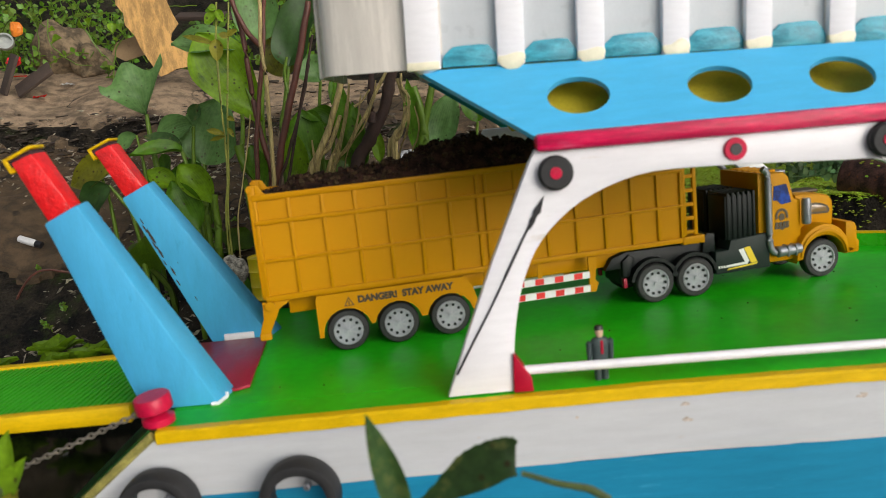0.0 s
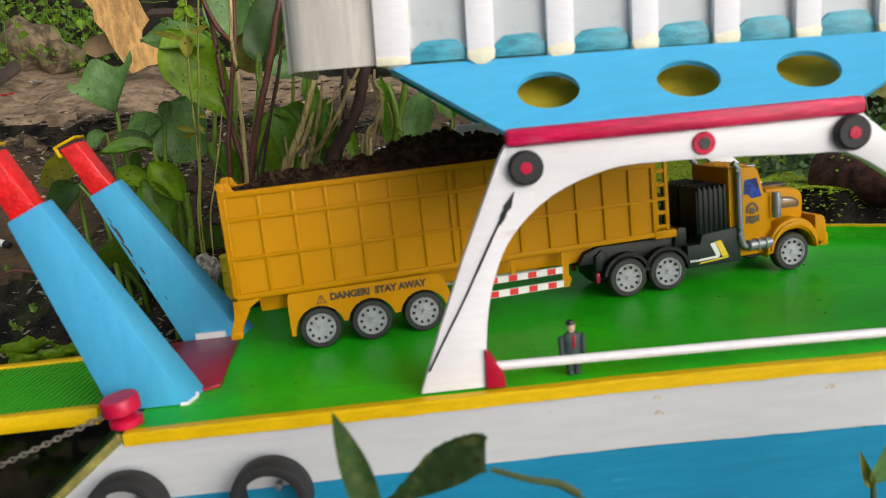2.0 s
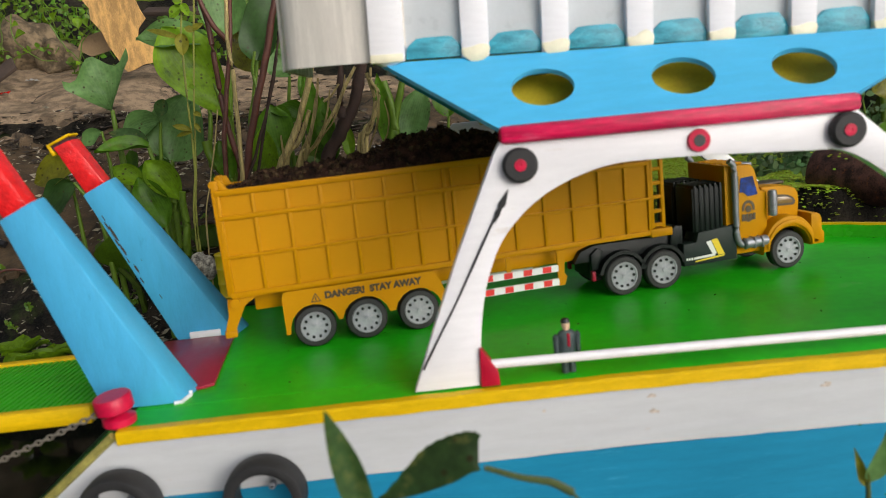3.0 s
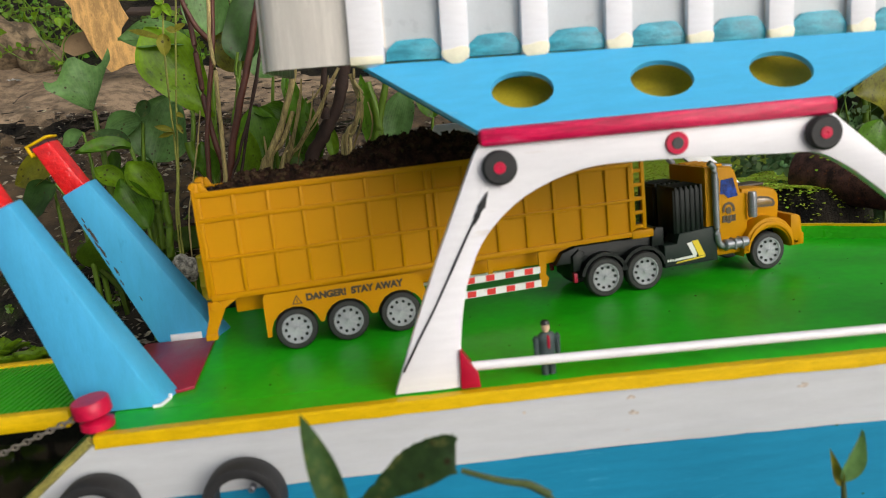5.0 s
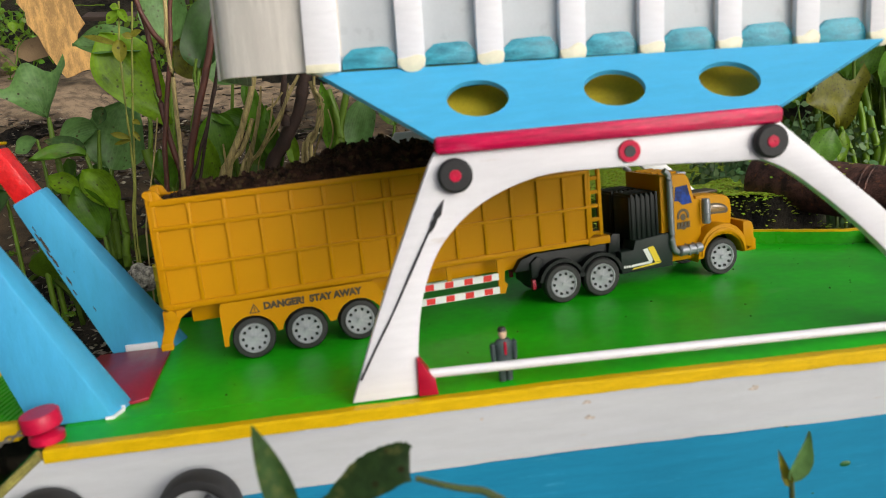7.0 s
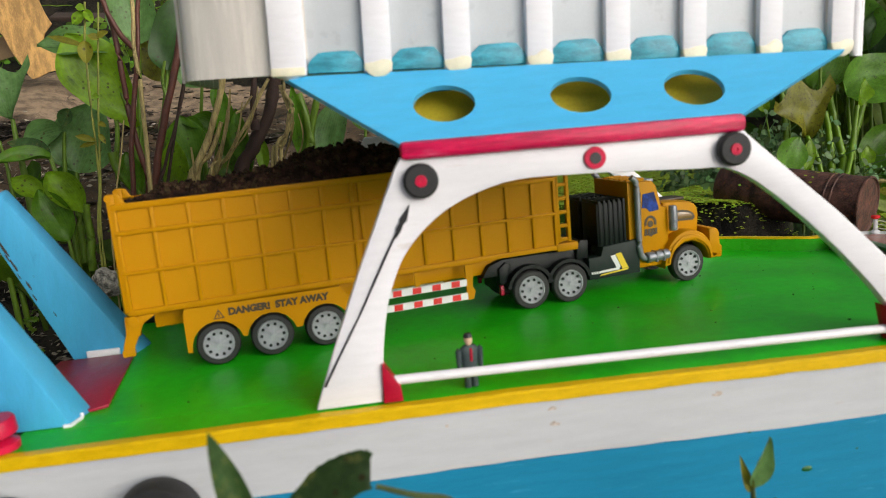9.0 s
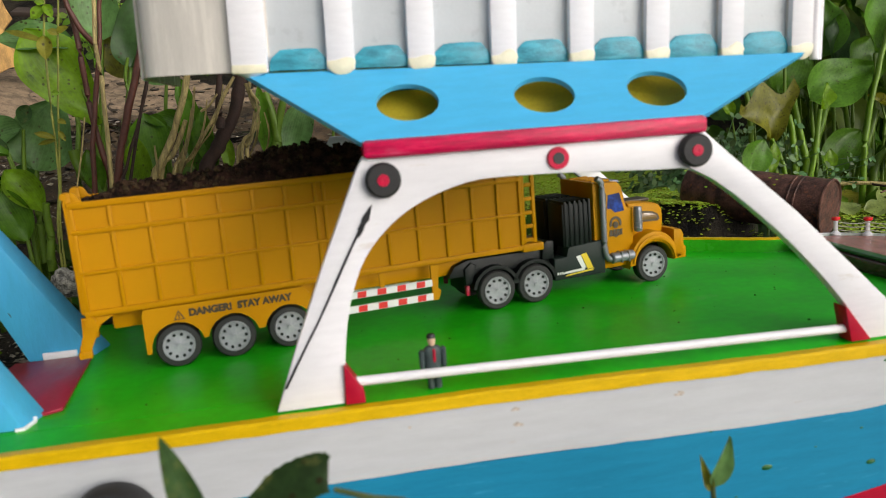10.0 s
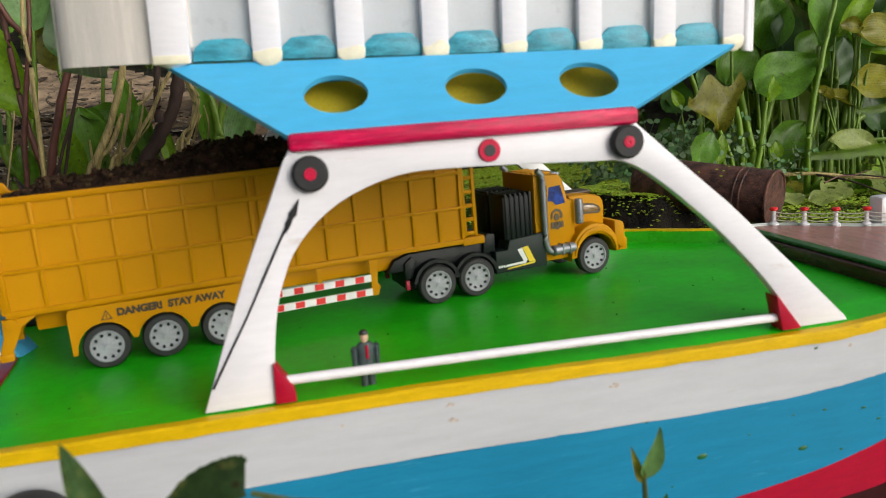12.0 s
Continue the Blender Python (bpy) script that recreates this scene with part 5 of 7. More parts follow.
part("bumper", slab(bump_shape, -0.0035, W + 0.0035, 0.0024), truck_yellow, truck, "yellow front bumper")

# soil in the trailer
bm = bmesh.new()
nu, nv = 120, 24
rows = []
for i in range(nu + 1):
    row = []
    for j in range(nv + 1):
        s, q = i / nu, j / nv
        u, v = R0 + 0.002 + s * (R1 - R0 - 0.006), 0.005 + q * (W - 0.010)
        edge = min(1.0, 6 * min(q, 1 - q)) * min(1.0, 9 * s, 14 * (1 - s))
        crest = 0.0135 + 0.019 * math.exp(-((s - 0.5) / 0.15) ** 2) + 0.007 * math.exp(-((s - 0.8) / 0.2) ** 2)
        lump = 0.0055 * noise.noise(Vector((u * 55, v * 55, 1))) + 0.0035 * noise.noise(Vector((u * 140, v * 140, 5))) + 0.002 * noise.noise(Vector((u * 330, v * 330, 8)))
        z = Z1 - 0.007 + edge * (crest + lump) + 0.3 * lump
        row.append(bm.verts.new((u, v, z)))
    rows.append(row)
for a, b in zip(rows, rows[1:]):
    for j in range(nv):
        bm.faces.new((a[j], b[j], b[j + 1], a[j + 1]))
rng = random.Random(4)
seeds = [v.co.copy() for row in rows[2:-2] for v in row[1:-1]]
for _ in range(2400):
    c = rng.choice(seeds)
    r = rng.choice((0.0009, 0.0012, 0.0016, 0.0022, 0.003))
    made = bmesh.ops.create_icosphere(bm, subdivisions=1, radius=r, matrix=Matrix.Translation(c + Vector((0, 0, r * 0.5))))["verts"]
    for v in made:
        v.co += Vector((rng.uniform(-1, 1), rng.uniform(-1, 1), rng.uniform(-1, 1))) * r * 0.35
solid("soil_heap", bm, soil, "heap of dark crumbly soil loaded in the toy trailer", "soil", kind="stuff", m=TRUCK)

# ---- small things on the deck ----
def barrel(x, y, mat, label, steel=False):
    prof = [(0.0, 0.0), (0.0215, 0.0), (0.0222, 0.001), (0.0215, 0.002), (0.0215, 0.0165), (0.0224, 0.0185), (0.0215, 0.0205), (0.0215, 0.0365), (0.0224, 0.0385), (0.0215, 0.0405), (0.0215, 0.0555), (0.0222, 0.0565), (0.0215, 0.0578), (0.0203, 0.0575), (0.0200, 0.0560), (0.0, 0.0560)]
    prof = [(r * 0.86, h * 0.93) for r, h in prof]
    b = thing("barrel", pose(x, y, 0.0085), label, "barrel", "toy barrels on the tray")
    part("drum", lathe(prof, 36), mat, b)
    part("lid_plug", lathe([(0.0, 0.0), (0.003, 0.0), (0.003, 0.0012), (0.0, 0.0012)], 12), mat, b).location = (0.010, -0.004, 0.052)
    return b


b = barrel(-0.2265, 0.369, barrel_yellow, "yellow toy oil barrel standing on a black tray")
part("dot", lathe([(0.0, 0.0), (0.0033, 0.0), (0.0033, 0.0006), (0.0, 0.0006)], 14, facing), decal_white, b, "white round sticker").location = (0.004, -0.0183, 0.0085)
barrel(-0.1835, 0.366, barrel_steel, "bare steel toy oil barrel standing on a black tray")
barrel(-0.1435, 0.363, barrel_red, "red toy oil barrel standing on a black tray")
solid("tray", box(-0.256, -0.112, 0.338, 0.3805, 0.0, 0.0085, 0.0015), black_paint, "black painted wooden tray on the deck", "tray")

# a toy figure in a suit, kept plain
bm = bmesh.new()
def figure_part(profile, m, slot):
    start = len(bm.faces)
    bm_lathe(bm, profile, 14, m)
    bm.faces.ensure_lookup_table()
    for f in list(bm.faces)[start:]:
        f.material_index = slot
flat = Matrix.Diagonal((1, 0.6, 1, 1))
figure_part([(0.0, 0.0), (0.0028, 0.0), (0.0030, 0.014), (0.0, 0.0145)], Matrix.Translation((-0.0028, 0, 0)), 0)
figure_part([(0.0, 0.0), (0.0028, 0.0), (0.0030, 0.014), (0.0, 0.0145)], Matrix.Translation((0.0030, 0, 0)), 0)
figure_part([(0.0, 0.011), (0.0064, 0.0115), (0.0066, 0.018), (0.0070, 0.026), (0.0078, 0.0305), (0.0050, 0.0335), (0.0, 0.0345)], flat, 0)
figure_part([(0.0, 0.0125), (0.0017, 0.013), (0.0022, 0.022), (0.0024, 0.030), (0.0, 0.0325)], Matrix.Translation((-0.0088, 0, 0)), 0)
figure_part([(0.0, 0.0125), (0.0017, 0.013), (0.0022, 0.022), (0.0024, 0.030), (0.0, 0.0325)], Matrix.Translation((0.0088, 0, 0)), 0)
figure_part([(0.0, 0.0095), (0.0016, 0.0105), (0.0015, 0.013), (0.0, 0.0135)], Matrix.Translation((0.0092, 0, 0)), 1)
figure_part([(0.0, 0.033), (0.0020, 0.0335), (0.0032, 0.0365), (0.0033, 0.0395), (0.0, 0.042)], Matrix.Identity(4), 1)
figure_part([(0.0034, 0.0395), (0.0036, 0.041), (0.0026, 0.0428), (0.0, 0.0436)], Matrix.Translation((0, 0.0004, 0)), 2)
figure_part([(0.0, 0.021), (0.0011, 0.022), (0.0012, 0.0315), (0.0, 0.0325)], Matrix.Translation((0, -0.0040, 0)), 3)
me = finish(bm, "toy_figure")
for mt in (suit_cloth, skin_paint, black_paint, red_paint):
    me.materials.append(mt)
solid("toy_figure", me, suit_cloth, "plain toy figure in a dark grey suit on the deck", "toy figure", m=pose(0.1195, 0.0095, 0.0005, 0, 0, 12) @ Matrix.Scale(1.0, 4))


# ---- plants ----
def bm_leaf(bm, base, tip, width, tilt, cup, normal_hint, uv, nl=14, nw=8, fan=False):
    """A broad rounded leaf blade from base to tip, cupped and slightly waved."""
    base, tip = Vector(base), Vector(tip)
    axis = tip - base
    length = axis.length
    axis.normalize()
    side = axis.cross(Vector(normal_hint))
    side.normalize()
    normal = side.cross(axis)
    seed = Vector((base.x * 13.7, base.z * 9.1, base.y * 5.3))
    rows = []
    for i in range(nl + 1):
        s = i / nl
        w = 1.12 * width / 2 * (math.sin(math.pi * min(1.0, s ** 0.66 * 0.985 + 0.012)) ** 0.8) * (1 - 0.36 * s * s * s) * (1 + 0.10 * noise.noise(seed + Vector((s * 3, 0, 0))))
        if fan:
            w = width / 2 * (0.10 + 0.90 * s ** 0.75)
        row = []
        for j in range(nw + 1):
            r = 2 * j / nw - 1
            reach = s if not fan else s * (0.84 + 0.16 * math.cos(4.7 * r + 0.5))
            lift = cup * width * (r * r) * (0.4 + 0.6 * math.sin(math.pi * s)) + 0.10 * width * noise.noise(seed + Vector((s * 3, r * 1.6, 3))) - 0.012 * width * math.exp(-(r / 0.12) ** 2)
            bend = tilt * length * (s * s) * 0.5
            row.append(bm.verts.new(base + axis * (reach * length) + side * (r * w) + normal * (lift - bend)))
        rows.append(row)
    for i in range(nl):
        for j in range(nw):
            f = bm.faces.new((rows[i][j], rows[i][j + 1], rows[i + 1][j + 1], rows[i + 1][j]))
            for loop, (a, b) in zip(f.loops, ((i, j), (i, j + 1), (i + 1, j + 1), (i + 1, j))):
                loop[uv].uv = (b / nw, a / nl)
    return bm


def blade(bm, uv, base, tip, width, face, peak=0.45, cup=0.2, curl=0.15, fan=False, nl=20, nw=12):
    """A broad leaf blade from base to tip, widest at peak of its length, cupped along the midrib and curling over towards the tip."""
    base, tip = Vector(base), Vector(tip)
    axis = tip - base
    length = axis.length
    axis.normalize()
    side = axis.cross(Vector(face)).normalized()
    normal = side.cross(axis)
    seed = Vector((base.x * 13.7, base.z * 9.1, base.y * 5.3))
    k = math.log(0.5) / math.log(peak)
    rows = []
    for i in range(nl + 1):
        s = i / nl
        w = width / 2 * math.sin(math.pi * min(0.995, 0.012 + 0.983 * s ** k)) ** (0.62 if s < peak else 0.85)
        w *= 1 + 0.10 * noise.noise(seed + Vector((s * 2.5, 0, 0)))
        if fan:
            w = width / 2 * (0.05 + 0.95 * min(1.0, s * 1.3)) 
        row = []
        for j in range(nw + 1):
            r = 2 * j / nw - 1
            reach = s * (0.86 + 0.14 * math.cos(4.9 * r + 0.6) - 0.10 * max(0.0, -r)) if fan else s
            edge = 0.055 * math.sin(9 * s + 5 * seed.x + (2 if r > 0 else 0)) * abs(r) ** 3
            lift = cup * width * (abs(r) ** 1.6 * 0.9 - 0.05 * math.exp(-(r / 0.10) ** 2)) * (0.35 + 0.65 * math.sin(math.pi * min(1.0, s + 0.1)))
            lift += width * (edge + 0.085 * noise.noise(seed + Vector((s * 2.6, r * 1.5, 3))))
            row.append(bm.verts.new(base + axis * (reach * length * (1 - 0.12 * abs(curl) * s)) + side * (r * w * (1 - 0.25 * cup * abs(r))) + normal * (lift - curl * length * s * s * 0.6)))
        rows.append(row)
    for i in range(nl):
        for j in range(nw):
            f = bm.faces.new((rows[i][j], rows[i][j + 1], rows[i + 1][j + 1], rows[i + 1][j]))
            for loop, (a, b) in zip(f.loops, ((i, j), (i, j + 1), (i + 1, j + 1), (i + 1, j))):
                loop[uv].uv = (b / nw, a / nl)
    return bm


def petiole_line(foot, base):
    f, b = Vector(foot), Vector(base)
    side = Vector((noise.noise(f * 7), noise.noise(b * 9), 0)) * 0.02
    ground = max(WATER, bank_height(f.x + side.x, f.y)) - 0.012
    root = Vector((f.x + side.x, f.y + side.y, min(f.z, ground)))
    pts = [root, f + side * 0.6, f.lerp(b, 0.55) + side * 0.5, b] if (root - f).length > 0.01 else [f, f.lerp(b, 0.5) + side, b]
    return curve_points(pts, 4)


def water_plant(foot, base, tip, width, mat, peak, cup, curl, face, fan=False):
    """One water hyacinth: a fleshy stalk from its foot, and its leaf."""
    plant = thing("water_hyacinth", pose(*foot), "water hyacinth with " + LEAF_WORDS[mat.name] + " leaf on fleshy stalk", "water plant", "water hyacinths")
    o = Vector(foot)
    line = [p - o for p in petiole_line(foot, base)]
    r = 0.0022 + 0.024 * width
    part("stalk", tube(line, [r * (1.35 - 0.65 * i / (len(line) - 1)) for i in range(len(line))], 10), stem_green, plant, "fleshy green stalk")
    bm = bmesh.new()
    uv = bm.loops.layers.uv.new("UVMap")
    blade(bm, uv, Vector(base) - o, Vector(tip) - o, width, face, peak, cup, curl, fan)
    part("leaf", bm, mat, plant)
    return plant


LEAF_WORDS = {"green_leaf": "broad glossy green", "blue_green_leaf": "broad blue-green", "bright_green_leaf": "bright green", "fresh_green_leaf": "large smooth fresh green", "ageing_leaf": "torn olive brown",
              "yellow_leaf": "yellowing", "dark_leaf": "dark green", "dark_mottled_leaf": "dark mottled", "pale_leaf": "pale wilting"}
STALK_WORDS = {"red_brown_stem": "reddish brown bare plant stalk growing on the bank", "dark_rotten_stem": "dark rotten plant stalk on the bank", "straw_stem": "dry straw-coloured plant stalk on the bank",
               "green_stem": "green plant stalk growing on the bank", "fresh_green_stem": "thick fresh green stalk of water hyacinth", "yellow_green_stem": "thin yellowish green weed stalk"}


def stalk(points, r, mat, rooted=True):
    """A bare stalk along points, from its top down into the ground."""
    pts = [Vector(p) for p in points]
    low = pts[-1]
    ground = max(WATER, bank_height(low.x, low.y)) - 0.012
    if rooted and low.z > ground + 0.005:
        d = (low - pts[-2]).normalized()
        pts.append(Vector((low.x + d.x * 0.03, low.y, ground)))
    line = curve_points(pts, 6)
    n = len(line) - 1
    bent = [p + Vector((noise.noise(p * 22), noise.noise(p * 19 + Vector((5, 0, 0))), 0)) * min(r * 0.8, 0.003) for p in line]
    dry = mat.name in ("straw_stem", "dark_rotten_stem")
    rad = [r * (0.82 + 0.3 * i / n) * (1 + (0.28 if dry else 0.10) * noise.noise(p * 70)) * (1.10 if dry and i % 7 == 3 else 1.0) for i, p in enumerate(bent)]
    return solid("plant_stalk", tube(bent, rad, 10), mat, STALK_WORDS[mat.name], "plant stalk", "bare stalks")


water_plant((-0.528, 0.86, 0.16), (-0.533, 0.86, 0.262), (-0.553, 0.86, 0.363), 0.127, leaf_blue, 0.6, 0.18, 0.1, (0.15, -1, 0.1), fan=True)
water_plant((-0.425, 0.8, 0.074), (-0.421, 0.8, 0.164), (-0.379, 0.8, 0.28), 0.125, leaf_blue, 0.42, 0.16, 0.25, (-0.1, -1, 0.25))
water_plant((-0.434, 0.79, 0.126), (-0.427, 0.79, 0.231), (-0.508, 0.79, 0.214), 0.061, leaf_blue, 0.45, 0.3, 0.2, (0.1, -1, 0.6))
water_plant((-0.315, 0.74, 0.119), (-0.297, 0.74, 0.227), (-0.375, 0.72, 0.378), 0.103, leaf_light, 0.64, 0.16, -0.1, (0.35, -1, -0.15))
water_plant((-0.3, 0.735, 0.211), (-0.316, 0.735, 0.348), (-0.416, 0.705, 0.373), 0.062, leaf_blue, 0.5, 0.35, 0.3, (-0.1, -1, 0.7))
water_plant((-0.272, 0.82, 0.196), (-0.259, 0.82, 0.3), (-0.28, 0.82, 0.384), 0.065, leaf_brown, 0.45, 0.15, 0.1, (0.1, -1, 0.3))
water_plant((-0.269, 0.78, 0.178), (-0.244, 0.78, 0.315), (-0.19, 0.78, 0.452), 0.083, leaf_dark, 0.4, 0.25, 0.2, (-0.3, -1, 0.1))
water_plant((-0.307, 0.8, 0.2), (-0.288, 0.8, 0.362), (-0.296, 0.8, 0.47), 0.087, leaf_blue, 0.45, 0.2, 0.1, (0.1, -1, 0.3))
water_plant((-0.219, 0.72, 0.053), (-0.213, 0.72, 0.133), (-0.222, 0.72, 0.241), 0.067, leaf_green, 0.62, 0.25, 0.1, (0.2, -1, 0.1))
water_plant((-0.209, 0.73, 0.108), (-0.193, 0.73, 0.214), (-0.23, 0.73, 0.235), 0.025, leaf_green, 0.5, 0.4, 0.2, (0, -1, 1.2))
water_plant((-0.245, 0.7, 0.031), (-0.236, 0.7, 0.1), (-0.232, 0.7, 0.207), 0.050, leaf_light, 0.5, 0.15, -0.1, (-0.2, -1, 0.1))
water_plant((-0.162, 0.76, 0.05), (-0.154, 0.76, 0.128), (-0.168, 0.76, 0.291), 0.041, leaf_green, 0.5, 0.3, -0.1, (0.4, -1, 0.1))
water_plant((-0.137, 0.74, 0.05), (-0.128, 0.74, 0.136), (-0.141, 0.74, 0.245), 0.039, leaf_green, 0.45, 0.3, 0.15, (-0.3, -1, 0.2))
water_plant((-0.204, 0.8, 0.17), (-0.197, 0.8, 0.285), (-0.223, 0.8, 0.333), 0.059, leaf_blue, 0.5, 0.2, 0.1, (0.1, -1, 0.3))
water_plant((-0.41, 0.7, 0.115), (-0.423, 0.7, 0.191), (-0.488, 0.65, 0.205), 0.040, leaf_green, 0.5, 0.4, 0.3, (0, -0.8, 1))
water_plant((-0.412, 0.72, 0.113), (-0.429, 0.72, 0.196), (-0.491, 0.72, 0.23), 0.034, leaf_torn, 0.5, 0.3, 0.3, (0.2, -0.8, 0.8))
water_plant((-0.38, 0.68, 0.04), (-0.38, 0.68, 0.105), (-0.425, 0.68, 0.175), 0.058, leaf_light, 0.55, 0.42, 0.2, (0.25, -1, 0.45))
water_plant((-0.428, 0.67, 0.057), (-0.431, 0.67, 0.134), (-0.474, 0.67, 0.172), 0.039, leaf_light, 0.5, 0.35, 0.25, (0.1, -1, 0.7))
water_plant((-0.401, 0.66, 0.01), (-0.402, 0.66, 0.066), (-0.434, 0.66, 0.151), 0.060, leaf_green, 0.5, 0.3, 0.2, (0.3, -1, 0.1))
water_plant((-0.526, 0.72, 0.097), (-0.547, 0.72, 0.182), (-0.634, 0.72, 0.156), 0.062, leaf_brown, 0.45, 0.25, 0.25, (0.1, -1, 0.5))
water_plant((-0.529, 0.7, 0.082), (-0.552, 0.7, 0.149), (-0.616, 0.7, 0.099), 0.058, leaf_dark, 0.45, 0.25, 0.2, (0.1, -1, 0.5))
water_plant((-0.578, 0.74, 0.11), (-0.584, 0.74, 0.175), (-0.611, 0.74, 0.185), 0.026, leaf_light, 0.5, 0.3, 0.2, (0.1, -1, 0.6))
water_plant((-0.512, 0.75, 0.139), (-0.513, 0.75, 0.226), (-0.552, 0.75, 0.208), 0.031, leaf_blue, 0.5, 0.25, 0.1, (0.1, -1, 0.4))
water_plant((-0.015, 0.76, 0.082), (-0.004, 0.76, 0.155), (0.029, 0.76, 0.246), 0.062, leaf_blue, 0.45, 0.2, 0.2, (-0.2, -1, 0.15))
water_plant((-0.048, 0.72, 0.08), (-0.042, 0.72, 0.149), (-0.048, 0.72, 0.272), 0.034, leaf_green, 0.5, 0.35, -0.15, (0.5, -1, 0.1))
water_plant((-0.133, 0.74, 0.077), (-0.127, 0.74, 0.142), (-0.154, 0.74, 0.232), 0.035, leaf_green, 0.5, 0.3, 0.15, (0.2, -1, 0.1))
water_plant((-0.155, 0.78, 0.113), (-0.152, 0.78, 0.208), (-0.174, 0.78, 0.293), 0.038, leaf_green, 0.5, 0.3, 0.1, (-0.3, -1, 0.2))
water_plant((-0.188, 0.78, 0.116), (-0.18, 0.78, 0.203), (-0.226, 0.78, 0.238), 0.052, leaf_green, 0.5, 0.35, 0.2, (0.1, -1, 0.8))
water_plant((-0.107, 0.7, 0.088), (-0.1, 0.7, 0.142), (-0.1, 0.7, 0.196), 0.024, leaf_light, 0.5, 0.3, 0.1, (0.1, -1, 0.3))
water_plant((-0.015, 0.78, 0.089), (-0.007, 0.78, 0.159), (-0.027, 0.78, 0.176), 0.022, leaf_light, 0.5, 0.3, 0.2, (0, -0.7, 1))
water_plant((0.06, 0.8, 0.09), (0.069, 0.8, 0.188), (0.058, 0.8, 0.266), 0.050, leaf_green, 0.45, 0.2, 0.2, (0.1, -1, 0.3))
water_plant((-0.295, 0.66, 0.056), (-0.287, 0.66, 0.131), (-0.298, 0.66, 0.193), 0.037, leaf_green, 0.5, 0.3, 0.1, (0.2, -1, 0.1))
stalk(((-0.295, 0.66, 0.416), (-0.288, 0.66, 0.369), (-0.284, 0.66, 0.302), (-0.282, 0.66, 0.238), (-0.272, 0.66, 0.162), (-0.281, 0.66, 0.042)), 0.0045, stem_red)
stalk(((-0.289, 0.645, 0.397), (-0.276, 0.645, 0.365), (-0.257, 0.645, 0.339)), 0.0040, stem_red, False)
stalk(((-0.241, 0.65, 0.41), (-0.258, 0.65, 0.319), (-0.277, 0.65, 0.233), (-0.292, 0.65, 0.134), (-0.303, 0.65, 0.037)), 0.0039, stem_red)
stalk(((-0.171, 0.62, 0.393), (-0.178, 0.62, 0.366), (-0.213, 0.62, 0.264), (-0.248, 0.62, 0.158), (-0.281, 0.62, 0.049)), 0.0056, stem_red)
stalk(((-0.174, 0.64, 0.347), (-0.201, 0.64, 0.259), (-0.237, 0.64, 0.147), (-0.264, 0.64, 0.043)), 0.0025, stem_dark)
stalk(((-0.238, 0.6, 0.402), (-0.245, 0.6, 0.323), (-0.245, 0.6, 0.259), (-0.252, 0.6, 0.152), (-0.264, 0.6, 0.05)), 0.0033, stem_straw)
stalk(((-0.301, 0.6, 0.403), (-0.312, 0.6, 0.33), (-0.318, 0.6, 0.23), (-0.324, 0.6, 0.151), (-0.339, 0.6, 0.05)), 0.0018, stem_yellow)
stalk(((-0.283, 0.6, 0.401), (-0.305, 0.6, 0.269), (-0.321, 0.6, 0.159), (-0.335, 0.6, 0.05)), 0.0016, stem_yellow)
stalk(((-0.278, 0.61, 0.238), (-0.292, 0.61, 0.181), (-0.307, 0.61, 0.131), (-0.325, 0.61, 0.047)), 0.0013, stem_straw)
stalk(((-0.294, 0.68, 0.123), (-0.318, 0.68, 0.166), (-0.324, 0.68, 0.193)), 0.0071, stem_green, False)
stalk(((-0.315, 0.7, 0.241), (-0.323, 0.7, 0.179), (-0.324, 0.7, 0.11)), 0.0043, stem_green)
stalk(((-0.366, 0.66, 0.119), (-0.369, 0.66, 0.07), (-0.374, 0.66, 0.016)), 0.0062, stem_green)
stalk(((-0.134, 0.645, 0.29), (-0.172, 0.645, 0.197), (-0.208, 0.645, 0.131), (-0.231, 0.645, 0.055)), 0.0058, stem_straw)
stalk(((-0.149, 0.65, 0.223), (-0.17, 0.65, 0.178), (-0.197, 0.65, 0.121)), 0.0041, stem_straw)
stalk(((-0.07, 0.64, 0.28), (-0.103, 0.64, 0.227), (-0.147, 0.64, 0.168), (-0.175, 0.64, 0.128)), 0.0031, stem_straw)
stalk(((-0.046, 0.63, 0.276), (-0.047, 0.63, 0.256), (-0.038, 0.63, 0.234), (-0.053, 0.63, 0.198), (-0.073, 0.63, 0.145)), 0.0026, stem_straw)
stalk(((-0.053, 0.635, 0.269), (-0.045, 0.635, 0.226), (-0.059, 0.635, 0.181), (-0.079, 0.635, 0.145)), 0.0035, stem_straw)
stalk(((-0.062, 0.7, 0.289), (-0.084, 0.7, 0.226), (-0.113, 0.7, 0.178), (-0.144, 0.7, 0.11)), 0.0112, stem_dark)
stalk(((-0.091, 0.68, 0.299), (-0.1, 0.68, 0.253), (-0.103, 0.68, 0.206)), 0.0058, stem_dark, False)
stalk(((-0.099, 0.66, 0.258), (-0.114, 0.66, 0.241), (-0.127, 0.66, 0.234)), 0.0018, stem_straw, False)
stalk(((-0.002, 0.72, 0.254), (-0.022, 0.72, 0.188), (-0.038, 0.72, 0.107)), 0.0071, stem_green)
stalk(((-0.034, 0.72, 0.257), (-0.023, 0.72, 0.198), (-0.025, 0.72, 0.106)), 0.0080, stem_green)
stalk(((-0.045, 0.7, 0.213), (-0.074, 0.7, 0.14)), 0.0033, stem_straw)
stalk(((-0.182, 0.62, 0.303), (-0.202, 0.62, 0.24), (-0.232, 0.62, 0.169), (-0.257, 0.62, 0.096)), 0.0024, stem_dark)
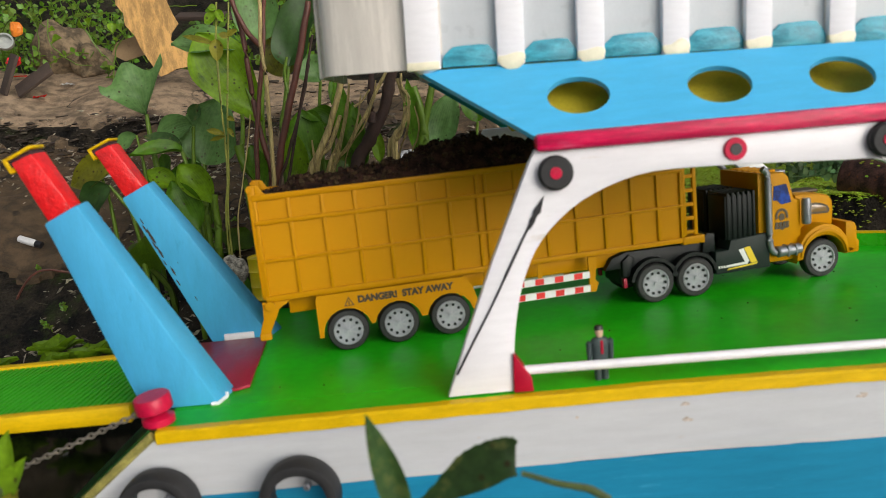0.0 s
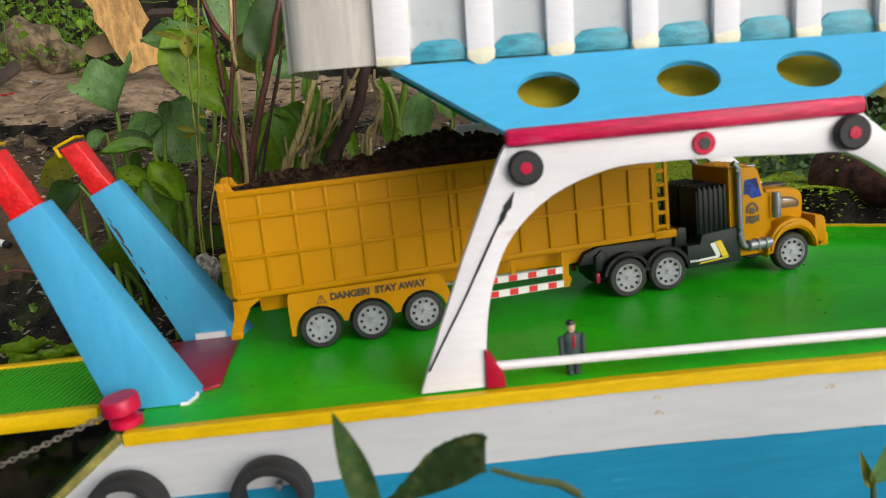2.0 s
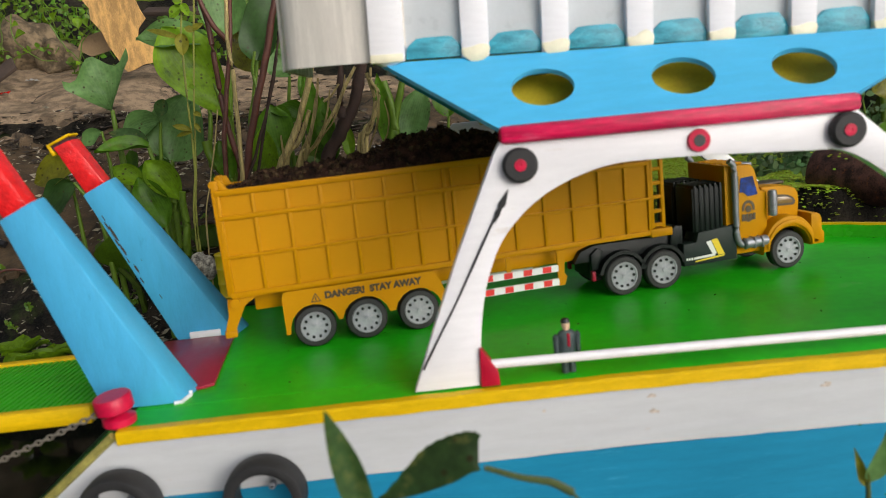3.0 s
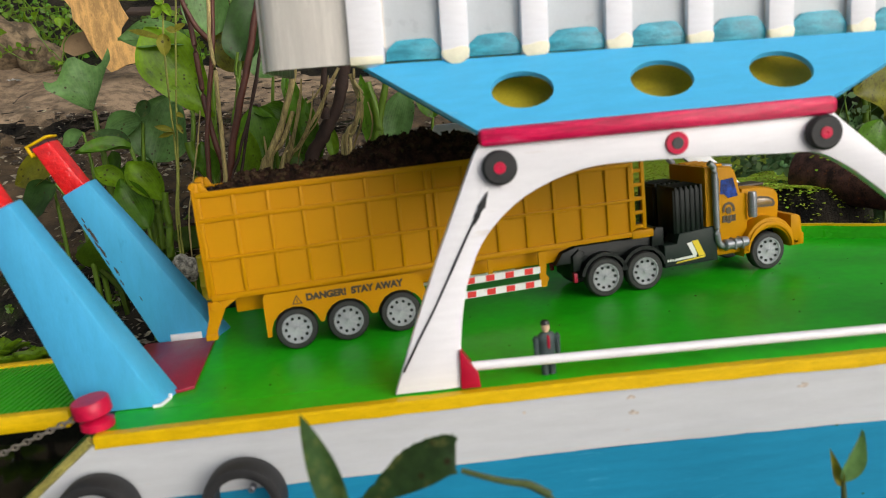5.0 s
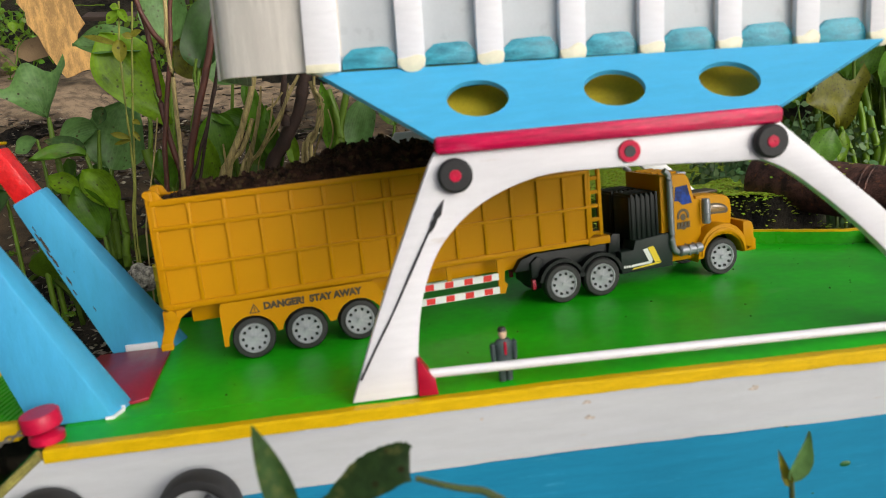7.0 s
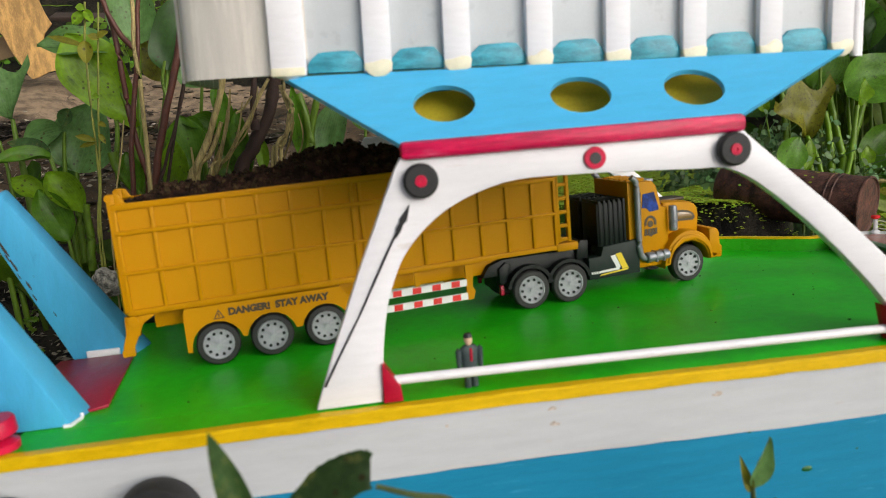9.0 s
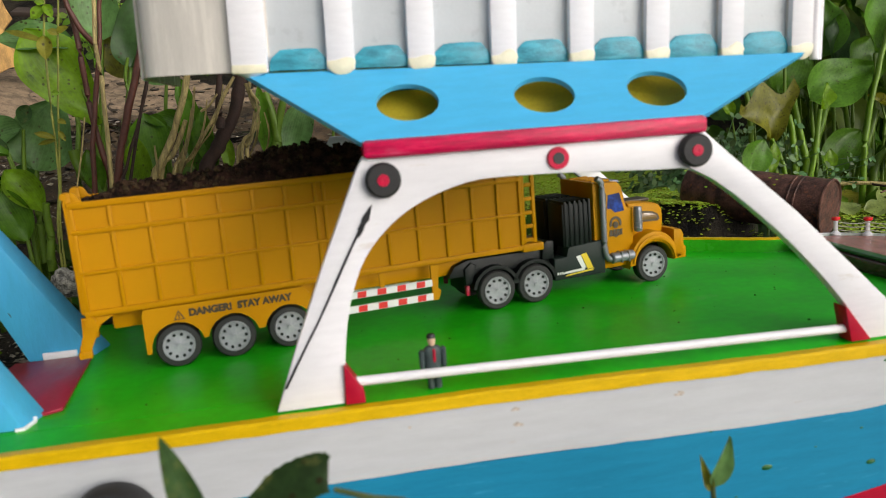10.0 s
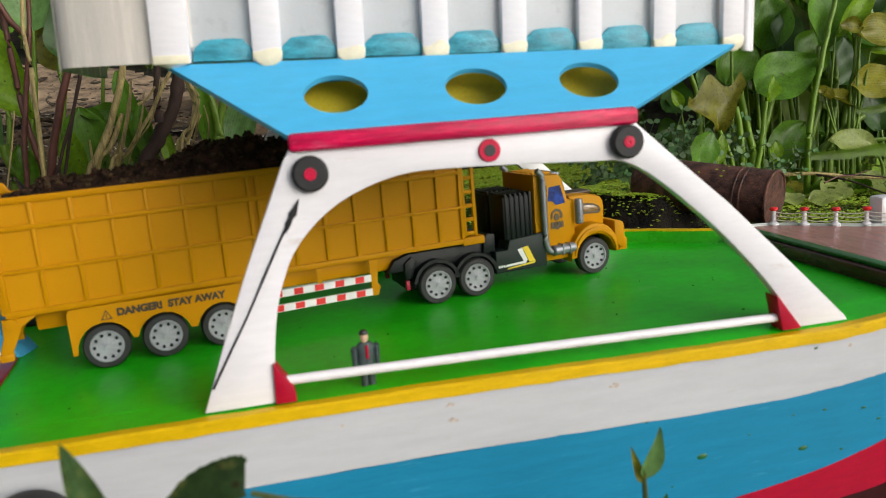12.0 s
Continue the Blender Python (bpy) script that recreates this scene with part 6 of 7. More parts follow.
stalk(((-0.237, 0.74, 0.327), (-0.245, 0.74, 0.297), (-0.242, 0.74, 0.257), (-0.255, 0.74, 0.209)), 0.0030, stem_green)
water_plant((1.464, 1.5, -0.07), (1.442, 1.5, 0.139), (1.608, 1.45, 0.235), 0.161, leaf_fresh, 0.42, 0.22, 0.2, (-0.35, -1, 0.55))
water_plant((1.419, 1.44, -0.062), (1.432, 1.44, 0.115), (1.452, 1.44, 0.189), 0.054, leaf_light, 0.5, 0.4, 0.1, (0.3, -1, 0.1))
water_plant((1.291, 1.42, -0.064), (1.268, 1.42, 0.041), (1.253, 1.42, 0.21), 0.192, leaf_brown, 0.6, 0.14, 0.1, (0.1, -1, 0.2), fan=True)
water_plant((1.442, 1.62, -0.077), (1.416, 1.62, 0.169), (1.488, 1.62, 0.319), 0.147, leaf_green, 0.45, 0.2, 0.2, (-0.2, -1, 0.2))
water_plant((1.669, 1.55, -0.059), (1.68, 1.55, 0.26), (1.718, 1.55, 0.489), 0.188, leaf_fresh, 0.45, 0.25, 0.2, (0.2, -1, 0.2))
water_plant((1.673, 1.5, -0.023), (1.698, 1.5, 0.284), (1.821, 1.5, 0.444), 0.078, leaf_light, 0.5, 0.35, -0.2, (0.3, -1, 0.3))
water_plant((1.725, 1.46, -0.026), (1.737, 1.46, 0.288), (1.921, 1.46, 0.275), 0.120, leaf_yellow, 0.45, 0.25, 0.15, (-0.1, -1, 0.4))
water_plant((1.726, 1.45, -0.009), (1.744, 1.45, 0.302), (1.673, 1.45, 0.31), 0.054, leaf_brown, 0.5, 0.3, 0.1, (0.1, -1, 0.3))
water_plant((1.738, 1.46, -0.027), (1.784, 1.46, 0.23), (1.919, 1.46, 0.227), 0.051, leaf_light, 0.5, 0.3, 0.1, (-0.1, -1, 0.5))
water_plant((1.715, 1.46, -0.042), (1.722, 1.46, 0.14), (1.915, 1.46, 0.135), 0.119, leaf_yellow, 0.4, 0.28, 0.2, (-0.15, -1, 0.35))
water_plant((1.782, 1.4, -0.112), (1.761, 1.4, -0.05), (1.606, 1.4, -0.006), 0.100, leaf_pale, 0.5, 0.22, 0.1, (0.1, -1, 0.7))
water_plant((1.145, 1.36, -0.091), (1.152, 1.36, -0.048), (1.215, 1.36, 0.054), 0.092, leaf_fresh, 0.55, 0.2, 0.1, (0.1, -1, 0.3))
water_plant((1.235, 1.38, -0.087), (1.239, 1.38, -0.04), (1.257, 1.38, 0.043), 0.044, leaf_light, 0.5, 0.2, 0.1, (0.1, -1, 0.3))
water_plant((1.477, 1.52, -0.125), (1.496, 1.52, -0.072), (1.622, 1.52, 0.046), 0.124, leaf_green, 0.5, 0.22, 0.15, (-0.2, -1, 0.4))
water_plant((1.463, 1.46, -0.118), (1.466, 1.46, -0.061), (1.477, 1.46, 0.001), 0.051, leaf_light, 0.5, 0.3, 0.1, (0.1, -1, 0.3))
water_plant((1.668, 1.7, -0.086), (1.656, 1.7, 0.249), (1.685, 1.7, 0.397), 0.143, leaf_dark, 0.45, 0.2, 0.2, (0.2, -1, 0.2))
water_plant((1.609, 1.72, -0.082), (1.609, 1.72, 0.264), (1.645, 1.72, 0.454), 0.163, leaf_fresh, 0.45, 0.2, 0.2, (-0.2, -1, 0.2))
water_plant((1.702, 1.66, -0.105), (1.688, 1.66, 0.184), (1.767, 1.66, 0.318), 0.162, leaf_green, 0.45, 0.2, 0.2, (0.2, -1, 0.2))
water_plant((1.87, 1.7, -0.125), (1.864, 1.7, 0.136), (1.903, 1.7, 0.296), 0.171, leaf_dark, 0.45, 0.2, 0.2, (0.2, -1, 0.2))
water_plant((1.957, 1.7, -0.134), (1.944, 1.7, 0.328), (1.918, 1.7, 0.488), 0.195, leaf_dark, 0.45, 0.2, 0.2, (-0.2, -1, 0.2))
water_plant((1.958, 1.6, -0.145), (1.953, 1.6, -0.017), (1.907, 1.6, 0.13), 0.127, leaf_dark, 0.45, 0.2, 0.2, (-0.2, -1, 0.2))
water_plant((1.268, 1.6, -0.006), (1.252, 1.6, 0.115), (1.226, 1.6, 0.17), 0.040, leaf_light, 0.45, 0.3, 0.2, (-0.2, -1, 0.2))
water_plant((1.354, 1.65, -0.017), (1.347, 1.65, 0.158), (1.356, 1.65, 0.235), 0.060, leaf_blue, 0.45, 0.2, 0.2, (0.2, -1, 0.2))
water_plant((1.677, 1.46, -0.038), (1.655, 1.46, 0.1), (1.602, 1.46, 0.15), 0.042, leaf_brown, 0.5, 0.5, 0.4, (0.2, -1, 0.6))
water_plant((1.677, 1.46, -0.038), (1.632, 1.46, 0.118), (1.789, 1.46, 0.075), 0.049, leaf_brown, 0.4, 0.5, 0.4, (0, -1, 0.8))
water_plant((1.599, 1.52, -0.138), (1.608, 1.52, -0.086), (1.705, 1.52, -0.058), 0.065, leaf_dark, 0.5, 0.3, 0.2, (0, -1, 0.9))
water_plant((1.392, 1.55, -0.028), (1.391, 1.55, 0.329), (1.442, 1.55, 0.466), 0.130, leaf_blue, 0.45, 0.2, 0.2, (0.1, -1, 0.3))
stalk(((1.653, 1.44, 0.416), (1.64, 1.44, 0.347), (1.615, 1.44, 0.248), (1.593, 1.44, 0.155), (1.578, 1.44, 0.068), (1.568, 1.44, -0.021)), 0.0085, stem_fresh)
stalk(((1.555, 1.56, 0.205), (1.515, 1.56, 0.060), (1.470, 1.56, -0.110)), 0.0128, stem_fresh)
stalk(((1.423, 1.43, 0.116), (1.413, 1.43, 0.029), (1.391, 1.43, -0.091)), 0.0080, stem_fresh)
stalk(((1.383, 1.5, 0.168), (1.401, 1.5, 0.077), (1.423, 1.5, -0.016), (1.43, 1.5, -0.101)), 0.0117, stem_fresh)
stalk(((1.346, 1.46, 0.106), (1.364, 1.46, 0.008), (1.37, 1.46, -0.091)), 0.0106, stem_fresh)
stalk(((1.265, 1.41, 0.048), (1.289, 1.41, -0.002), (1.31, 1.41, -0.081)), 0.0068, stem_fresh)
stalk(((1.664, 1.52, 0.096), (1.631, 1.52, -0.02), (1.609, 1.52, -0.121)), 0.0145, stem_green)
stalk(((1.616, 1.6, 0.136), (1.636, 1.6, 0.029), (1.651, 1.6, -0.096)), 0.0088, stem_green)
stalk(((1.757, 1.58, 0.244), (1.765, 1.58, 0.123), (1.752, 1.58, -0.034)), 0.0101, stem_green)
stalk(((1.843, 1.54, 0.4), (1.851, 1.54, 0.334)), 0.0081, stem_fresh, False)
stalk(((1.763, 1.5, 0.278), (1.773, 1.5, 0.204), (1.748, 1.5, 0.106), (1.732, 1.5, -0.011)), 0.0089, stem_green)
stalk(((1.286, 1.6, 0.212), (1.303, 1.6, 0.152), (1.316, 1.6, 0.007)), 0.0082, stem_green)
stalk(((1.784, 1.48, 0.044), (1.673, 1.48, -0.022), (1.639, 1.48, -0.061)), 0.0118, stem_green)


# bare plants in front of the hull, on the camera's bank
def weed_leaf(bm, uv, base, tip, width, tilt, cup, hint):
    bm_leaf(bm, base, tip, width, tilt, cup, hint, uv, 12, 6)


def near_weed(name, foot, leaves, stalks, mats, label):
    weed = thing(name, pose(*foot), label, "weed")
    o = Vector(foot)
    for k, (base, tip, width, tilt, cup, hint) in enumerate(leaves):
        bm = bmesh.new()
        uv = bm.loops.layers.uv.new("UVMap")
        weed_leaf(bm, uv, Vector(base) - o, Vector(tip) - o, width, tilt, cup, hint)
        part("leaf", bm, mats[k % len(mats)], weed)
    for pts, r in stalks:
        line = curve_points([Vector(p) - o for p in pts], 5)
        part("stalk", tube(line, [r * (1.2 - 0.5 * i / len(line)) for i in range(len(line))], 7), stem_dull, weed)
    return weed


strap = thing("bank_weed", pose(-0.02, -0.19, WATER), "dull green strap-like leaf growing in front of the hull", "weed")
bm = bmesh.new()
uv = bm.loops.layers.uv.new("UVMap")
blade(bm, uv, (0.003, 0, 0.158), (-0.0167, 0.003, 0.2415), 0.0170, (0.45, -1, 0.1), 0.52, 0.22, -0.06)
part("leaf", bm, leaf_torn, strap)
part("stalk", tube(curve_points([(0, 0, -0.01), (0.001, 0, 0.08), (0.003, 0, 0.16)], 5), 0.0026, 8), stem_dull, strap)
torn = near_weed("bank_weed", (0.104, -0.17, WATER), [],
          [(((0.104, -0.17, WATER), (0.106, -0.17, -0.06), (0.098, -0.17, -0.016), (0.088, -0.17, 0.001)), 0.0013), (((0.088, -0.17, 0.001), (0.078, -0.17, 0.008), (0.070, -0.17, 0.0105), (0.06, -0.17, 0.0135), (0.042, -0.17, 0.021)), 0.0021)], [leaf_dark], "torn broad leaf bending over in front of the hull")


def half_leaf(parent, o):
    """The torn half of a broad leaf: a midrib below, an arched upper edge and a ragged end at the stalk."""
    bm = bmesh.new()
    low = curve_points([(0.0400, -0.170, 0.0195), (0.034, -0.171, 0.0190), (0.025, -0.171, 0.0150), (0.010, -0.170, 0.0105), (-0.003, -0.169, 0.0080), (-0.018, -0.168, 0.0070)], 5)
    top = curve_points([(0.0420, -0.163, 0.0360), (0.0365, -0.162, 0.0388), (0.027, -0.162, 0.0378), (0.012, -0.162, 0.0325), (0.000, -0.164, 0.0225), (-0.015, -0.167, 0.0090)], 5)
    rows = []
    for i, (p, q) in enumerate(zip(low, top)):
        fray = 0.0012 * noise.noise(q * 420) + 0.0009 * (i % 2)
        rows.append([bm.verts.new(p.lerp(q, k / 7) + Vector((-0.003 * math.sin(math.pi * k / 7) if i == 0 else 0.0, 0.002 * math.sin(math.pi * k / 7), fray * k / 7))) for k in range(8)])
    for a, b in zip(rows, rows[1:]):
        for k in range(7):
            bm.faces.new((a[k], b[k], b[k + 1], a[k + 1]))
    for v in bm.verts:
        v.co -= o
    bm.loops.layers.uv.new("UVMap")
    bmesh.ops.solidify(bm, geom=bm.faces[:], thickness=0.0004)
    part("leaf", bm, leaf_torn, parent, "torn half of a dark green leaf")


half_leaf(torn, Vector((0.104, -0.17, WATER)))
near_weed("bank_weed", (0.289, -0.102, WATER), [((0.288, -0.102, -0.052), (0.3005, -0.104, -0.018), 0.0155, 0.1, 0.25, (0.3, -1, 0.1)), ((0.287, -0.102, -0.056), (0.279, -0.103, -0.028), 0.006, 0.1, 0.3, (-0.3, -1, 0.1)),
                                                ((0.290, -0.102, -0.085), (0.303, -0.106, -0.066), 0.012, 0.2, 0.25, (0.3, -1, 0.4)), ((0.289, -0.102, -0.09), (0.272, -0.106, -0.068), 0.010, 0.2, 0.25, (-0.2, -1, 0.4))],
          [(((0.290, -0.102, WATER), (0.289, -0.102, -0.09), (0.288, -0.102, -0.052)), 0.0022)], [leaf_blue, leaf_yellow, leaf_green], "young sprout with folded leaves in front of the hull")
near_weed("bank_weed", (-0.325, -0.05, WATER), [((-0.325, -0.05, -0.01), (-0.312, -0.05, 0.026), 0.02, 0.2, 0.2, (0.2, -1, 0.3)), ((-0.325, -0.05, -0.02), (-0.302, -0.055, 0.006), 0.016, 0.3, 0.2, (0.2, -1, 0.3)),
                                               ((-0.328, -0.05, -0.04), (-0.312, -0.055, -0.018), 0.022, 0.3, 0.2, (0.2, -1, 0.3)), ((-0.33, -0.05, -0.03), (-0.352, -0.05, 0.01), 0.02, 0.3, 0.2, (0.1, -1, 0.3))],
          [(((-0.33, -0.05, WATER), (-0.328, -0.05, -0.08), (-0.325, -0.05, -0.01)), 0.002)], [leaf_light, leaf_light, leaf_yellow], "bright green weed beside the mooring chain")

# ---- masses of smaller growth ----
def leaf_mass(name, count, region, size, height, mat, label, seed, category, keep=lambda x, y: True, stalks=True):
    """Many broad leaves on stalks, spread over a stretch of the plan."""
    rng = random.Random(seed)
    bm = bmesh.new()
    uv = bm.loops.layers.uv.new("UVMap")
    x0, x1, y0, y1 = region
    made = 0
    while made < count:
        x, y = rng.uniform(x0, x1), rng.uniform(y0, y1)
        if not keep(x, y):
            continue
        made += 1
        g = max(WATER, bank_height(x, y))
        h = rng.uniform(*height)
        base = Vector((x + rng.uniform(-0.04, 0.04), y + rng.uniform(-0.05, 0.03), g + h))
        ln = rng.uniform(*size)
        d = Vector((rng.uniform(-0.9, 0.9), rng.uniform(-0.7, 0.5), rng.uniform(-0.15, 1.0))).normalized()
        bm_leaf(bm, base, base + d * ln, ln * rng.uniform(0.75, 1.05), rng.uniform(0, 0.6), rng.uniform(0.05, 0.35), (rng.uniform(-0.5, 0.5), -1, rng.uniform(0.1, 0.9)), uv, 7, 4)
        if stalks:
            line = curve_points([(x, y, g - 0.02), (x + rng.uniform(-0.01, 0.01), y, g + h * 0.5), base], 2)
            bm_tube(bm, line, [0.004 + 0.03 * ln * (1 - 0.5 * i / len(line)) for i in range(len(line))], 5, cap=False)
    return solid(name, bm, mat, label, category, kind="stuff")


leaf_mass("hyacinth_thicket", 260, (0.9, 3.6, 1.75, 3.3), (0.09, 0.19), (0.02, 0.56), leaf_mix, "dense thicket of water hyacinth beyond the bow", 3, "water plants", lambda x, y: x > 0.10 + 0.60 * (y + 0.55) + 0.12 * noise.noise(Vector((x * 2, y * 2, 5))))
leaf_mass("low_rosettes", 260, (1.1, 2.8, 1.35, 2.3), (0.025, 0.06), (0.0, 0.015), leaf_mix, "low floating rosettes of rounded leaves", 5, "water plants", lambda x, y: x > 0.10 + 0.66 * (y + 0.55), stalks=False)
leaf_mass("hyacinth_clump", 26, (-0.62, 0.12, 0.72, 0.98), (0.04, 0.08), (0.0, 0.10), leaf_mix, "clump of water hyacinth behind the boat", 7, "water plants")
leaf_mass("far_undergrowth", 620, (-2.2, 4.6, 2.0, 4.4), (0.08, 0.22), (0.0, 0.6), leaf_mix, "dark undergrowth on the far bank", 11, "bushes", lambda x, y: y > 3.3 if x > 0.3 else y < 3.2, stalks=False)


# added backdrop of leaves, keeps bright sky out of the deck's reflections
leaf_mass("hedge", 900, (-5.0, 7.5, 4.6, 5.6), (0.25, 0.5), (0.0, 1.1), leaf_mix, "dark foliage added behind the pond to darken what the deck reflects", 13, "hedge", stalks=False)


def weed_mass(name, count, region, size, mat, label, seed, height):
    """Small-leaved weeds: short twigs with pairs of little leaves."""
    rng = random.Random(seed)
    bm = bmesh.new()
    x0, x1, y0, y1 = region
    for _ in range(count):
        x, y = rng.uniform(x0, x1), rng.uniform(y0, y1)
        g = max(WATER, bank_height(x, y))
        p = Vector((x, y, g))
        d = Vector((rng.uniform(-0.6, 0.6), rng.uniform(-0.8, 0.2), 1)).normalized()
        n = rng.randint(4, 9)
        step = rng.uniform(*height) / n
        pts = [p - Vector((0, 0, 0.01))]
        for k in range(n):
            d = (d + Vector((rng.uniform(-0.35, 0.35), rng.uniform(-0.35, 0.2), rng.uniform(-0.35, 0.05)))).normalized()
            p = p + d * step
            pts.append(p)
            for side in (-1, 1):
                ls = rng.uniform(*size)
                out = (d.cross(Vector((0, 1, 0.3))) * side + Vector((rng.uniform(-0.4, 0.4), rng.uniform(-0.6, 0.2), rng.uniform(-0.2, 0.6)))).normalized()
                wide = out.cross(Vector((rng.uniform(-0.4, 0.4), -1, 0.5))).normalized() * ls * 0.36
                q = [bm.verts.new(c) for c in (p, p + out * ls * 0.35 + wide, p + out * ls * 0.75 + wide * 0.7, p + out * ls, p + out * ls * 0.75 - wide * 0.7, p + out * ls * 0.35 - wide)]
                bm.faces.new(q)
        bm_tube(bm, pts, 0.0014, 4, cap=False)
    return solid(name, bm, mat, label, "weeds", kind="stuff")


weed_mass("bank_weeds", 130, (-1.5, -0.80, 1.45, 1.90), (0.008, 0.02), weed_mat, "tangled small-leaved weeds on the bank", 21, (0.08, 0.26))
weed_mass("bank_weeds", 110, (-0.6, 0.3, 1.55, 2.0), (0.012, 0.03), weed_mat, "tangled small-leaved weeds on the bank", 22, (0.06, 0.25))
weed_mass("moss_weeds", 60, (-1.0, 0.1, 0.68, 0.9), (0.004, 0.009), weed_mat, "tiny weeds on the wet edge of the bank", 23, (0.01, 0.05))

weed_mass("floating_fern", 400, (1.14, 1.42, 1.52, 1.95), (0.010, 0.030), fern_mat, "feathery blue-green floating fern beyond the bow", 24, (0.08, 0.30))

# duckweed
rng = random.Random(31)
verts, faces = [], []


def duckweed_cover(x, y):
    """Share of the water hidden by duckweed: a carpet past the bow, thin drifts towards the boat."""
    wob = 0.16 * noise.noise(Vector((x * 3.1, y * 3.1, 2))) + 0.06 * noise.noise(Vector((x * 11, y * 11, 6)))
    carpet = max(smoothstep(-0.06, 0.10, y - 1.98 + 0.75 * (x - 1.0) + wob), smoothstep(-0.05, 0.12, x - 1.22 + wob) * smoothstep(0.80, 1.05, y + wob - 0.12 * (x - 1.2)))
    drift = 0.10 * smoothstep(0.12, 0.3, noise.noise(Vector((x * 2.0, y * 6.0, 9))))
    return max(carpet * (0.9 if noise.noise(Vector((x * 7, y * 7, 13))) > -0.28 else 0.25), drift, 0.015)


while len(faces) < 80000:
    x, y = rng.uniform(0.1, 2.9), rng.uniform(0.30, 3.2)
    g = bank_height(x, y)
    if rng.random() > duckweed_cover(x, y) and g < WATER:
        continue
    if g > WATER + 0.12:
        continue
    z = max(WATER, g) + 0.0015
    r, a0 = rng.uniform(0.0018, 0.0036) * (0.75 + 0.35 * y), rng.uniform(0, 6)
    k = len(verts)
    for q in range(6):
        a = a0 + q * math.tau / 6
        verts.append((x + r * math.cos(a) * 1.4, y + r * math.sin(a), z + rng.uniform(0, 0.004)))
    faces.append(tuple(range(k, k + 6)))
for _ in range(15000):                                    # a thick mat washed up against the can
    x, y = rng.uniform(0.80, 1.22), rng.uniform(1.12, 1.66)
    g = bank_height(x, y)
    if g < -0.135 or noise.noise(Vector((x * 16, y * 16, 4))) < -0.22:
        continue
    r, a0 = rng.uniform(0.0020, 0.0040), rng.uniform(0, 6)
    k = len(verts)
    for q in range(6):
        a = a0 + q * math.tau / 6
        verts.append((x + r * math.cos(a) * 1.4, y + r * math.sin(a), g + 0.002 + rng.uniform(0, 0.005)))
    faces.append(tuple(range(k, k + 6)))
can_foot, can_far = Vector((1.165, 1.04, -0.087)), Vector((0.975, 1.31, -0.052))
can_axis = (can_far - can_foot).normalized()
can_side = can_axis.cross(Vector((0, 0, 1))).normalized()
can_up = can_side.cross(can_axis)
for _ in range(130):                                      # flecks washed onto the can
    h, a = rng.uniform(0.02, 0.33), rng.gauss(0.0, 0.5)
    h = h if rng.random() < 0.3 else rng.uniform(0.22, 0.33)
    out = can_up * math.cos(a) + can_side * math.sin(a)
    c = can_foot + can_axis * h + out * 0.0652
    u, w = can_axis, can_axis.cross(out)
    r, k, a0 = rng.uniform(0.0018, 0.0036), len(verts), rng.uniform(0, 6)
    for q in range(6):
        b = a0 + q * math.tau / 6
        verts.append(tuple(c + u * r * math.cos(b) * 1.3 + w * r * math.sin(b) * 0.8))
    faces.append(tuple(range(k, k + 6)))
me = bpy.data.meshes.new("duckweed")
me.from_pydata(verts, [], faces)
solid("duckweed", me, duckweed_mat, "bright green duckweed floating on the pond", "duckweed", kind="stuff")

# ---- things on the banks ----
can = thing("rusty_can", pose(1.165, 1.04, -0.087, 0, 0, 0), "rusty brown steel can lying among the floating plants", "can")
axis = -can_axis
turn = axis.to_track_quat("Z", "Y").to_matrix().to_4x4() @ Matrix.Scale(1.28, 4)
part("shell", lathe([(0.0, -0.262), (0.030, -0.261), (0.045, -0.258), (0.050, -0.250), (0.050, -0.10), (0.0498, -0.053), (0.050, 0.008), (0.047, 0.008), (0.0465, 0.0), (0.044, 0.0), (0.044, -0.02)], 48, turn), rusty_steel, can)
for h in (-0.050, -0.038):
    part("bead", lathe([(0.0496, h - 0.003), (0.0512, h - 0.001), (0.0512, h + 0.001), (0.0496, h + 0.003)], 48, turn), rusty_steel, can, "raised rusty bead")
part("lip", lathe([(0.0465, 0.006), (0.0500, 0.006), (0.0520, 0.0085), (0.0515, 0.011), (0.0485, 0.0115), (0.0465, 0.009)], 48, turn), rusty_steel, can, "rolled rusty lip")
part("can_end", lathe([(0.0, 0.004), (0.030, 0.0045), (0.034, 0.0055), (0.038, 0.0045), (0.0468, 0.0035), (0.0468, 0.001), (0.0, 0.001)], 48, turn), rusty_steel, can, "rusty end of the can")


def lump(name, centre, size, mat, label, category, seed, kind=""):
    bm = bmesh.new()
    bmesh.ops.create_icosphere(bm, subdivisions=4, radius=1.0)
    off = Vector((seed * 3.1, seed * 1.7, seed))
    for v in bm.verts:
        f = 1 + 0.28 * noise.noise(v.co * 1.3 + off) + 0.12 * noise.noise(v.co * 4 + off) + 0.04 * noise.noise(v.co * 11 + off)
        v.co = Vector((v.co.x * size[0], v.co.y * size[1], v.co.z * size[2])) * f
    return solid(name, bm, mat, label, category, kind=kind, m=Matrix.Translation(centre))


lump("stone", (-0.324, 0.565, 0.012), (0.019, 0.017, 0.020), pale_rock, "pale rough stone beside the deck edge", "stone", 2)
lump("stone", (-0.995, 1.52, 0.465), (0.075, 0.06, 0.075), boulder_mat, "brownish boulder half hidden by weeds", "stone", 5)
lump("stone", (-0.90, 1.50, 0.43), (0.05, 0.05, 0.05), boulder_mat, "brownish boulder half hidden by weeds", "stone", 8)

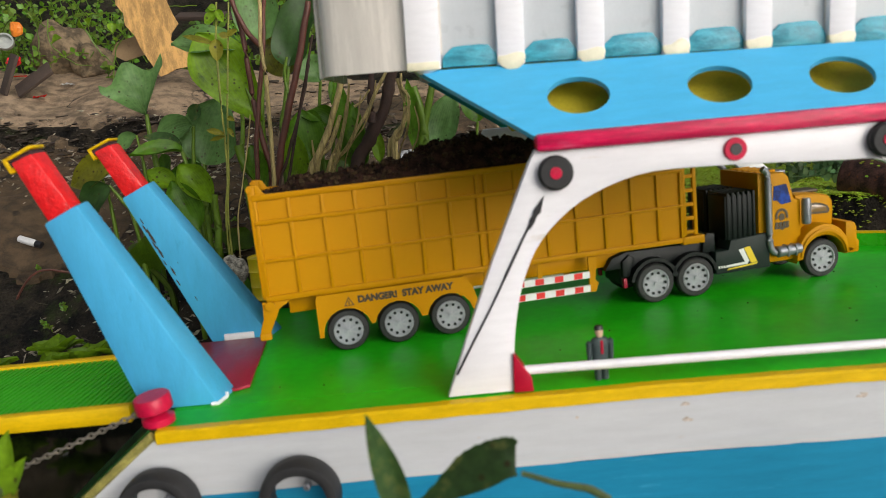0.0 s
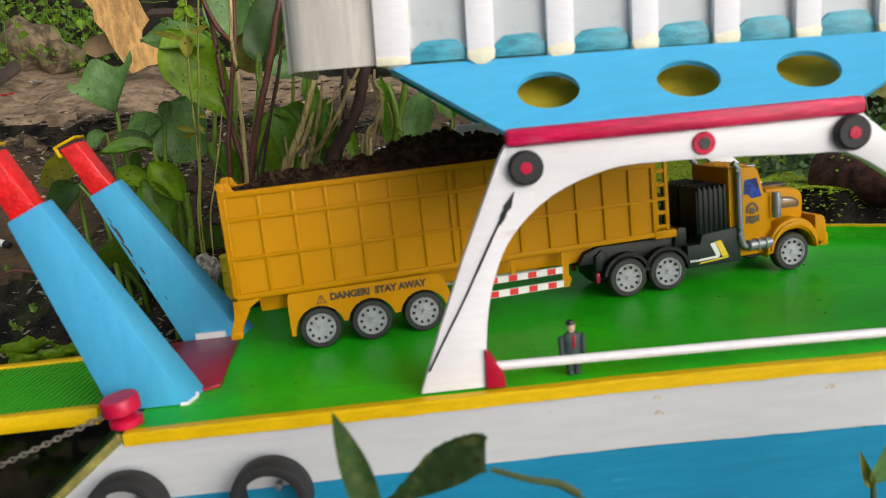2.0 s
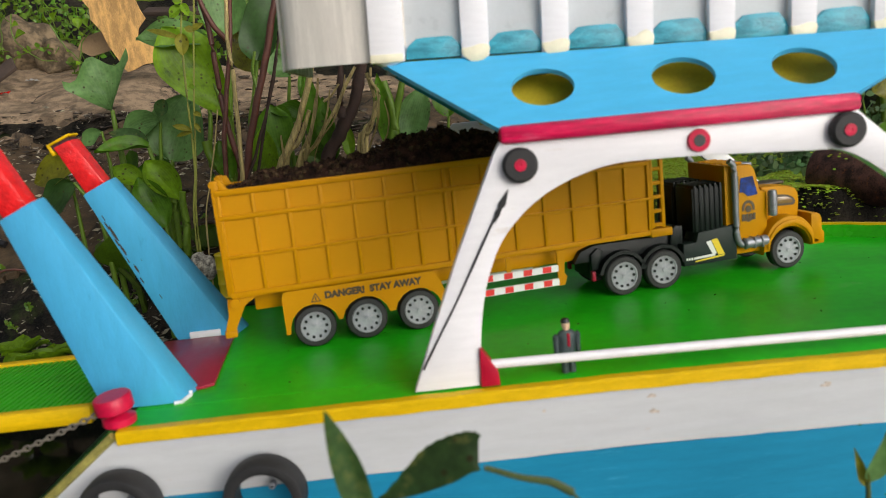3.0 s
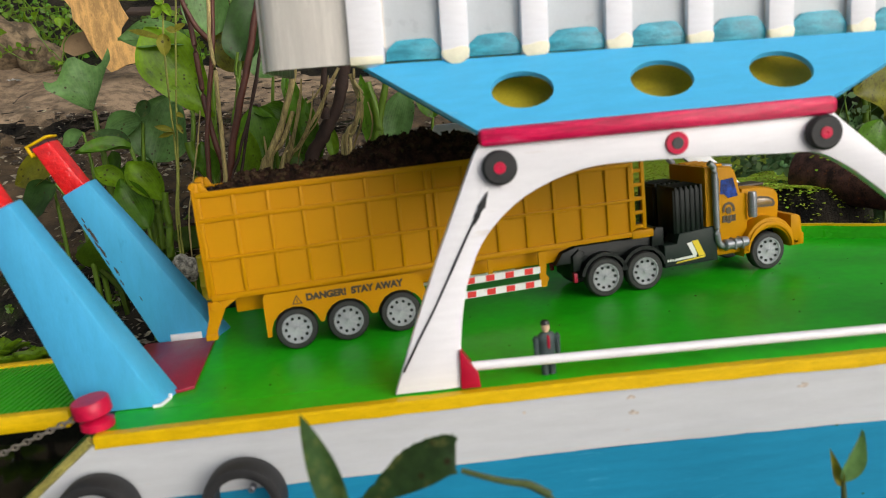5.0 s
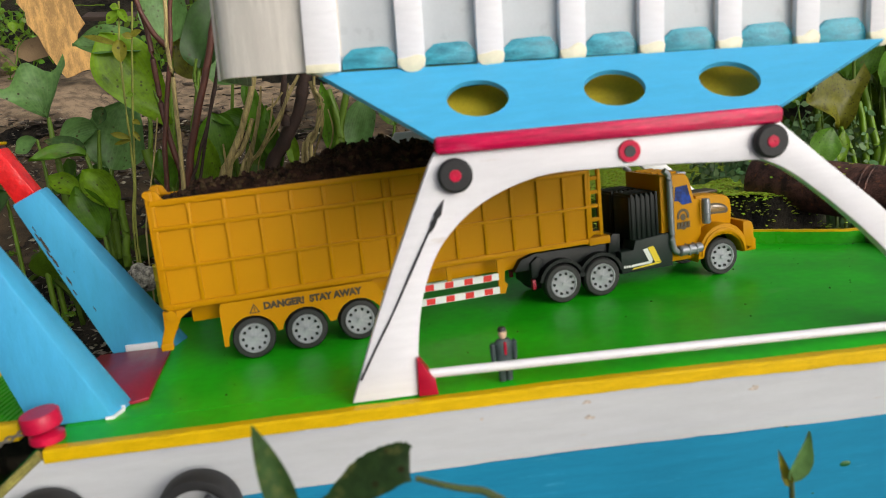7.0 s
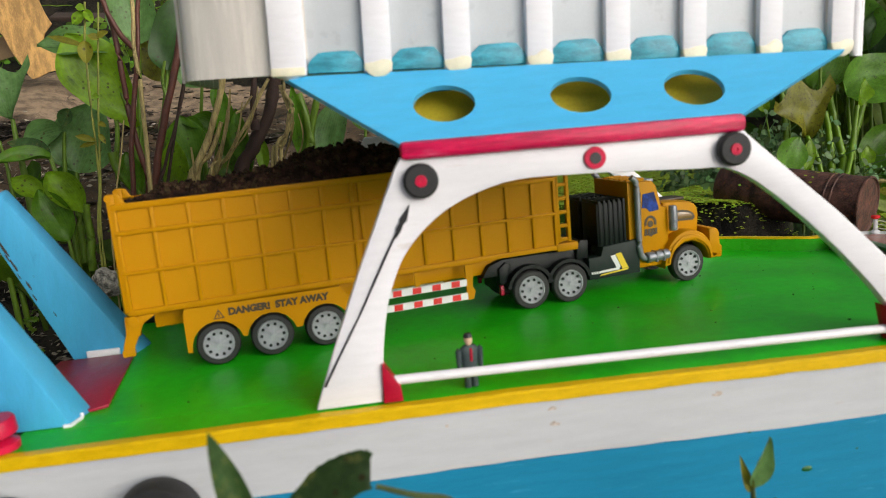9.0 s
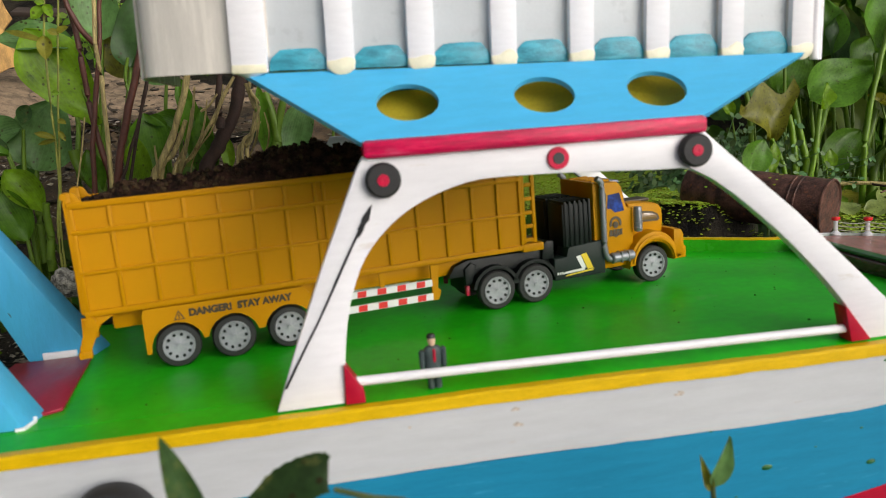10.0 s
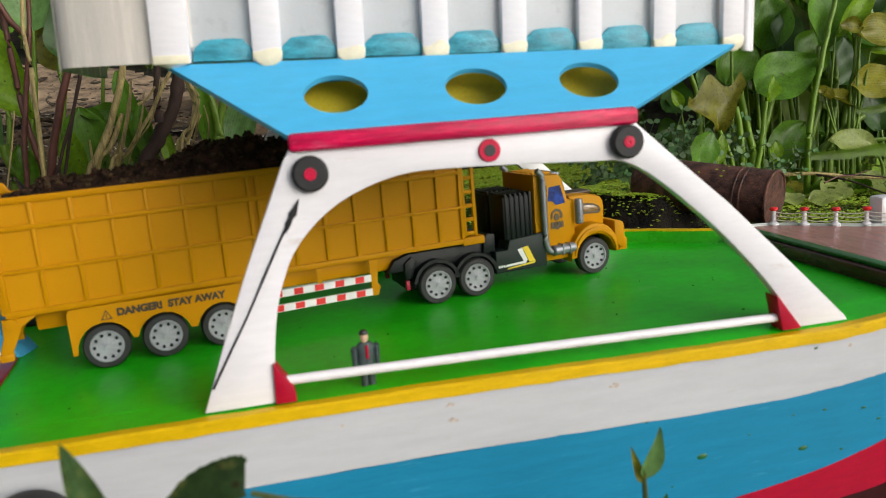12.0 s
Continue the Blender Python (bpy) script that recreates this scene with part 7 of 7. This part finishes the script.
# plywood and cardboard leaning on the bank
bm = slab([(-0.725, 0.582), (-0.734, 0.534), (-0.719, 0.511), (-0.72, 0.485), (-0.7, 0.457), (-0.69, 0.424), (-0.672, 0.389), (-0.664, 0.371), (-0.656, 0.36), (-0.639, 0.364), (-0.617, 0.373), (-0.585, 0.376), (-0.56, 0.36), (-0.525, 0.349), (-0.536, 0.381), (-0.56, 0.404), (-0.59, 0.426), (-0.619, 0.44), (-0.615, 0.455), (-0.595, 0.476), (-0.605, 0.499), (-0.613, 0.526), (-0.613, 0.57)], 1.297, 1.303)
solid("plywood_board", bm, plywood, "weathered broken plywood board leaning on the bank", "board")
bm = slab([(-0.80, 0.430), (-0.783, 0.457), (-0.732, 0.468), (-0.702, 0.424), (-0.769, 0.410)], -0.002, 0.002)
solid("cardboard_scrap", bm, cardboard, "scrap of wet brown cardboard on the bank", "cardboard", m=Matrix.Translation((0, 1.385, 0.002)))
solid("plank", box(-0.11, 0.11, -0.02, 0.02, -0.006, 0.006, 0.002), old_wood, "dark old plank lying on the bank", "plank", m=pose(-0.60, 1.62, 0.53, 25, 6, -10))
solid("plank", box(-0.050, 0.050, -0.021, 0.021, -0.004, 0.004, 0.001), old_wood, "short dark plank lying on the bank", "plank", m=pose(-0.972, 1.32, 0.385, 50, -30, 6))
solid("plank", box(-0.05, 0.05, -0.018, 0.018, -0.004, 0.004, 0.001), old_wood, "short dark plank lying on the bank", "plank", m=pose(-1.035, 1.33, 0.405, 40, -64, 10))

lump("plastic_scrap", (-1.032, 1.355, 0.437), (0.020, 0.012, 0.012), scarlet_paint, "crumpled red plastic scrap on the bank", "litter", 6)
lump("plastic_scrap", (-1.022, 1.38, 0.515), (0.014, 0.01, 0.018), orange_plastic, "crumpled orange plastic scrap among the weeds", "litter", 3)
solid("bottle_ring", lathe([(0.016, 0.0), (0.021, 0.0), (0.022, 0.006), (0.021, 0.012), (0.017, 0.012), (0.016, 0.006), (0.016, 0.0)], 28), ring_clear, "dull clear plastic bottle ring among the weeds", "litter", m=pose(-1.052, 1.37, 0.485, 70, 10, 20))

# litter
butt = thing("cigarette_end", pose(-0.812, 0.90, bank_height(-0.812, 0.90) + 0.014, 0, 0, 0), "white and black cigarette end on the wet bank", "litter")
part("paper", tube([(-0.026, 0, 0.012), (0.008, -0.006, 0.0)], 0.0072, 14), litter_white, butt)
part("burnt_tip", tube([(0.008, -0.006, 0.0), (0.019, -0.008, -0.004)], [0.0073, 0.0066], 14), black_paint, butt, "burnt black tip")
for x, y, w, r, mt, lab in ((-0.70, 1.03, 0.030, 10, litter_white, "scrap of white plastic on the bank"), (-0.60, 1.00, 0.026, -25, litter_white, "scrap of white plastic on the bank"), (-1.06, 1.42, 0.018, 40, scarlet_paint, "small red plastic cap on the bank"),
                           (-0.93, 1.40, 0.02, 75, litter_white, "scrap of white plastic on the bank"), (-0.05, 1.15, 0.05, 15, litter_white, "scrap of white plastic on the bank"), (-0.97, 1.33, 0.016, 5, scarlet_paint, "scrap of red plastic on the bank")):
    bm = bmesh.new()
    g = [[bm.verts.new((-w + 2 * w * i / 6, -w * 0.35 + 0.7 * w * j / 3, 0.006 * noise.noise(Vector((i, j, x * 50))))) for i in range(7)] for j in range(4)]
    for a, b in zip(g, g[1:]):
        for i in range(6):
            bm.faces.new((a[i], a[i + 1], b[i + 1], b[i]))
    bmesh.ops.solidify(bm, geom=bm.faces[:], thickness=0.0012)
    solid("litter_scrap", bm, mt, lab, "litter", "litter on the bank", m=pose(x, y, bank_height(x, y) + 0.021, 20, 0, r))
line = curve_points([(-0.70, 0.83, bank_height(-0.70, 0.83) + 0.01), (-0.76, 0.80, 0.0), (-0.81, 0.79, -0.06), (-0.83, 0.77, -0.14), (-0.86, 0.74, -0.18)], 6)
solid("cord", tube(line, 0.0022, 6), stem_red, "thin reddish cord trailing down the bank", "cord")

# water lettuce behind the ramp
def lettuce(x, y, z, size, seed):
    rng = random.Random(seed)
    p = thing("water_lettuce", pose(x, y, z), "pale green water lettuce floating behind the ramp", "water plant", "water lettuces")
    for k in range(7):
        a = k * math.tau / 7 + rng.uniform(-0.3, 0.3)
        bm = bmesh.new()
        uv = bm.loops.layers.uv.new("UVMap")
        d = Vector((math.cos(a), math.sin(a), rng.uniform(0.35, 1.0))).normalized()
        bm_leaf(bm, Vector((0, 0, 0)), d * size * rng.uniform(0.8, 1.1), size * 0.8, 0.25, 0.25, Vector((-d.x, -d.y, 1.2)), uv, 8, 6)
        part("leaf", bm, leaf_light, p)
    part("root", tube([(0, 0, 0.002), (0, 0, -0.012), (0.002, 0, -0.03)], [0.008, 0.005, 0.002], 6), stem_dark, p)
    return p


for k, (x, y, z, sz) in enumerate(((-0.66, 0.50, 0, 0.036), (-0.60, 0.52, 0, 0.032), (-0.55, 0.52, 0, 0.038), (-0.51, 0.54, 0, 0.034), (-0.72, 0.54, 0, 0.042), (-0.46, 0.55, 0, 0.034), (-0.64, 0.60, 0, 0.035))):
    lettuce(x, y, bank_height(x, y) + 0.020, sz * 1.3, k)
# small yellow and green leaves on the thin upright stalks
def small_leaf(base, tip, width, mat):
    o = Vector(base)
    bm = bmesh.new()
    uv = bm.loops.layers.uv.new("UVMap")
    blade(bm, uv, (0, 0, 0), Vector(tip) - o, width, (0.3, -1, 0.4), 0.5, 0.3, 0.3, nl=10, nw=6)
    solid("small_leaf", bm, mat, "small " + LEAF_WORDS[mat.name] + " leaf on a thin stalk", "leaf", "small leaves", m=Matrix.Translation(base))


small_leaf((-0.309, 0.597, 0.35), (-0.31, 0.591, 0.319), 0.022, leaf_yellow)
small_leaf((-0.31, 0.597, 0.342), (-0.358, 0.591, 0.365), 0.011, leaf_yellow)
small_leaf((-0.29, 0.597, 0.354), (-0.275, 0.591, 0.361), 0.011, leaf_yellow)
small_leaf((-0.29, 0.597, 0.351), (-0.302, 0.591, 0.358), 0.012, leaf_yellow)
small_leaf((-0.303, 0.597, 0.387), (-0.321, 0.591, 0.374), 0.018, leaf_light)
small_leaf((-0.302, 0.597, 0.39), (-0.292, 0.591, 0.374), 0.014, leaf_light)
small_leaf((-0.302, 0.597, 0.393), (-0.312, 0.591, 0.396), 0.013, leaf_light)
small_leaf((-0.318, 0.597, 0.212), (-0.343, 0.591, 0.224), 0.011, leaf_yellow)
small_leaf((-0.317, 0.597, 0.209), (-0.341, 0.591, 0.207), 0.008, leaf_brown)
small_leaf((-0.309, 0.597, 0.236), (-0.298, 0.591, 0.232), 0.009, leaf_yellow)
small_leaf((-0.303, 0.597, 0.273), (-0.31, 0.591, 0.275), 0.009, leaf_light)
small_leaf((-0.311, 0.597, 0.221), (-0.302, 0.591, 0.208), 0.008, leaf_yellow)
small_leaf((-0.409, 0.78, 0.267), (-0.425, 0.774, 0.24), 0.027, leaf_torn)

# loose debris on the bank
rng = random.Random(41)
bm = bmesh.new()
for _ in range(2600):
    if rng.random() < 0.6:
        x, y = rng.uniform(-1.3, 0.2), rng.gauss(1.165, 0.028)
    else:
        x, y = rng.uniform(-0.6, 0.25), rng.uniform(0.72, 1.45)
    r = rng.choice((0.0015, 0.002, 0.003, 0.004, 0.006, 0.008))
    made = bmesh.ops.create_icosphere(bm, subdivisions=1, radius=r, matrix=Matrix.Translation((x, y, bank_height(x, y) + 0.012 + r * 0.3)))["verts"]
    s1, s2 = rng.uniform(0.5, 2.4), rng.uniform(0.15, 0.5)
    for v in made:
        v.co.x = x + (v.co.x - x) * s1
        v.co.z = bank_height(x, y) + 0.012 + (v.co.z - bank_height(x, y) - 0.012) * s2
        v.co += Vector((rng.uniform(-1, 1), rng.uniform(-1, 1), rng.uniform(-1, 1))) * r * 0.3
solid("bank_debris", bm, debris_mat, "crumbs of rubble, bark and shell on the bank", "rubble", kind="stuff")

# pale flakes between the stalks
rng = random.Random(43)
bm = bmesh.new()
for k in range(3600):
    x, y = (rng.uniform(-0.75, 0.25), rng.uniform(0.62, 1.20)) if k % 3 else (rng.uniform(-1.3, 0.2), rng.gauss(1.10, 0.06))
    g = max(WATER, bank_height(x, y)) + 0.014
    r = rng.choice((0.002, 0.003, 0.004, 0.006))
    d, e = Vector((rng.uniform(-1, 1), rng.uniform(-1, 1), rng.uniform(-0.3, 0.5))).normalized(), Vector((rng.uniform(-0.4, 0.4), rng.uniform(-0.6, 0.6), 0.5)).normalized()
    c = Vector((x, y, g))
    bm.faces.new([bm.verts.new(c + v) for v in (d * r * 1.8, e * r * 0.6 + d * r * 0.3, -d * r * 1.4, -e * r * 0.5)])
bmesh.ops.solidify(bm, geom=bm.faces[:], thickness=0.0006)
solid("pale_flakes", bm, flake_mat, "pale flakes of dry husk and shell on the bank", "litter", kind="stuff")


# dry leaf blades hanging round the straw-coloured stalks
def dry_blade(pts, width, twist, mat=None, label="dry curled straw-coloured leaf blade among the stalks", name="dry_blade", category="dry leaf", group="dry blades"):
    bm = bmesh.new()
    line = curve_points(pts, 7)
    n = len(line) - 1
    rows = []
    for i, p in enumerate(line):
        s = i / n
        d = (line[min(i + 1, n)] - line[max(i - 1, 0)]).normalized()
        a = twist * s + 0.6 * noise.noise(p * 40)
        side = d.cross(Vector((math.sin(a), -math.cos(a), 0.1))).normalized()
        w = width * (0.35 + 0.65 * math.sin(math.pi * min(1.0, s + 0.12))) * (1 + 0.3 * noise.noise(p * 90))
        nrm = side.cross(d)
        rows.append([bm.verts.new(p + side * w * q + nrm * w * 0.35 * (q * q)) for q in (-0.5, -0.2, 0.1, 0.5)])
    for a, b in zip(rows, rows[1:]):
        for q in range(3):
            bm.faces.new((a[q], a[q + 1], b[q + 1], b[q]))
    bmesh.ops.solidify(bm, geom=bm.faces[:], thickness=0.0005)
    return solid(name, bm, mat or stem_straw, label, category, group)


for x0, z0, x1, z1, y, w, tw in ((-0.128, 0.27, -0.188, 0.11, 0.645, 0.010, -0.9), (-0.112, 0.25, -0.172, 0.12, 0.640, 0.007, 1.6), (-0.135, 0.24, -0.215, 0.05, 0.642, 0.012, 0.5),
                             (-0.040, 0.25, -0.066, 0.13, 0.618, 0.008, 1.2), (-0.030, 0.225, -0.046, 0.13, 0.616, 0.006, -1.3), (-0.085, 0.27, -0.150, 0.14, 0.632, 0.005, 1.0), (-0.195, 0.19, -0.225, 0.03, 0.636, 0.009, -0.7)):
    mid = Vector(((x0 + x1) / 2 + 0.008, y - 0.006, (z0 + z1) / 2))
    foot = Vector((x1 - 0.012, y, max(WATER, bank_height(x1 - 0.012, y)) - 0.01))
    dry_blade([(x0, y, z0), Vector((x0, y, z0)).lerp(mid, 0.55) + Vector((0.004, -0.004, 0)), mid, (x1, y, z1), Vector((x1, y, z1)).lerp(foot, 0.6), foot], w * 0.5, tw)


# two grass blades that lean in from the near bank, off the bow
dry_blade([(0.412, -0.10, 0.151), (0.440, -0.10, 0.150), (0.469, -0.10, 0.150), (0.528, -0.10, 0.140), (0.592, -0.10, 0.100), (0.67, -0.11, -0.02), (0.70, -0.12, WATER)], 0.0078, 0.2, leaf_light, "long green grass blade bending over from the bank", "grass_blade", "grass", "grass blades")
dry_blade([(0.436, -0.11, 0.178), (0.452, -0.11, 0.178), (0.471, -0.11, 0.178), (0.517, -0.11, 0.172), (0.575, -0.11, 0.126), (0.655, -0.12, -0.02), (0.69, -0.13, WATER)], 0.0050, 0.2, leaf_light, "long green grass blade bending over from the bank", "grass_blade", "grass", "grass blades")

# fallen leaves and twigs lying on the duckweed past the bow
for k, (x, y, a, ln, mt) in enumerate(((1.538, 1.338, 20, 0.128, leaf_pale), (1.714, 1.386, -10, 0.144, leaf_pale), (1.634, 1.482, 160, 0.144, leaf_yellow), (1.826, 1.482, 10, 0.128, leaf_light), (1.89, 1.354, 60, 0.112, leaf_brown), (1.458, 1.29, -40, 0.096, leaf_pale), (1.762, 1.258, 200, 0.112, leaf_pale), (1.52, 1.44, 200, 0.12, leaf_light), (1.66, 1.42, 15, 0.15, leaf_pale), (1.78, 1.55, 170, 0.16, leaf_pale), (1.95, 1.60, 20, 0.15, leaf_light), (1.60, 1.58, 35, 0.12, leaf_yellow), (1.88, 1.45, 190, 0.13, leaf_pale), (1.40, 1.32, 10, 0.08, leaf_pale), (1.72, 1.36, 150, 0.10, leaf_light))):
    z = max(WATER, bank_height(x, y)) + 0.012
    bm = bmesh.new()
    uv = bm.loops.layers.uv.new("UVMap")
    d = Vector((math.cos(radians(a)), math.sin(radians(a)) * 0.7, 0.12)) * ln
    blade(bm, uv, (0, 0, 0), d, ln * 0.7, (0.1, -0.6, 1), 0.45, 0.10, 0.05, nl=14, nw=8)
    solid("fallen_leaf", bm, mt, "fallen pale green leaf lying on the duckweed", "leaf", "fallen leaves", m=Matrix.Translation((x, y, z)))
for k, (a, b, r, mt) in enumerate((((1.458, 1.45, -0.1), (1.762, 1.29, -0.123), 0.0056, stem_straw), ((1.554, 1.386, -0.103), (1.666, 1.13, -0.161), 0.0029, stem_dark), ((1.57, 1.402, -0.11), (1.826, 1.21, -0.129), 0.0024, stem_dark), ((1.506, 1.29, -0.113), (1.666, 1.322, -0.097), 0.0022, stem_red), ((1.666, 1.482, -0.049), (1.922, 1.386, -0.009), 0.0064, stem_green))):
    a, b = Vector(a), Vector(b)
    line = curve_points([a, a.lerp(b, 0.35) + Vector((0, 0, 0.006)), a.lerp(b, 0.7) - Vector((0, 0, 0.004)), b], 5)
    solid("twig", tube(line, [r * (1.1 - 0.5 * i / len(line)) for i in range(len(line))], 7), mt, "broken twig lying on the floating leaves", "twig", "twigs")
# vines over the bank
for pts, leaves in (
        (((-0.93, 1.36, 0.526), (-0.938, 1.36, 0.488), (-0.922, 1.36, 0.45), (-0.884, 1.36, 0.416), (-0.844, 1.36, 0.408)), (((-0.914, 1.348, 0.477), 0.03), ((-0.919, 1.348, 0.501), 0.018), ((-0.908, 1.348, 0.438), 0.014))),
        (((-0.84, 1.35, 0.493), (-0.818, 1.35, 0.448), (-0.794, 1.35, 0.413), (-0.761, 1.35, 0.386)), (((-0.821, 1.338, 0.509), 0.02), ((-0.842, 1.338, 0.505), 0.022), ((-0.785, 1.338, 0.395), 0.014), ((-0.756, 1.338, 0.388), 0.014), ((-0.803, 1.338, 0.426), 0.012))),
        (((-0.852, 1.34, 0.528), (-0.765, 1.34, 0.522), (-0.671, 1.34, 0.523), (-0.557, 1.34, 0.52)), (((-0.763, 1.328, 0.487), 0.024), ((-0.743, 1.328, 0.486), 0.02), ((-0.813, 1.328, 0.523), 0.018), ((-0.719, 1.328, 0.524), 0.012))),
        (((-0.675, 1.33, 0.383), (-0.692, 1.33, 0.381), (-0.701, 1.33, 0.387)), (((-0.681, 1.318, 0.409), 0.02), ((-0.658, 1.318, 0.413), 0.018), ((-0.657, 1.318, 0.403), 0.016))),
        (((-0.584, 1.33, 0.337), (-0.587, 1.33, 0.363), (-0.605, 1.33, 0.375)), (((-0.607, 1.318, 0.377), 0.026), ((-0.578, 1.318, 0.35), 0.026), ((-0.587, 1.318, 0.379), 0.014))),
        (((-0.799, 1.36, 0.354), (-0.775, 1.36, 0.444), (-0.72, 1.36, 0.484)), (((-0.77, 1.348, 0.462), 0.012),)),
        (((-0.985, 1.36, 0.558), (-0.961, 1.36, 0.51), (-0.969, 1.36, 0.438)), (((-0.972, 1.348, 0.555), 0.02), ((-0.934, 1.348, 0.544), 0.02), ((-0.958, 1.348, 0.528), 0.016))),
):
    o = Vector(pts[0])
    vine = thing("vine", pose(*pts[0]), "thin green vine with heart-shaped leaves creeping over the bank", "vine", "vines")
    line = curve_points([Vector(p) - o for p in pts], 7)
    part("stem", tube([p + Vector((noise.noise(p * 40), 0, noise.noise(p * 40 + o))) * 0.004 for p in line], [0.0018 - 0.0008 * i / len(line) for i in range(len(line))], 6), stem_green, vine)
    for k, (p, r) in enumerate(leaves):
        a = Vector(p) - o
        near = min(line, key=lambda q: (q - a).length)
        d = (a - near).normalized() if (a - near).length > 0.004 else Vector((0.5, -0.3, 0.6)).normalized()
        bm = bmesh.new()
        uv = bm.loops.layers.uv.new("UVMap")
        bm_leaf(bm, a - d * r * 0.5, a + d * r * 0.6, r * 0.9, 0.4, 0.25, (0.4 * (-1) ** k, -1, 0.6), uv, 8, 6)
        bm_tube(bm, [near, (near + a) / 2 + Vector((0, 0, 0.003)), a - d * r * 0.5], 0.0008, 5, cap=False)
        part("leaf", bm, leaf_light, vine)

# crumbs and flecks lying on the deck
rng = random.Random(51)
bm = bmesh.new()
for _ in range(70):
    x, y = rng.uniform(-0.15, 0.6), rng.uniform(0.02, 0.37)
    r = rng.choice((0.0004, 0.0005, 0.0007, 0.001))
    bmesh.ops.create_icosphere(bm, subdivisions=1, radius=r, matrix=Matrix.Translation((x, y, r * 0.5)) @ Matrix.Diagonal((rng.uniform(0.8, 2), 1, 0.7, 1)))
solid("deck_crumbs", bm, soil, "crumbs of soil scattered on the green deck", "crumbs", kind="stuff")
